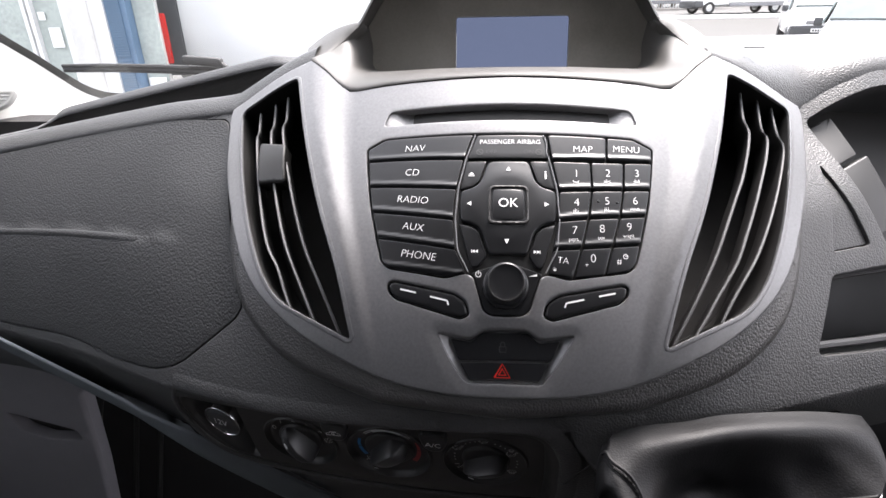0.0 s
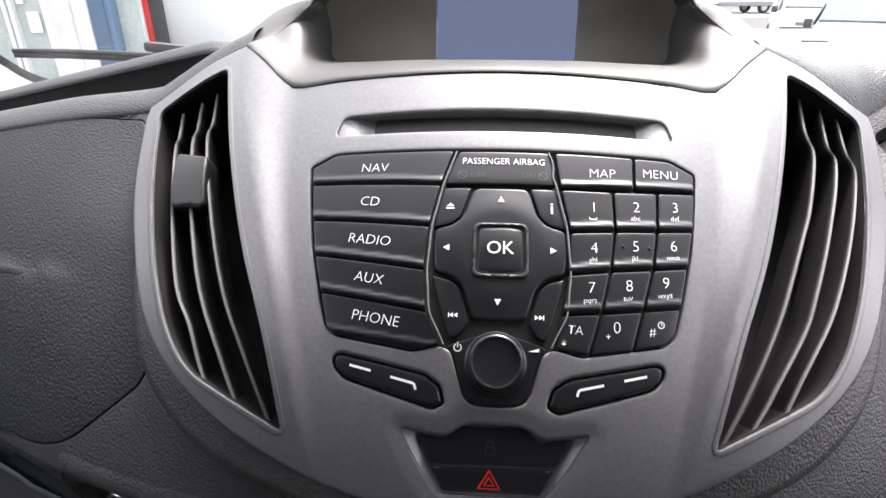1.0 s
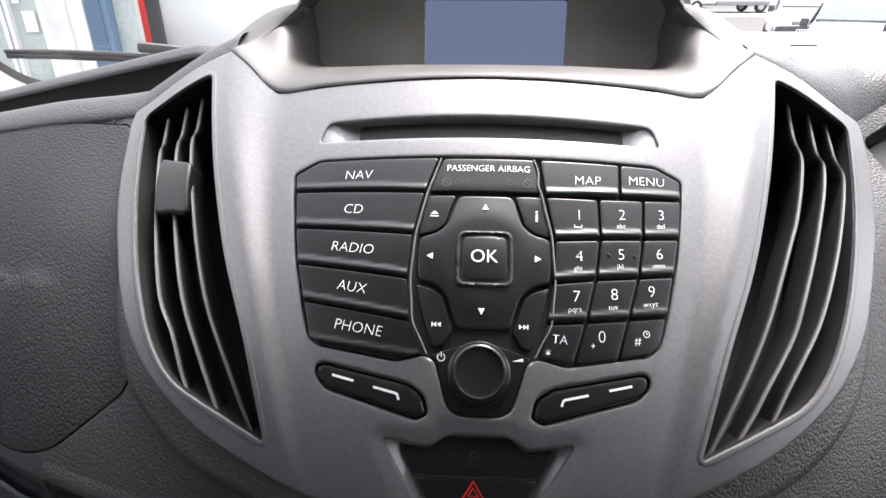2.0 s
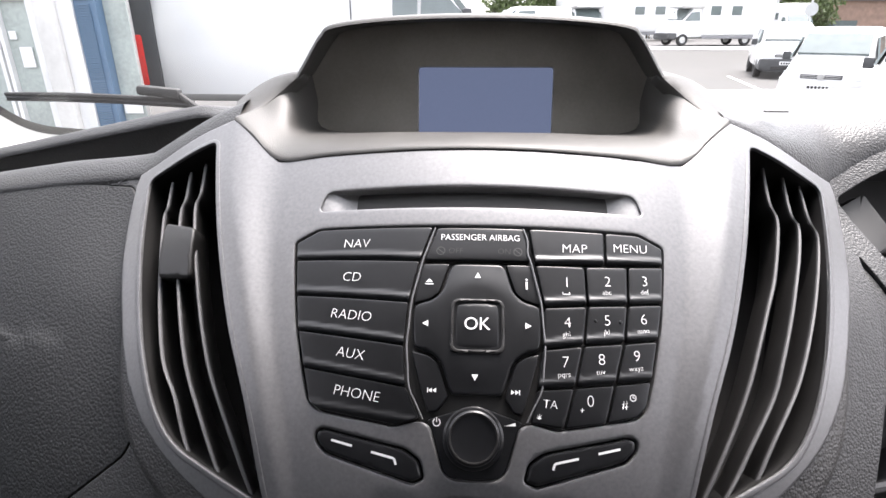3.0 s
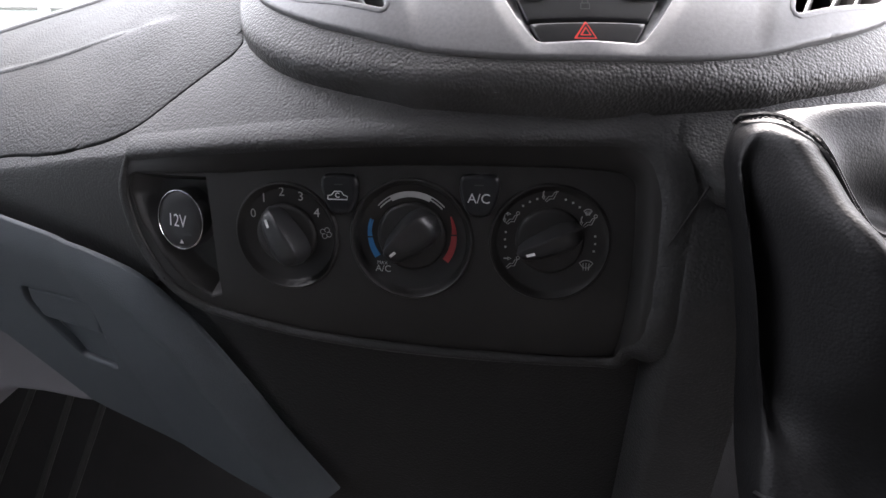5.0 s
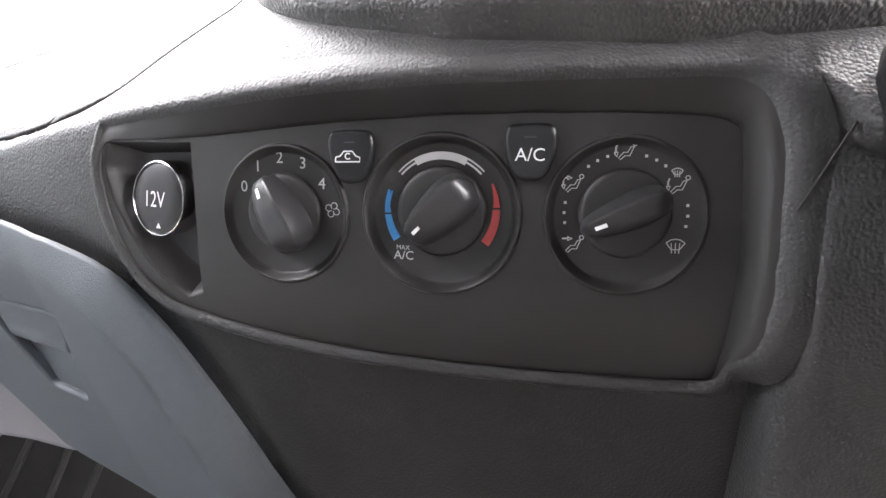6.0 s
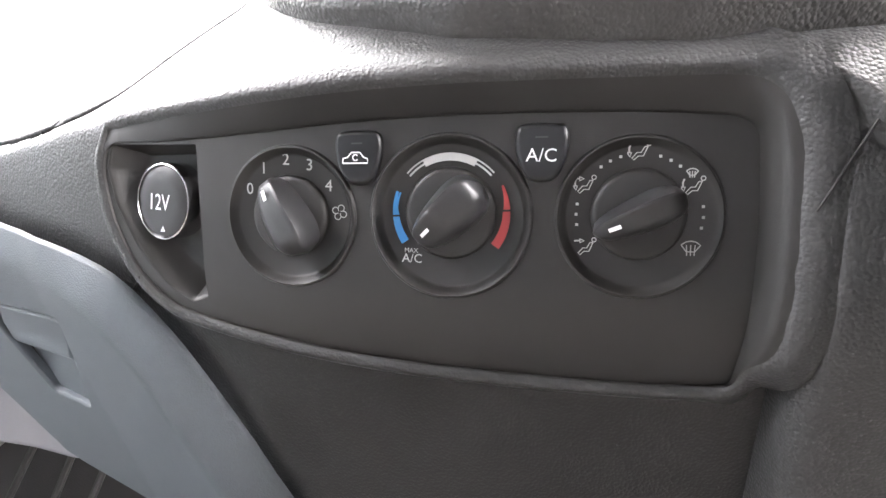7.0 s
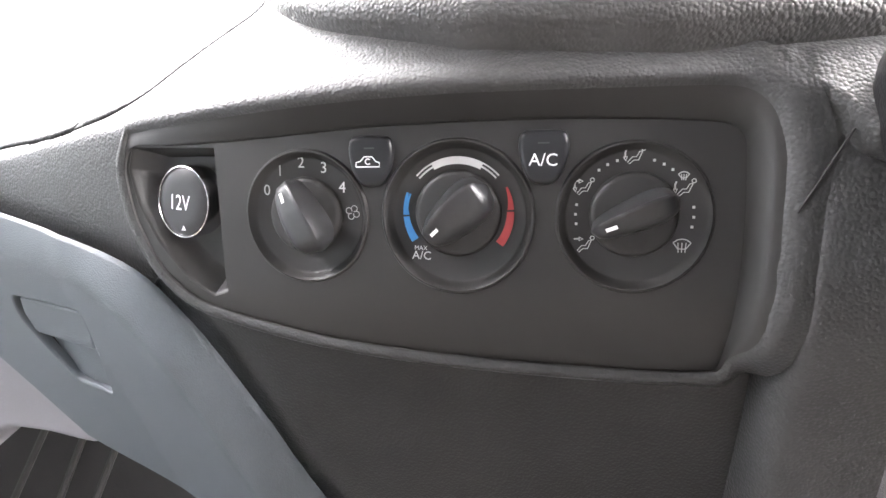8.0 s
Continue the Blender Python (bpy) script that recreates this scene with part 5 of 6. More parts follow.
def surround_row(p, q, a, b):
    """From the edge of the heater plate outwards along (a, b): up the recess and over the rim into the dash, the pedestal or the console."""
    bow = plate_bow(p, q) - 0.0012
    plain = [SC(p + a * o, q + b * o, h + bow) for o, h in ((-0.002, -0.004), (-0.001, -0.004), (0.0, -0.0006), (0.0005, 0.0007), (0.0010, 0.0011), (0.0032, 0.0019), (0.0060, 0.0004), (0.0092, -0.0065))]
    wt, side, at = ease(0.35, 0.85, b), 0.0, p
    if p > 0.085:
        # round the end beside the gear lever
        ang = math.degrees(math.atan2(q + 0.005, p - 0.085))
        wt, side = ease(50, 86, ang), ease(-84, -52, ang)
        r, ca, sa = lerp_table(LIP, ang), math.cos(radians(ang)), math.sin(radians(ang))
        at = 0.085 + r * ca
        end = []
        for o, h in ((0.0, 0.0058), (0.0008, 0.0068), (0.0060, 0.0082), (0.0160, 0.0066)):
            pe, qe = 0.085 + (r + o) * ca, -0.005 + (r + o) * sa
            end.append(SC(pe, qe, h + plate_bow(0.0, max(qe, -0.066)) + 0.06 * (pe - 0.124)))
    x = SC(at, q, 0).x
    y, z = low_crest(x)
    top = [Vector((x, y + 0.0022, z - 0.0032)), Vector((x, y - 0.0002, z - 0.0004)), SD(x, z + 0.006, 0.0007), SD(x, z + 0.015, -0.0010)]
    if side > 0:
        top = [t * wt + e * (1 - wt) for t, e in zip(top, end)]
    bulge = 0.0030 * (1 - wt)
    deep, inner = SC(p - a * 0.001, q - b * 0.001, bow - 0.004), SC(p, q, bow)
    high = [deep, inner, inner.lerp(top[0], 0.12) + CN * (0.0006 + 0.5 * bulge), inner.lerp(top[0], 0.55) + CN * (0.0004 + bulge), inner.lerp(top[0], 0.93) + CN * 0.2 * bulge] + top[1:]
    w = max(wt, side) if p > 0.085 else wt
    return spline([u * (1 - w) + v * w for u, v in zip(plain, high)], 3)


loop = dense(fillet(FRAMEO if area2(FRAMEO) > 0 else FRAMEO[::-1], 0.0), 0.004)
rows = []
for i, (p, q) in enumerate(loop):
    t0, t1 = Vector(loop[i - 4]), Vector(loop[(i + 4) % len(loop)])
    t = (t1 - t0).normalized()
    rows.append(surround_row(p, q, t.y, -t.x))
rows.append(rows[0])
part("panel_recess", loft([r[:13] for r in rows]), PLATE, dashboard, "smooth sloping recess round the heater panel")
part("panel_surround", loft([r[12:] for r in rows]), DASH, dashboard, "rounded grained rim of the heater panel")
part("panel_joint", tube([Vector(p) for p in ((-0.2187, 0.0128, 1.3730), (-0.2250, 0.0215, 1.3722), (-0.2322, 0.0303, 1.3707), (-0.2354, 0.0330, 1.3681), (-0.2396, 0.0360, 1.3648))], 0.0007, 6), CAVITY, dashboard)

# lower glovebox
lower_glovebox = thing("lower_glovebox", "blue-grey plastic lower glovebox with a recessed handle", "glovebox")
LID_EDGE = [(-0.34, 0.158), (-0.16, 0.113), (-0.060, 0.0885), (-0.0116, 0.0763), (0.0208, 0.0685), (0.0480, 0.0615), (0.0745, 0.0518), (0.0905, 0.0432), (0.1010, 0.0325), (0.1095, 0.0195), (0.1175, 0.0050), (0.1275, -0.0220), (0.1365, -0.0500), (0.1440, -0.0785), (0.1560, -0.1120), (0.1651, -0.1359)]
LID = spline(LID_EDGE, 4) + [(0.150, -0.1425), (0.113, -0.1400), (0.056, -0.1300), (0.0112, -0.1185), (-0.049, -0.1045), (-0.068, -0.0985), (-0.1033, -0.0620), (-0.1300, -0.0360), (-0.34, 0.030)]
GRIP = fillet([(-0.0420, 0.0245), (0.0330, 0.0192), (0.0095, -0.0440), (-0.0262, -0.0385), (-0.0430, -0.0066), (-0.0500, 0.0100)], [0.004, 0.004, 0.003, 0.004, 0.01, 0.01])
edge_rule = spline(LID_EDGE, 2) + spline(LID_EDGE, 2)[-2:0:-1]


def lid_relief(p, q):
    """Flat with a broad rounded shoulder along its upper and inner edge."""
    d = edge_distance([edge_rule], np.array([[p, q]]))[0]
    base = lerp_table([(-0.34, -0.012), (0.0, 0.0025), (0.0265, 0.0040), (0.0803, 0.0113), (0.1106, 0.0150), (0.1274, 0.0170), (0.17, 0.0150)], p)
    return base - max(0.006, base) * (1 - math.sin(min(1.0, d / 0.024) * math.pi / 2))


def grip_floor(p, q):
    """The hollow behind the pull: deep under it, running out at its foot."""
    return lid_relief(p, q) - 0.0042 - 0.0045 * ease(-0.044, -0.006, q)


part("lid", sheet(LID, SG, lid_relief, holes=[GRIP], step=0.006, depth=0.0016, r=0.0010, hole_r=0.002, hole_depth=0.004), GREY, lower_glovebox)
part("handle_recess", sheet(offset(dense(GRIP if area2(GRIP) > 0 else GRIP[::-1], 0.004), -0.004), SG, grip_floor, step=0.003, depth=0.003, r=0), GREY, lower_glovebox)
PULL = fillet([(-0.0395, 0.0232), (0.0315, 0.0180), (0.0215, -0.0103), (-0.0418, -0.0040), (-0.0475, 0.0095)], 0.003)
part("handle", sheet(PULL, SG, lambda p, q: lid_relief(p, q) - 0.0015 + 0.0012 * ease(0.004, -0.004, q + 0.085 * p), step=0.004, depth=0.008, r=0.0028), GREY, lower_glovebox)

# pedestal beside the heater panel
rows = []
for i in range(35):
    p = 0.0950 + 0.068 * i / 34
    h = 0.0085 + 0.06 * (p - 0.129) - 0.0100 * ease(0.129, 0.116, p)
    x = SC(p, 0.03, 0).x
    y, z = low_crest(x)
    top, tuck_in = crest(x)[1], 0.0028 * ease(0.124, 0.112, p)
    h -= 0.030 * ease(0.122, 0.111, p)
    row = [SC(p, q, h + plate_bow(0.0, max(q, -0.066)) - 0.25 * max(0.0, -q - 0.066)) for q in (-0.34, -0.25, -0.18, -0.12, -0.08, -0.05, -0.025, -0.01)]
    row += [SC(p, q, h).lerp(Vector((x, y + 0.003, z - 0.006)), w) for q, w in ((0.005, 0.1), (0.018, 0.35), (0.030, 0.7))]
    row += [Vector((x, y - 0.0003 + tuck_in, z - 0.0018)), SD(x, z + 0.0022, 0.0004 - tuck_in), SD(x, z + 0.25 * (top - z) + 0.004, 0.0008 - tuck_in), SD(x, top + 0.005, 0.0008 - tuck_in), SD(x, top + 0.014, -0.0010)]
    rows.append(spline(row, 3))
part("pedestal_side", loft(rows), DASH, dashboard)
part("pedestal_joint", tube([Vector(p) for p in ((0.0402, -0.0348, 1.4008), (0.0417, -0.0370, 1.4043), (0.0450, -0.0385, 1.4104), (0.0478, -0.0401, 1.4160), (0.0504, -0.0424, 1.4215), (0.0534, -0.0444, 1.4274))], 0.0005, 6), CAVITY, dashboard)

# ---- driver side of the dash: instrument mouth, switch strip, cubby ----
def SDS(x, z, h=0.0):
    """The front wall with its dip beside the centre panel."""
    return SD(x, z, h + sink(x, z))


mouth_wall = thing("instrument_mouth", "dark hollow of the instrument binnacle with a strip of switches", "binnacle")
part("hollow", sheet(MOUTH, SDS, lambda x, z: -0.055, step=0.02, depth=0, r=0), CAVITY, mouth_wall)
mm = dense(MOUTH if area2(MOUTH) > 0 else MOUTH[::-1], 0.02)
part("lining", loft([[SDS(a, b, h) for a, b in mm] for h in (-0.010, -0.056)], True), SMOOTH, mouth_wall)
strip = [(0.2265, 1.6065), (0.2560, 1.5345), (0.300, 1.430)]
for k, (s0, s1) in enumerate(((0.02, 0.36), (0.40, 0.96), (1.0, 1.5))):
    a = Vector(strip[0]).lerp(Vector(strip[1]), s0)
    b = Vector(strip[0]).lerp(Vector(strip[1]), s1)
    if b.y < 1.536:
        b = Vector((0.2555, 1.537))
    if a.y < 1.537:
        continue
    w = 0.018 + 0.006 * k
    n = Vector((0.92, 0.30))
    q = fillet([tuple(a + n * 0.004), tuple(b + n * 0.004), tuple(b + n * (0.004 + w)), tuple(a + n * (0.004 + w))], 0.0015)
    part("switch", sheet(q, SDS, lambda x, z: -0.010, step=0.01, depth=0.01, r=0.0012), SLAT, mouth_wall, "grey satin switch cap")
cubby = thing("cubby", "black open storage cubby with a raised lip", "storage cubby")
cc = dense(CUBBY if area2(CUBBY) > 0 else CUBBY[::-1], 0.02)
part("lining", loft([[SDS(a, b, h) for a, b in cc] for h in (-0.011, -0.09)], True), SMOOTH, cubby)
# back wall near-black, carrying the shade of the deep cubby in its colour
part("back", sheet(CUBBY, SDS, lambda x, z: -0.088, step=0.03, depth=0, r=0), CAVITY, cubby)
part("lip", tube([SD(x, lerp_table([(0.200, 1.4825), (0.257, 1.4790), (0.60, 1.476)], x), -0.012) for x in (0.203, 0.215, 0.24, 0.30, 0.45, 0.59)], 0.003, 8), SMOOTH, cubby)
part("shelf_edge", tube([SD(x, 1.519, -0.013) for x in (0.212, 0.25, 0.35, 0.59)], 0.0012, 6), SLAT, cubby)
part("inset_panel", sheet(inset(TRI, 0.0004), SDS, lambda x, z: -0.0025, step=0.008, depth=0.003, r=0.001), DASH, dashboard)

# ---- gear lever gaiter ----
gaiter = thing("gear_gaiter", "creased black leather gear lever gaiter with stitched seams", "gaiter")
GR = [[(0.062, -0.040, 1.443), (0.0575, -0.050, 1.447), (0.061, -0.050, 1.4535), (0.066, -0.046, 1.4555), (0.0824, -0.044, 1.4597), (0.1044, -0.042, 1.4618), (0.132, -0.035, 1.4625), (0.180, -0.026, 1.4595), (0.214, -0.020, 1.4535)],
      [(0.058, -0.046, 1.440), (0.0535, -0.060, 1.443), (0.057, -0.062, 1.4505), (0.0625, -0.062, 1.4530), (0.079, -0.060, 1.4570), (0.104, -0.058, 1.4600), (0.134, -0.052, 1.4610), (0.178, -0.042, 1.4575), (0.213, -0.036, 1.4520)],
      [(0.058, -0.048, 1.430), (0.0520, -0.068, 1.434), (0.056, -0.074, 1.4430), (0.0630, -0.075, 1.4490), (0.078, -0.072, 1.4470), (0.100, -0.064, 1.4380), (0.132, -0.052, 1.4320), (0.175, -0.048, 1.4360), (0.212, -0.050, 1.4420)],
      [(0.058, -0.050, 1.418), (0.0525, -0.074, 1.422), (0.0565, -0.080, 1.4290), (0.0640, -0.086, 1.4390), (0.0775, -0.084, 1.4320), (0.097, -0.070, 1.4200), (0.130, -0.056, 1.4120), (0.174, -0.054, 1.4160), (0.212, -0.060, 1.4240)],
      [(0.060, -0.052, 1.404), (0.0535, -0.079, 1.408), (0.0580, -0.084, 1.4120), (0.0690, -0.098, 1.4220), (0.0820, -0.095, 1.4160), (0.098, -0.080, 1.4050), (0.130, -0.072, 1.4010), (0.172, -0.072, 1.4000), (0.212, -0.070, 1.4040)],
      [(0.062, -0.052, 1.385), (0.0560, -0.081, 1.388), (0.0610, -0.085, 1.3890), (0.0740, -0.109, 1.4020), (0.0880, -0.107, 1.3960), (0.105, -0.097, 1.3900), (0.132, -0.090, 1.3870), (0.170, -0.092, 1.3860), (0.212, -0.084, 1.3800)],
      [(0.064, -0.052, 1.360), (0.0585, -0.081, 1.362), (0.0640, -0.084, 1.3620), (0.0790, -0.112, 1.3780), (0.0950, -0.115, 1.3720), (0.112, -0.108, 1.3660), (0.136, -0.104, 1.3640), (0.170, -0.106, 1.3600), (0.212, -0.098, 1.3540)],
      [(0.064, -0.052, 1.335), (0.0600, -0.081, 1.336), (0.0670, -0.085, 1.3350), (0.0810, -0.098, 1.3420), (0.1000, -0.108, 1.3400), (0.118, -0.108, 1.3370), (0.140, -0.108, 1.3340), (0.170, -0.110, 1.3300), (0.212, -0.104, 1.3260)],
      [(0.064, -0.056, 1.312), (0.0560, -0.088, 1.314), (0.0660, -0.096, 1.3130), (0.0820, -0.104, 1.3120), (0.1000, -0.110, 1.3090), (0.118, -0.114, 1.3060), (0.140, -0.118, 1.3020), (0.170, -0.122, 1.2960), (0.212, -0.120, 1.2880)],
      [(0.066, -0.060, 1.290), (0.0560, -0.094, 1.293), (0.0670, -0.104, 1.2920), (0.0840, -0.114, 1.2900), (0.1040, -0.120, 1.2870), (0.120, -0.124, 1.2840), (0.142, -0.128, 1.2800), (0.170, -0.130, 1.2740), (0.212, -0.128, 1.2660)]]
# hollows and folds of the slack leather
for r, c, d in ((3, 2, 0.010), (4, 2, 0.015), (5, 2, 0.016), (6, 2, 0.012), (2, 5, 0.004), (3, 5, 0.008), (3, 6, 0.009), (2, 6, 0.004), (3, 7, -0.008), (3, 8, -0.009),
                (4, 7, 0.008), (4, 8, 0.008), (5, 6, 0.010), (5, 7, 0.014), (5, 8, 0.012), (6, 7, 0.008)):
    x, y, z = GR[r][c]
    GR[r][c] = (x, y + d, z)
for r in GR:
    x, y, z = r[-1]
    r += [(x + 0.009, y + 0.010, z - 0.010), (x + 0.011, y + 0.045, z - 0.030)]
fine = [spline(r, 6) for r in GR]
cols = list(zip(*[spline(list(c), 6) for c in zip(*fine)]))
rows = []
for i, c in enumerate(cols):
    row = []
    for j, p in enumerate(c):
        v = Vector(p)
        edge_fade = min(1.0, i / 5, (len(c) - 1 - j) / 6, max(0.0, j - 4) / 8)
        fold = 0.35 - abs(noise.noise(Vector((v.x * 24 + v.z * 14, v.y * 12, v.z * 20 - v.x * 9))))
        k = fold * 0.0085 * ease(1.452, 1.440, v.z) + noise.noise(Vector((v.x * 34, v.y * 22, v.z * 38))) * 0.0022 + noise.noise(Vector((v.x * 80 + 7, v.y * 40, v.z * 60))) * 0.0009
        row.append(v + Vector((0, -0.75, 0.6)) * k * edge_fade)
    rows.append(row)
part("leather", loft(rows), LEATHER, gaiter)


def seam(base):
    """A double welt with stitches beside it along a row of the leather."""
    for off in (-0.0022, 0.0022):
        path = [p + Vector((0, 0.5 * off, off)) + Vector((0, -0.0006, 0.0006)) for p in base]
        part("seam_welt", tube(path, 0.0012, 6), LEATHER, gaiter)
    for i in range(2, len(base) - 2):
        a = base[i] + Vector((0, -0.0016, 0.0012))
        b = base[i].lerp(base[i + 1], 0.55) + Vector((0, -0.0016, 0.0012))
        part("stitch", tube([a, b], 0.0004, 5), THREAD, gaiter)


def on_leather(r, c):
    """A point of the leather by row and column of its net."""
    i, j = min(r * 6, len(rows) - 1.001), min(c * 6, len(rows[0]) - 1.001)
    a, b = int(i), int(j)
    p, q = rows[a][b].lerp(rows[a][b + 1], j - b), rows[a + 1][b].lerp(rows[a + 1][b + 1], j - b)
    return p.lerp(q, i - a)


seam([on_leather(r, c) for r, c in spline([(0.8, 1.6), (1.0, 2.2), (1.6, 2.9), (2.3, 3.6), (3.1, 4.0), (3.8, 4.35), (4.1, 4.9), (3.8, 5.5), (3.3, 6.2), (2.9, 6.9), (2.7, 7.5), (2.6, 8.0)], 5)])
seam([on_leather(8.1, c / 6) for c in range(6, 48)])
gear_lever = thing("gear_lever", "black gear knob with a chrome ring", "gear lever")
KP = Vector((0.199, -0.105, 1.471))
bm = bmesh.new()
bmesh.ops.create_uvsphere(bm, u_segments=28, v_segments=18, radius=0.0215)
bmesh.ops.scale(bm, vec=(1, 1, 1.25), verts=bm.verts)
part("knob", move(bm, Matrix.Translation(KP)), SMOOTH, gear_lever)
part("ring", tube([KP + Vector((0.0196 * math.cos(a), 0.0196 * math.sin(a), -0.0120)) for a in [2 * math.pi * i / 28 for i in range(29)]], 0.0028, 8), CHROME, gear_lever, "polished chrome ring")
part("shaft", tube([KP + Vector((0, 0, -0.02)), KP + Vector((0.004, 0.02, -0.15))], 0.009, 14), LEATHER, gear_lever)

# ---- cabin ----
floor = part("floor", box(-0.95, 0.95, -1.3, 0.62, 0.60, 0.64), CARPET)
tagged(floor, "dark carpeted van floor", "floor", kind="structure")
footwell = thing("footwell", "dark carpeted passenger footwell with pale ribs", "footwell", kind="structure")
part("bulkhead", box(-0.95, 0.95, 0.56, 0.62, 0.64, 1.52), CARPET, footwell)
for x0, x1 in ((-0.714, -0.765), (-0.653, -0.690), (-0.597, -0.640)):
    part("rib", tube([(x0 + 0.01, 0.530, 1.18), (x1, 0.50, 0.96), (x1 - 0.03, 0.44, 0.70)], 0.005, 8), SLAT, footwell, "raised satin rib on the footwell")
kick_panel = thing("kick_panel", "lilac-grey kick panel with a dark finger slot", "trim panel")
KS = fillet([(-0.735, 1.135), (-0.640, 1.095), (-0.640, 1.070), (-0.700, 1.070), (-0.730, 1.090)], 0.008)


def SK(x, z, h=0.0):
    return Vector((x, 0.30 + 0.25 * (1.15 - z) - h, z))


part("panel", sheet(fillet([(-0.90, 1.28), (-0.90, 0.70), (-0.735, 0.70), (-0.640, 1.00), (-0.590, 1.185), (-0.545, 1.222), (-0.500, 1.219), (-0.450, 1.210), (-0.430, 1.225), (-0.46, 1.30)], 0.012), SK, lambda x, z: 0.0, holes=[KS], step=0.03, depth=0.02, r=0.006, hole_r=0.003), KICK, kick_panel)
part("finger_slot", sheet(KS, SK, lambda x, z: -0.02, step=0.03, depth=0, r=0), CAVITY, kick_panel)

# roof, doors, rear wall
roof_lining = part("ceiling", box(-0.95, 0.95, -1.3, -0.18, 2.20, 2.24), TRIM)
tagged(roof_lining, "pale grey headlining", "ceiling", kind="structure")
rear = part("wall_rear", box(-0.95, 0.95, -1.34, -1.30, 0.60, 2.24), FABRIC)
tagged(rear, "dark grey bulkhead behind the seats", "wall", kind="structure")
for s, nm in ((-1, "wall_passenger"), (1, "wall_driver")):
    door = thing(nm, "van door with an open window aperture, sill set to shape the light", "door", kind="structure")
    x0, x1 = sorted((s * 0.93, s * 0.97))
    # unseen panels: passenger sill raised to block light, driver sill lowered to admit it
    part("lower_panel", box(x0, x1, -1.3, 0.62, 0.60, 1.25 if s > 0 else 1.75), GREY, door)
    part("rear_post", box(x0, x1, -1.3, -0.75, 1.25 if s > 0 else 1.75, 2.24), DARKTRIM, door)
    part("top_rail", box(x0, x1, -0.75, 0.20, 2.12, 2.24), TRIM, door)
    P = [Vector((s * 0.95, 0.60, 1.42)), Vector((s * 0.94, 0.46, 1.66)), Vector((s * 0.92, 0.28, 1.92)), Vector((s * 0.90, 0.06, 2.20))]
    part("front_post", tube(spline(P, 4), 0.035, 10), TRIM, door)

# windscreen with its black border, pillar trims
windscreen = thing("windscreen", "curved windscreen with a black border", "windscreen", kind="structure")


def SW(x, t, h=0.0):
    """The windscreen: t from its foot to its head."""
    return Vector((x * (1 - 0.06 * t), 0.98 - 0.30 * x * x - 1.16 * t - 0.06 * t * (1 - t) + h * 0.55, 1.44 + 0.76 * t + h * 0.8))


pane = part("pane", loft([[SW(-0.92 + 1.84 * i / 30, j / 16) for i in range(31)] for j in range(17)]), WINDSCREEN, windscreen)
pane.visible_shadow = False
EDGE = [(-0.640, 0.740, 1.533), (-0.705, 0.735, 1.538), (-0.745, 0.728, 1.544), (-0.773, 0.715, 1.560), (-0.800, 0.700, 1.588), (-0.822, 0.680, 1.617), (-0.843, 0.645, 1.652), (-0.868, 0.50, 1.76), (-0.872, 0.38, 1.88), (-0.865, 0.20, 2.04), (-0.855, 0.02, 2.20)]
for s in (-1, 1):
    e = [Vector((-s * x, y, z)) for x, y, z in spline(EDGE, 4)]
    w = [p + Vector((s * 0.010, 0.004, -0.014)) for p in e]
    part("border", loft([e, [p + Vector((s * 0.005, 0.002, -0.005)) for p in e], w]), FRIT, windscreen)
    trim = thing("pillar_trim", "pale grey pillar trim with a round speaker grille", "pillar trim", "pillar trims")
    outer = [Vector((s * 0.70, 0.60, 1.40)), Vector((s * 0.80, 0.56, 1.40)), Vector((s * 0.88, 0.50, 1.40)), Vector((s * 0.93, 0.44, 1.44)), Vector((s * 0.945, 0.38, 1.52)), Vector((s * 0.95, 0.34, 1.60)), Vector((s * 0.95, 0.28, 1.72)), Vector((s * 0.945, 0.18, 1.86)), Vector((s * 0.93, 0.04, 2.04)), Vector((s * 0.92, -0.10, 2.20))]
    o2 = [Vector(p) for p in spline(outer, 4)]
    rws = []
    for t in (0, 0.1, 0.3, 0.5, 0.7, 0.9, 1.0):
        rws.append([a.lerp(b, t) + Vector((-s * 0.02, -0.03, 0.02)) * math.sin(math.pi * t) * 0.6 for a, b in zip(w, o2)])
    part("cover", loft(rws), TRIM, trim)
    c = Vector((s * 0.838, 0.575, 1.578))
    nrm = Vector((-s * 0.45, -0.85, 0.35)).normalized()
    ux = nrm.cross(Vector((0, 0, 1))).normalized()
    uz = ux.cross(nrm)

    def ST(a, b, h=0.0, c=c, ux=ux, uz=uz, nrm=nrm):
        return c + ux * a + uz * b + nrm * h
    grille = part("speaker_grille", turned([(0.043, -0.010), (0.043, 0.004), (0.041, 0.006), (0.039, 0.005), (0.02, 0.008), (0.002, 0.009)], ST, 0, 0, 40), TRIM, trim, "round pale speaker grille")
    for k in range(-6, 7):
        b = k * 0.0055
        L = math.sqrt(max(0.0, 0.037 ** 2 - b * b))
        part("grille_rib", tube([ST(-L, b, 0.0065), ST(0, b, 0.0095), ST(L, b, 0.0065)], 0.0008, 5), TRIM, grille)

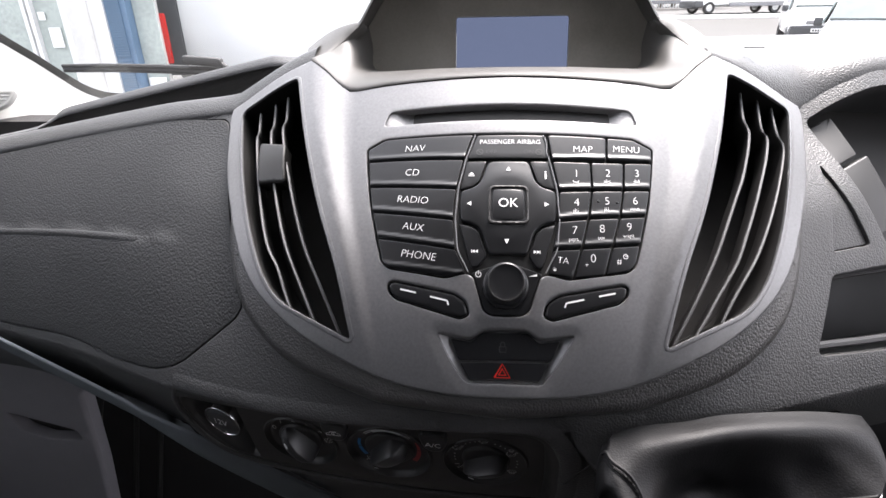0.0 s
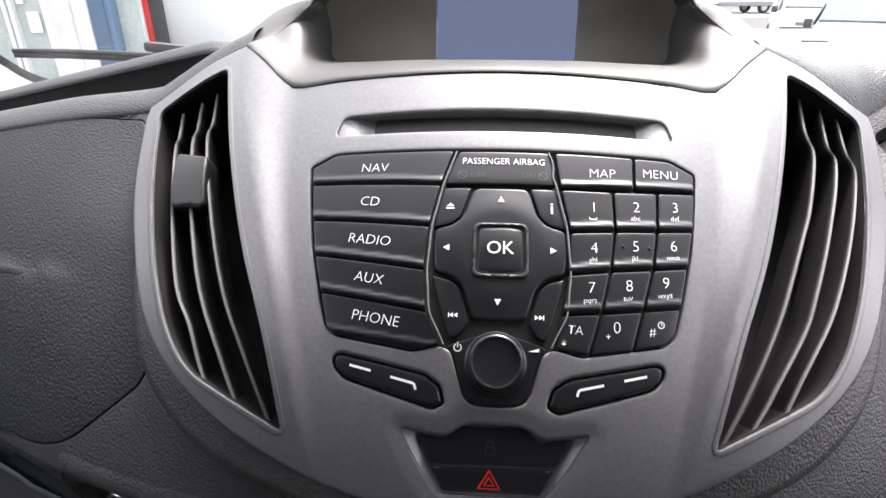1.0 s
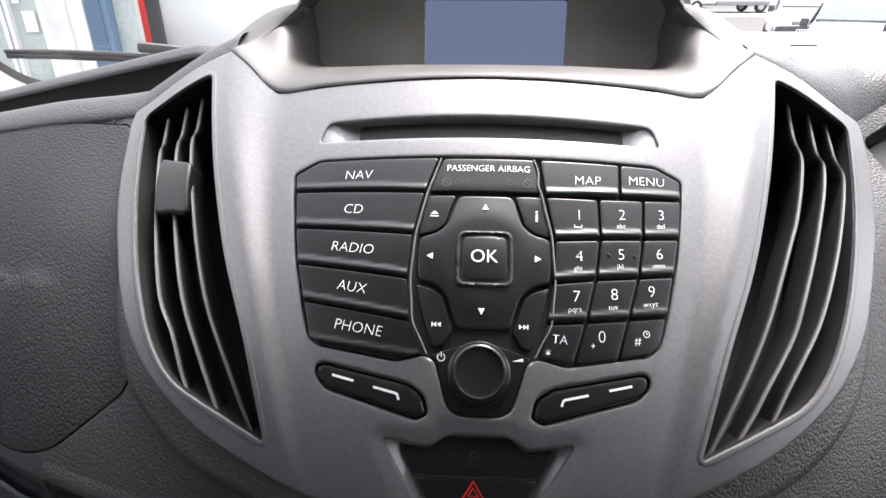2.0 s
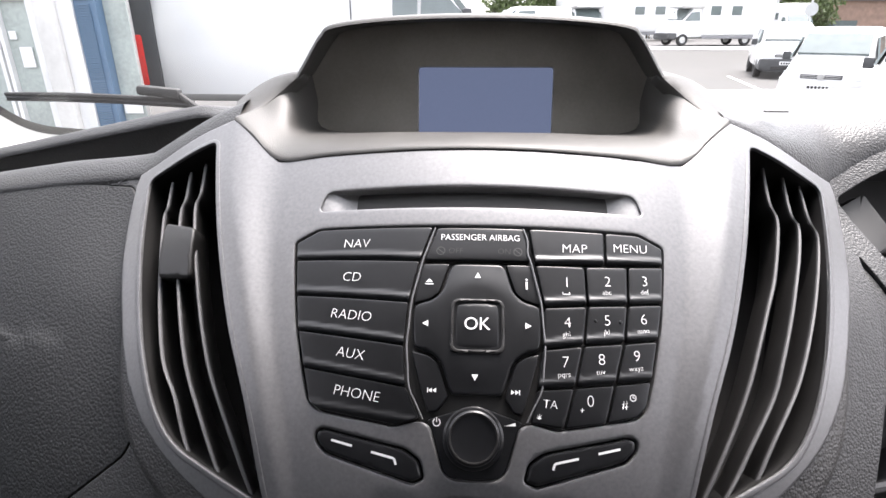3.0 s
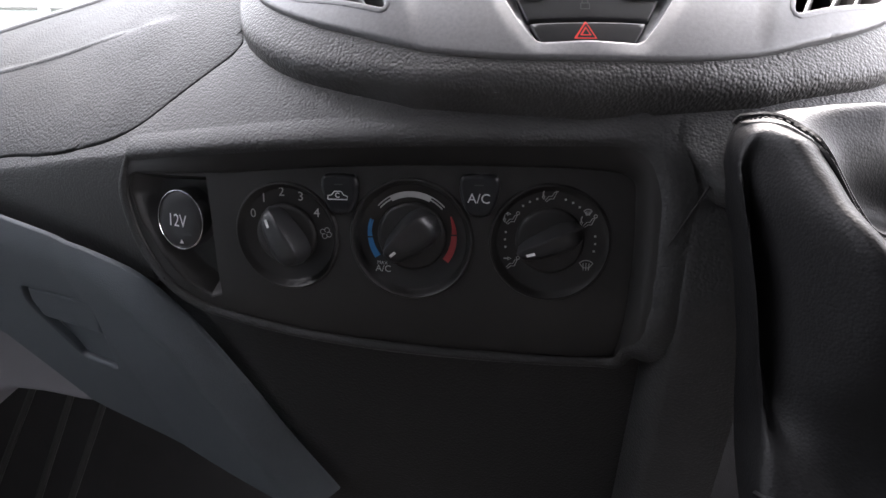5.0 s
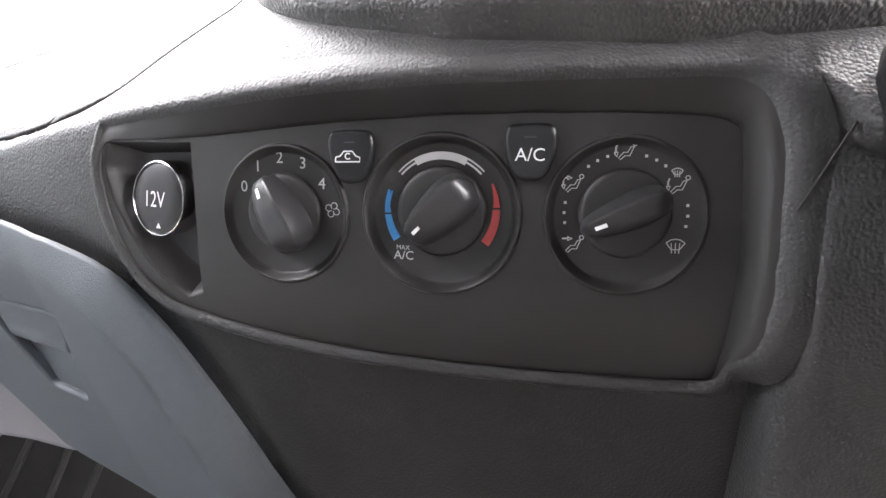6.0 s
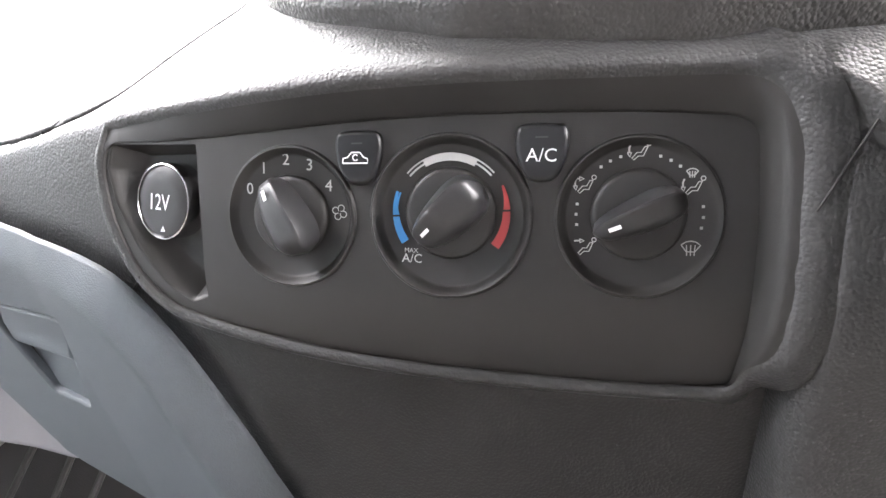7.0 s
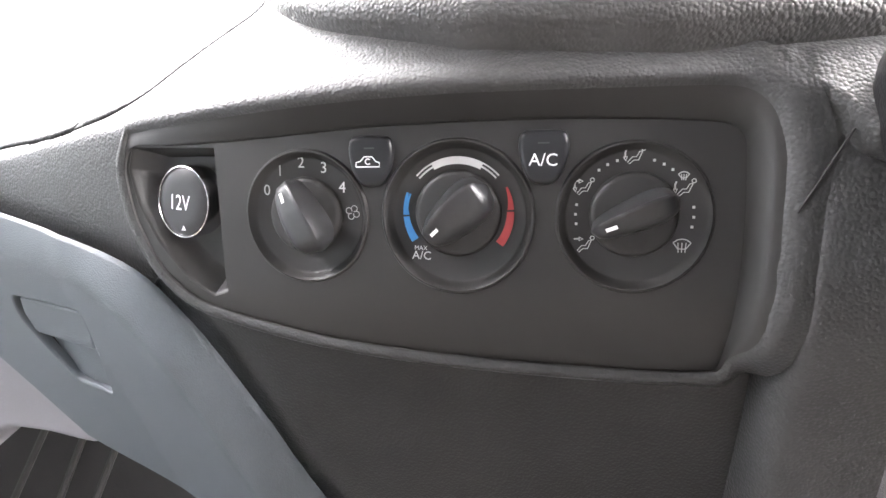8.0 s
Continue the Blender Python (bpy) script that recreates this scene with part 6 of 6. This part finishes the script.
# wiper outside the glass
wiper = thing("windscreen_wiper", "black wiper blade lying at the foot of the windscreen", "wiper")
part("blade", tube([(-1.025, 1.0, 1.5655), (-0.91, 1.0, 1.5645), (-0.78, 1.0, 1.5605), (-0.66, 1.0, 1.5545), (-0.605, 1.0, 1.5500)], [0.004, 0.0055, 0.006, 0.006, 0.005], 8), RUBBER, wiper)
part("rubber_strip", tube([(-1.025, 1.002, 1.5535), (-0.91, 1.002, 1.5525), (-0.78, 1.002, 1.5485), (-0.66, 1.002, 1.5425), (-0.61, 1.002, 1.5390)], 0.0035, 6), RUBBER, wiper)
part("carrier", tube([(-1.025, 1.001, 1.5595), (-0.91, 1.001, 1.5585), (-0.78, 1.001, 1.5545), (-0.66, 1.001, 1.5485), (-0.61, 1.001, 1.5445)], 0.0030, 6), DARKTRIM, wiper, "grey carrier strip of the blade")
part("arm_mount", move(box(-0.046, 0.046, -0.012, 0.012, -0.009, 0.011, 0.006), pose(-0.672, 0.99, 1.5720, 0, 5, 0)), RUBBER, wiper)
part("arm", tube([(-0.632, 0.99, 1.568), (-0.600, 0.985, 1.546), (-0.52, 0.98, 1.49)], 0.007, 8), RUBBER, wiper)

# ---- outside ----
GZ = 0.25


def ground_z(y):
    """The car park rises gently towards the far row."""
    return GZ + 0.60 * ease(21, 31, y)


GROWS = [-150, -40, 0, 10, 20] + list(range(21, 33)) + [40, 60, 120, 300, 700]
ground = part("ground", loft([[(x, y, ground_z(y)) for x in (-400, -60, -10, 0, 10, 30, 60, 400)] for y in GROWS]), ASPHALT)
tagged(ground, "pale worn asphalt car park", "ground", kind="structure")


def hull(stations, n=7):
    """A vehicle body: stations of (length, bottom, top, half width low, half width high)."""
    rows = []
    for s, z0, z1, w0, w1 in stations:
        h = z1 - z0
        half = [(0, z0), (w0 * 0.85, z0), (w0, z0 + min(0.12, h * 0.2)), (w0 * 1.01, z0 + h * 0.45), (w0, z0 + h * 0.55), (w1 + (w0 - w1) * 0.3, z0 + h * 0.80), (w1, z1 - min(0.10, h * 0.08)), (w1 * 0.86, z1 - 0.01), (0, z1)]
        full = half + [(-y, z) for y, z in half[-2:0:-1]]
        rows.append([(s, y, z) for y, z in full])
    return loft(rows, True, True)


def wheel(parent, x, y, r=0.31):
    s = 1 if y > 0 else -1
    prof = [(0.55, 0.0), (0.6, 0.02), (0.9, 0.025), (0.98, 0.0), (1.0, -0.05), (1.0, -0.15), (0.95, -0.19)]
    rows = [[(x + r * a * math.cos(2 * math.pi * k / 28), y + s * b, r + r * a * math.sin(2 * math.pi * k / 28)) for k in range(28)] for a, b in prof]
    w = part("wheel", loft(rows, True), TYRE, parent)
    prof = [(0.62, 0.005), (0.58, -0.02), (0.45, -0.03), (0.25, -0.005), (0.10, 0.0)]
    bm = loft([[(x + r * a * math.cos(2 * math.pi * k / 28), y + s * b, r + r * a * math.sin(2 * math.pi * k / 28)) for k in range(28)] for a, b in prof], True)
    bm.verts.ensure_lookup_table()
    bm.faces.new([bm.verts[4 * 28 + i] for i in range(28)])
    part("rim", bm, RIM, w)


def plate_on(parent, pts, mat, name, d, label=""):
    """A thin shaped plate from corner points, thickened along d."""
    P = [Vector(p) for p in pts]
    D = Vector(d)
    bm = bmesh.new()
    a = [bm.verts.new(p + D) for p in P]
    b = [bm.verts.new(p - D) for p in P]
    bm.faces.new(a)
    bm.faces.new(b[::-1])
    for i in range(len(P)):
        j = (i + 1) % len(P)
        bm.faces.new((a[i], b[i], b[j], a[j]))
    bmesh.ops.recalc_face_normals(bm, faces=bm.faces)
    return part(name, bm, mat, parent, label, smooth=False)


def small_van(at, label, dark_bumper, L=4.25, W=0.90, H=1.80):
    v = thing("delivery_van", label, "van", "parked small vans", at=at)
    f = L / 2
    part("body", hull([(-f, 0.45, H - 0.25, W * 0.92, W * 0.80), (-f + 0.08, 0.30, H - 0.03, W * 0.97, W * 0.84), (-0.3, 0.28, H, W, W * 0.86), (0.45, 0.28, H - 0.02, W, W * 0.84), (0.75, 0.28, H - 0.18, W, W * 0.80),
                       (1.30, 0.28, 1.18, W, W * 0.82), (1.42, 0.28, 1.10, W, W * 0.84), (f - 0.22, 0.28, 0.98, W * 0.97, W * 0.80), (f - 0.06, 0.30, 0.86, W * 0.88, W * 0.72), (f, 0.36, 0.72, W * 0.78, W * 0.62)]), PAINT, v)
    plate_on(v, [(0.80, -W * 0.74, H - 0.19), (0.80, W * 0.74, H - 0.19), (1.29, W * 0.80, 1.21), (1.29, -W * 0.80, 1.21)], DARKGLASS, "windscreen", (0.03, 0, 0.03))
    for s in (-1, 1):
        plate_on(v, [(0.66, s * W * 0.86, H - 0.24), (-0.15, s * W * 0.88, H - 0.20), (-0.15, s * W * 1.0, 1.12), (1.05, s * W * 0.99, 1.12)], DARKGLASS, "side_window", (0, s * 0.02, 0))
        plate_on(v, [(f - 0.10, s * W * 0.86, 0.84), (f - 0.02, s * W * 0.52, 0.80), (f + 0.005, s * W * 0.52, 0.68), (f - 0.06, s * W * 0.84, 0.68)], LAMP, "headlight", (0.02, s * 0.01, 0.01))
        part("mirror", move(box(-0.06, 0.06, -0.09, 0.09, -0.1, 0.1, 0.03), Matrix.Translation((0.95, s * (W + 0.10), 1.15))), DARKTRIM, v)
    part("grille", box(f - 0.03, f + 0.02, -W * 0.46, W * 0.46, 0.69, 0.79, 0.015), DARKTRIM, v)
    for k in range(2):
        part("grille_bar", box(f + 0.018, f + 0.03, -W * 0.44, W * 0.44, 0.715 + 0.035 * k, 0.727 + 0.035 * k, 0.003), RIM, v)
    bm = bmesh.new()
    bmesh.ops.create_cone(bm, cap_ends=True, segments=20, radius1=0.075, radius2=0.07, depth=0.03)
    part("badge", move(bm, pose(f + 0.035, 0, 0.745, 0, 90, 0)), RIM, v)
    bump = [(f - 0.55, 0.30, 0.60, W * 1.0, W * 1.0), (f - 0.30, 0.24, 0.66, W * 0.99, W * 0.99), (f - 0.05, 0.22, 0.66, W * 0.92, W * 0.90), (f + 0.06, 0.24, 0.64, W * 0.74, W * 0.70), (f + 0.08, 0.30, 0.58, W * 0.6, W * 0.58)]
    part("bumper", hull(bump), DARKTRIM if dark_bumper else PAINT, v)
    part("air_intake", box(f + 0.06, f + 0.09, -W * 0.55, W * 0.55, 0.30, 0.40, 0.01), DARKTRIM if not dark_bumper else TYRE, v)
    part("number_plate", box(f + 0.075, f + 0.09, -0.26, 0.26, 0.45, 0.56, 0.004), FRAMEW, v)
    for k in range(6):
        part("plate_bar", box(f + 0.089, f + 0.094, -0.22 + 0.075 * k, -0.17 + 0.075 * k, 0.475, 0.535), TYRE, v)
    for x in (-f + 0.75, f - 0.82):
        for s in (-1, 1):
            wheel(v, x, s * (W - 0.02))
    return v


small_van(pose(10.05, 19.5, GZ, 0, 0, 250) @ Matrix.Scale(0.9, 4), "white small van with dark grey bumper on asphalt", True)
small_van(pose(7.59, 12.34, GZ, 0, 0, 232) @ Matrix.Scale(0.80, 4), "white small van with body-coloured bumper on asphalt", False, 4.4, 0.92, 1.84)
small_van(pose(7.25, 9.1, GZ, 0, 0, 226) @ Matrix.Scale(0.82, 4), "white small van parked at the end of the row", False, 4.4, 0.92, 1.84)

# the long white van beside the building
long_van = thing("panel_van", "long white panel van parked side on, red tail lights", "van", at=pose(-2.08, 9.5, GZ, 0, 0, 0))
part("body", hull([(-2.95, 0.45, 2.35, 0.93, 0.84), (-2.88, 0.38, 2.50, 0.98, 0.88), (0.9, 0.36, 2.52, 1.0, 0.90), (1.25, 0.36, 2.45, 1.0, 0.88), (1.75, 0.36, 1.95, 1.0, 0.86), (2.15, 0.36, 1.42, 1.0, 0.86), (2.75, 0.36, 1.20, 0.96, 0.80), (2.95, 0.42, 0.95, 0.84, 0.66)]), PAINT, long_van)
for s in (-1, 1):
    plate_on(long_van, [(1.35, s * 0.93, 2.16), (1.72, s * 0.95, 1.86), (2.10, s * 1.0, 1.48), (1.32, s * 1.005, 1.48)], DARKGLASS, "side_window", (0, s * 0.02, 0))
    plate_on(long_van, [(1.28, s * 0.93, 2.16), (0.92, s * 0.94, 2.16), (0.92, s * 1.005, 1.48), (1.28, s * 1.005, 1.48)], DARKGLASS, "side_window", (0, s * 0.02, 0))
    part("tail_light", box(-3.0, -2.86, s * 0.985 - 0.05, s * 0.985 + 0.05, 0.62, 1.36, 0.03), LAMPRED, long_van)
    part("corner_trim", box(-2.985, -2.66, s * 0.99 - 0.035, s * 0.99 + 0.035, 0.45, 2.05, 0.03), DARKTRIM, long_van)
    for x in (-0.75, 1.95):
        wheel(long_van, x, s * 0.98, 0.34)
    part("door_seam", box(0.30, 0.312, s * 1.0 - 0.012, s * 1.0 + 0.012, 0.5, 2.1), DARKTRIM, long_van)
    part("mirror", move(box(-0.07, 0.07, -0.1, 0.1, -0.16, 0.16, 0.04), Matrix.Translation((2.0, s * 1.15, 1.55))), DARKTRIM, long_van)
plate_on(long_van, [(1.30, -0.80, 2.42), (1.30, 0.80, 2.42), (2.16, 0.84, 1.47), (2.16, -0.84, 1.47)], DARKGLASS, "windscreen", (0.03, 0, 0.03))

# showroom
showroom = thing("showroom", "pale showroom with tall windows and blue louvred panels", "building")
Y = 7.6
part("back_wall", box(-26, -5.04, Y + 0.5, Y + 0.9, 0, 5.6), RENDERED, showroom)
part("roof", box(-26.4, -4.80, Y - 0.3, Y + 0.4, 5.6, 5.9, 0.05), ROOFM, showroom)
for x0, x1, m in ((-5.82, -5.55, RENDERED), (-5.97, -5.82, FRAMEW), (-5.55, -5.325, FRAMEW), (-9.2, -8.7, RENDERED), (-12.3, -11.8, RENDERED)):
    part("pillar", box(x0, x1, Y + (0.0 if m is FRAMEW else -0.08), Y + 0.5, 0, 5.6, 0.015), m, showroom)
for x0 in (-5.325, -9.65):
    lv = part("louvre_panel", box(x0, x0 + 0.30, Y + 0.05, Y + 0.45, 0, 5.6), BLUEPANEL, showroom, "blue ribbed cladding panel")
    for k in range(130):
        z = 0.03 + k * 0.033
        if abs(z % 1.0) > 0.04:
            part("slat", box(x0 + 0.012, x0 + 0.225, Y + 0.02, Y + 0.055, z, z + 0.021), BLUEPANEL, lv)
for x0, x1 in ((-5.02, -4.70), (-6.53, -5.97), (-7.5, -6.57), (-8.7, -7.55), (-11.8, -9.65)):
    w = part("window", box(x0, x1, Y + 0.20, Y + 0.22, 0.08, 4.6), SHOPGLASS, showroom, "tall shop window with reflections")
    if x1 < -5.2:
        part("frame", box(x0, x0 + 0.05, Y + 0.12, Y + 0.24, 0.0, 4.7), FRAMEW, w)
        part("frame", box(x1 - 0.05, x1, Y + 0.12, Y + 0.24, 0.0, 4.7), FRAMEW, w)
        for z in (0.03, 2.05, 4.6):
            part("frame", box(x0 + 0.05, x1 - 0.05, Y + 0.12, Y + 0.24, z, z + 0.07), FRAMEW, w)
        part("poster", box(x0 + 0.20, x0 + 0.38, Y + 0.17, Y + 0.185, 1.18, 1.45), WHITE, w, "white notice in the window")
        part("poster", box(x0 + 0.10, x0 + 0.20, Y + 0.17, Y + 0.185, 1.55, 1.66), WHITE, w, "white notice in the window")
    else:
        part("poster", box(x0 + 0.03, x1 - 0.03, Y + 0.17, Y + 0.185, 0.55, 0.75), WHITE, w, "white notice in the window")

# motorhomes


def motorhome(at, label, L=6.2, overcab=True):
    v = thing("motorhome", label, "motorhome", "parked motorhomes", at=at)
    f = L / 2
    part("living_body", box(-f, f - 1.9, -1.1, 1.1, 0.55, 2.85, 0.12, 3), PAINT, v)
    if overcab:
        part("overcab", hull([(f - 2.2, 2.0, 2.95, 1.08, 1.0), (f - 1.5, 2.02, 3.0, 1.08, 1.0), (f - 0.9, 2.05, 2.85, 1.02, 0.94), (f - 0.62, 2.12, 2.55, 0.92, 0.85)]), PAINT, v)
    part("cab", hull([(f - 2.0, 0.40, 2.1, 0.98, 0.86), (f - 1.4, 0.38, 2.08, 0.99, 0.84), (f - 0.75, 0.38, 1.40, 0.98, 0.84), (f - 0.25, 0.40, 1.12, 0.92, 0.74), (f, 0.46, 0.90, 0.82, 0.62)]), PAINT, v)
    part("bumper", hull([(f - 0.45, 0.32, 0.72, 0.99, 0.96), (f - 0.05, 0.30, 0.74, 0.93, 0.90), (f + 0.08, 0.34, 0.68, 0.76, 0.72)]), DARKTRIM, v)
    part("skirt", box(-f + 0.1, f - 2.0, -1.07, 1.07, 0.38, 0.56, 0.02), ROOFM, v)
    for s in (-1, 1):
        plate_on(v, [(f - 1.70, s * 0.92, 1.85), (f - 1.25, s * 0.93, 1.80), (f - 0.85, s * 0.99, 1.36), (f - 1.75, s * 0.99, 1.36)], DARKGLASS, "cab_window", (0, s * 0.03, 0))
        for x in (f - 2.9, f - 4.2):
            plate_on(v, [(x, s * 1.1, 2.15), (x + 0.62, s * 1.1, 2.15), (x + 0.62, s * 1.1, 1.65), (x, s * 1.1, 1.65)], DARKGLASS, "side_window", (0, s * 0.015, 0))
        for x in (-f + 1.5, f - 0.85):
            wheel(v, x, s * 0.98, 0.33)
    plate_on(v, [(f - 1.32, -0.78, 2.0), (f - 1.32, 0.78, 2.0), (f - 0.72, 0.82, 1.43), (f - 0.72, -0.82, 1.43)], DARKGLASS, "windscreen", (0.03, 0, 0.03))
    return v


motorhome(pose(12.2, 31.0, ground_z(31), 0, 0, 190) @ Matrix.Scale(0.85, 4), "white motorhome with an overcab bunk, parked on verge", 6.3)
motorhome(pose(12.0, 42, 0.85, 0, 0, 350), "cream motorhome with a low roof, parked behind", 6.6, False)
motorhome(pose(7.6, 43, 0.85, 0, 0, 275), "white motorhome seen from its front", 6.0, True)
motorhome(pose(20.6, 40, 0.85, 0, 0, 262) @ Matrix.Scale(0.8, 4), "white motorhome beside a lamp post", 5.8, False)
small_van(pose(2.6, 30, ground_z(30), 0, 0, 200), "white small van parked far off by the fence", False, 4.4, 0.92, 1.84)

verge = part("verge", box(2, 60, 28.0, 29.0, 0.55, ground_z(29) + 0.06, 0.03), LINE)
tagged(verge, "pale concrete kerb along the parking row", "kerb", kind="structure")
for x, y, turn in ((7.64, 16.41, -193), (10.8, 12.5, -40)):
    ln = part("bay_line", box(-0.05, 0.05, -2.4, 2.4, 0.0, 0.006), LINE)
    ln.matrix_world = pose(x, y, GZ + 0.001, 0, 0, turn)
    tagged(ln, "white painted bay line on asphalt", "road marking", kind="structure")

# brick building, fence, posts and trees behind
brick_hall = thing("brick_hall", "low brown brick building behind the car park", "building")
part("wall", box(30.3, 82, 58, 72, 0, 4.0), BRICK, brick_hall)
part("roof", box(29.8, 82.5, 57.5, 72.5, 4.0, 4.35, 0.05), ROOFM, brick_hall)
for k in range(6):
    part("window", box(33 + 7 * k, 36 + 7 * k, 57.9, 58.05, 1.0, 2.3), DARKGLASS, brick_hall)
fence = thing("fence", "grey steel palisade fence before the trees", "fence")
for k in range(140):
    part("pale", box(-6 + 0.22 * k, -5.93 + 0.22 * k, 49.0, 49.04, 0.85, 2.85), POLE, fence)
for z in (1.35, 2.45):
    part("rail", box(-6, 25, 49.05, 49.1, z, z + 0.06), POLE, fence)
for x, y, hgt in ((19.4, 40, 7.0), (16.9, 47, 8.0), (21.6, 44, 7.5)):
    post = thing("lamp_post", "slim galvanised lamp post", "lamp post", "lamp posts", at=pose(x, y, 0.85))
    part("pole", tube([(0, 0, 0), (0, 0, hgt * 0.5), (0, 0, hgt)], [0.09, 0.07, 0.05], 10), POLE, post)
    part("lantern", box(-0.5, 0.1, -0.12, 0.12, hgt, hgt + 0.12, 0.03), POLE, post)
sign = thing("road_sign", "grey back of a round road sign on a post", "road sign", at=pose(13.4, 24.5, ground_z(24.5)))
part("post", tube([(0, 0, 0), (0, 0, 2.4)], 0.038, 10), POLE, sign)
bm = bmesh.new()
bmesh.ops.create_cone(bm, cap_ends=True, segments=32, radius1=0.25, radius2=0.25, depth=0.03)
part("disc", move(bm, pose(0, -0.05, 1.95, 90, 0, 0)), POLE, sign)


def tree(x, y, h, r, seed):
    rnd = random.Random(seed)
    t = thing("tree", "broad green leafy tree behind the fence", "tree", "trees behind the fence", at=pose(x, y, 0.85))
    part("trunk", tube([(0, 0, 0), (0.1, 0, h * 0.25), (0.0, 0.1, h * 0.55), (0.1, 0, h * 0.8)], [0.22, 0.18, 0.12, 0.04], 8), BARK, t)
    for k in range(6):
        a = rnd.uniform(0, 6.28)
        z0 = h * rnd.uniform(0.2, 0.6)
        part("limb", tube([(0, 0, z0), (r * 0.4 * math.cos(a), r * 0.4 * math.sin(a), z0 + h * 0.12), (r * 0.8 * math.cos(a), r * 0.8 * math.sin(a), z0 + h * 0.2)], [0.08, 0.05, 0.02], 6), BARK, t)
    V, Fc = [], []
    for k in range(2600):
        a, u = rnd.uniform(0, 6.28), rnd.uniform(-1, 1)
        rad = r * (rnd.random() ** 0.4) * (0.75 + 0.35 * math.sin(3 * a + seed) * math.cos(2 * u * 3))
        c = Vector((rad * math.cos(a) * math.sqrt(1 - u * u), rad * math.sin(a) * math.sqrt(1 - u * u), h * 0.55 + h * 0.46 * u * (0.8 + 0.2 * math.sin(5 * a))))
        s = rnd.uniform(0.12, 0.26)
        e = Euler((rnd.uniform(0, 6), rnd.uniform(0, 6), rnd.uniform(0, 6))).to_matrix()
        b = len(V)
        V += [c + e @ Vector(q) * s for q in ((-1, 0, 0), (0, -0.45, 0.1), (1, 0, 0), (0, 0.45, 0.1))]
        Fc.append((b, b + 1, b + 2, b + 3))
    me = bpy.data.meshes.new("crown")
    me.from_pydata(V, [], Fc)
    me.materials.append(LEAF)
    crown = new("crown", me)
    crown.parent = t
    crown["kind"] = "stuff"


for k in range(11):
    tree(3 + 2.6 * k + 0.6 * math.sin(k * 2.1), 53 + 1.8 * math.sin(k * 1.3), 5.2 + 1.2 * math.sin(k * 1.7), 2.4, k + 3)
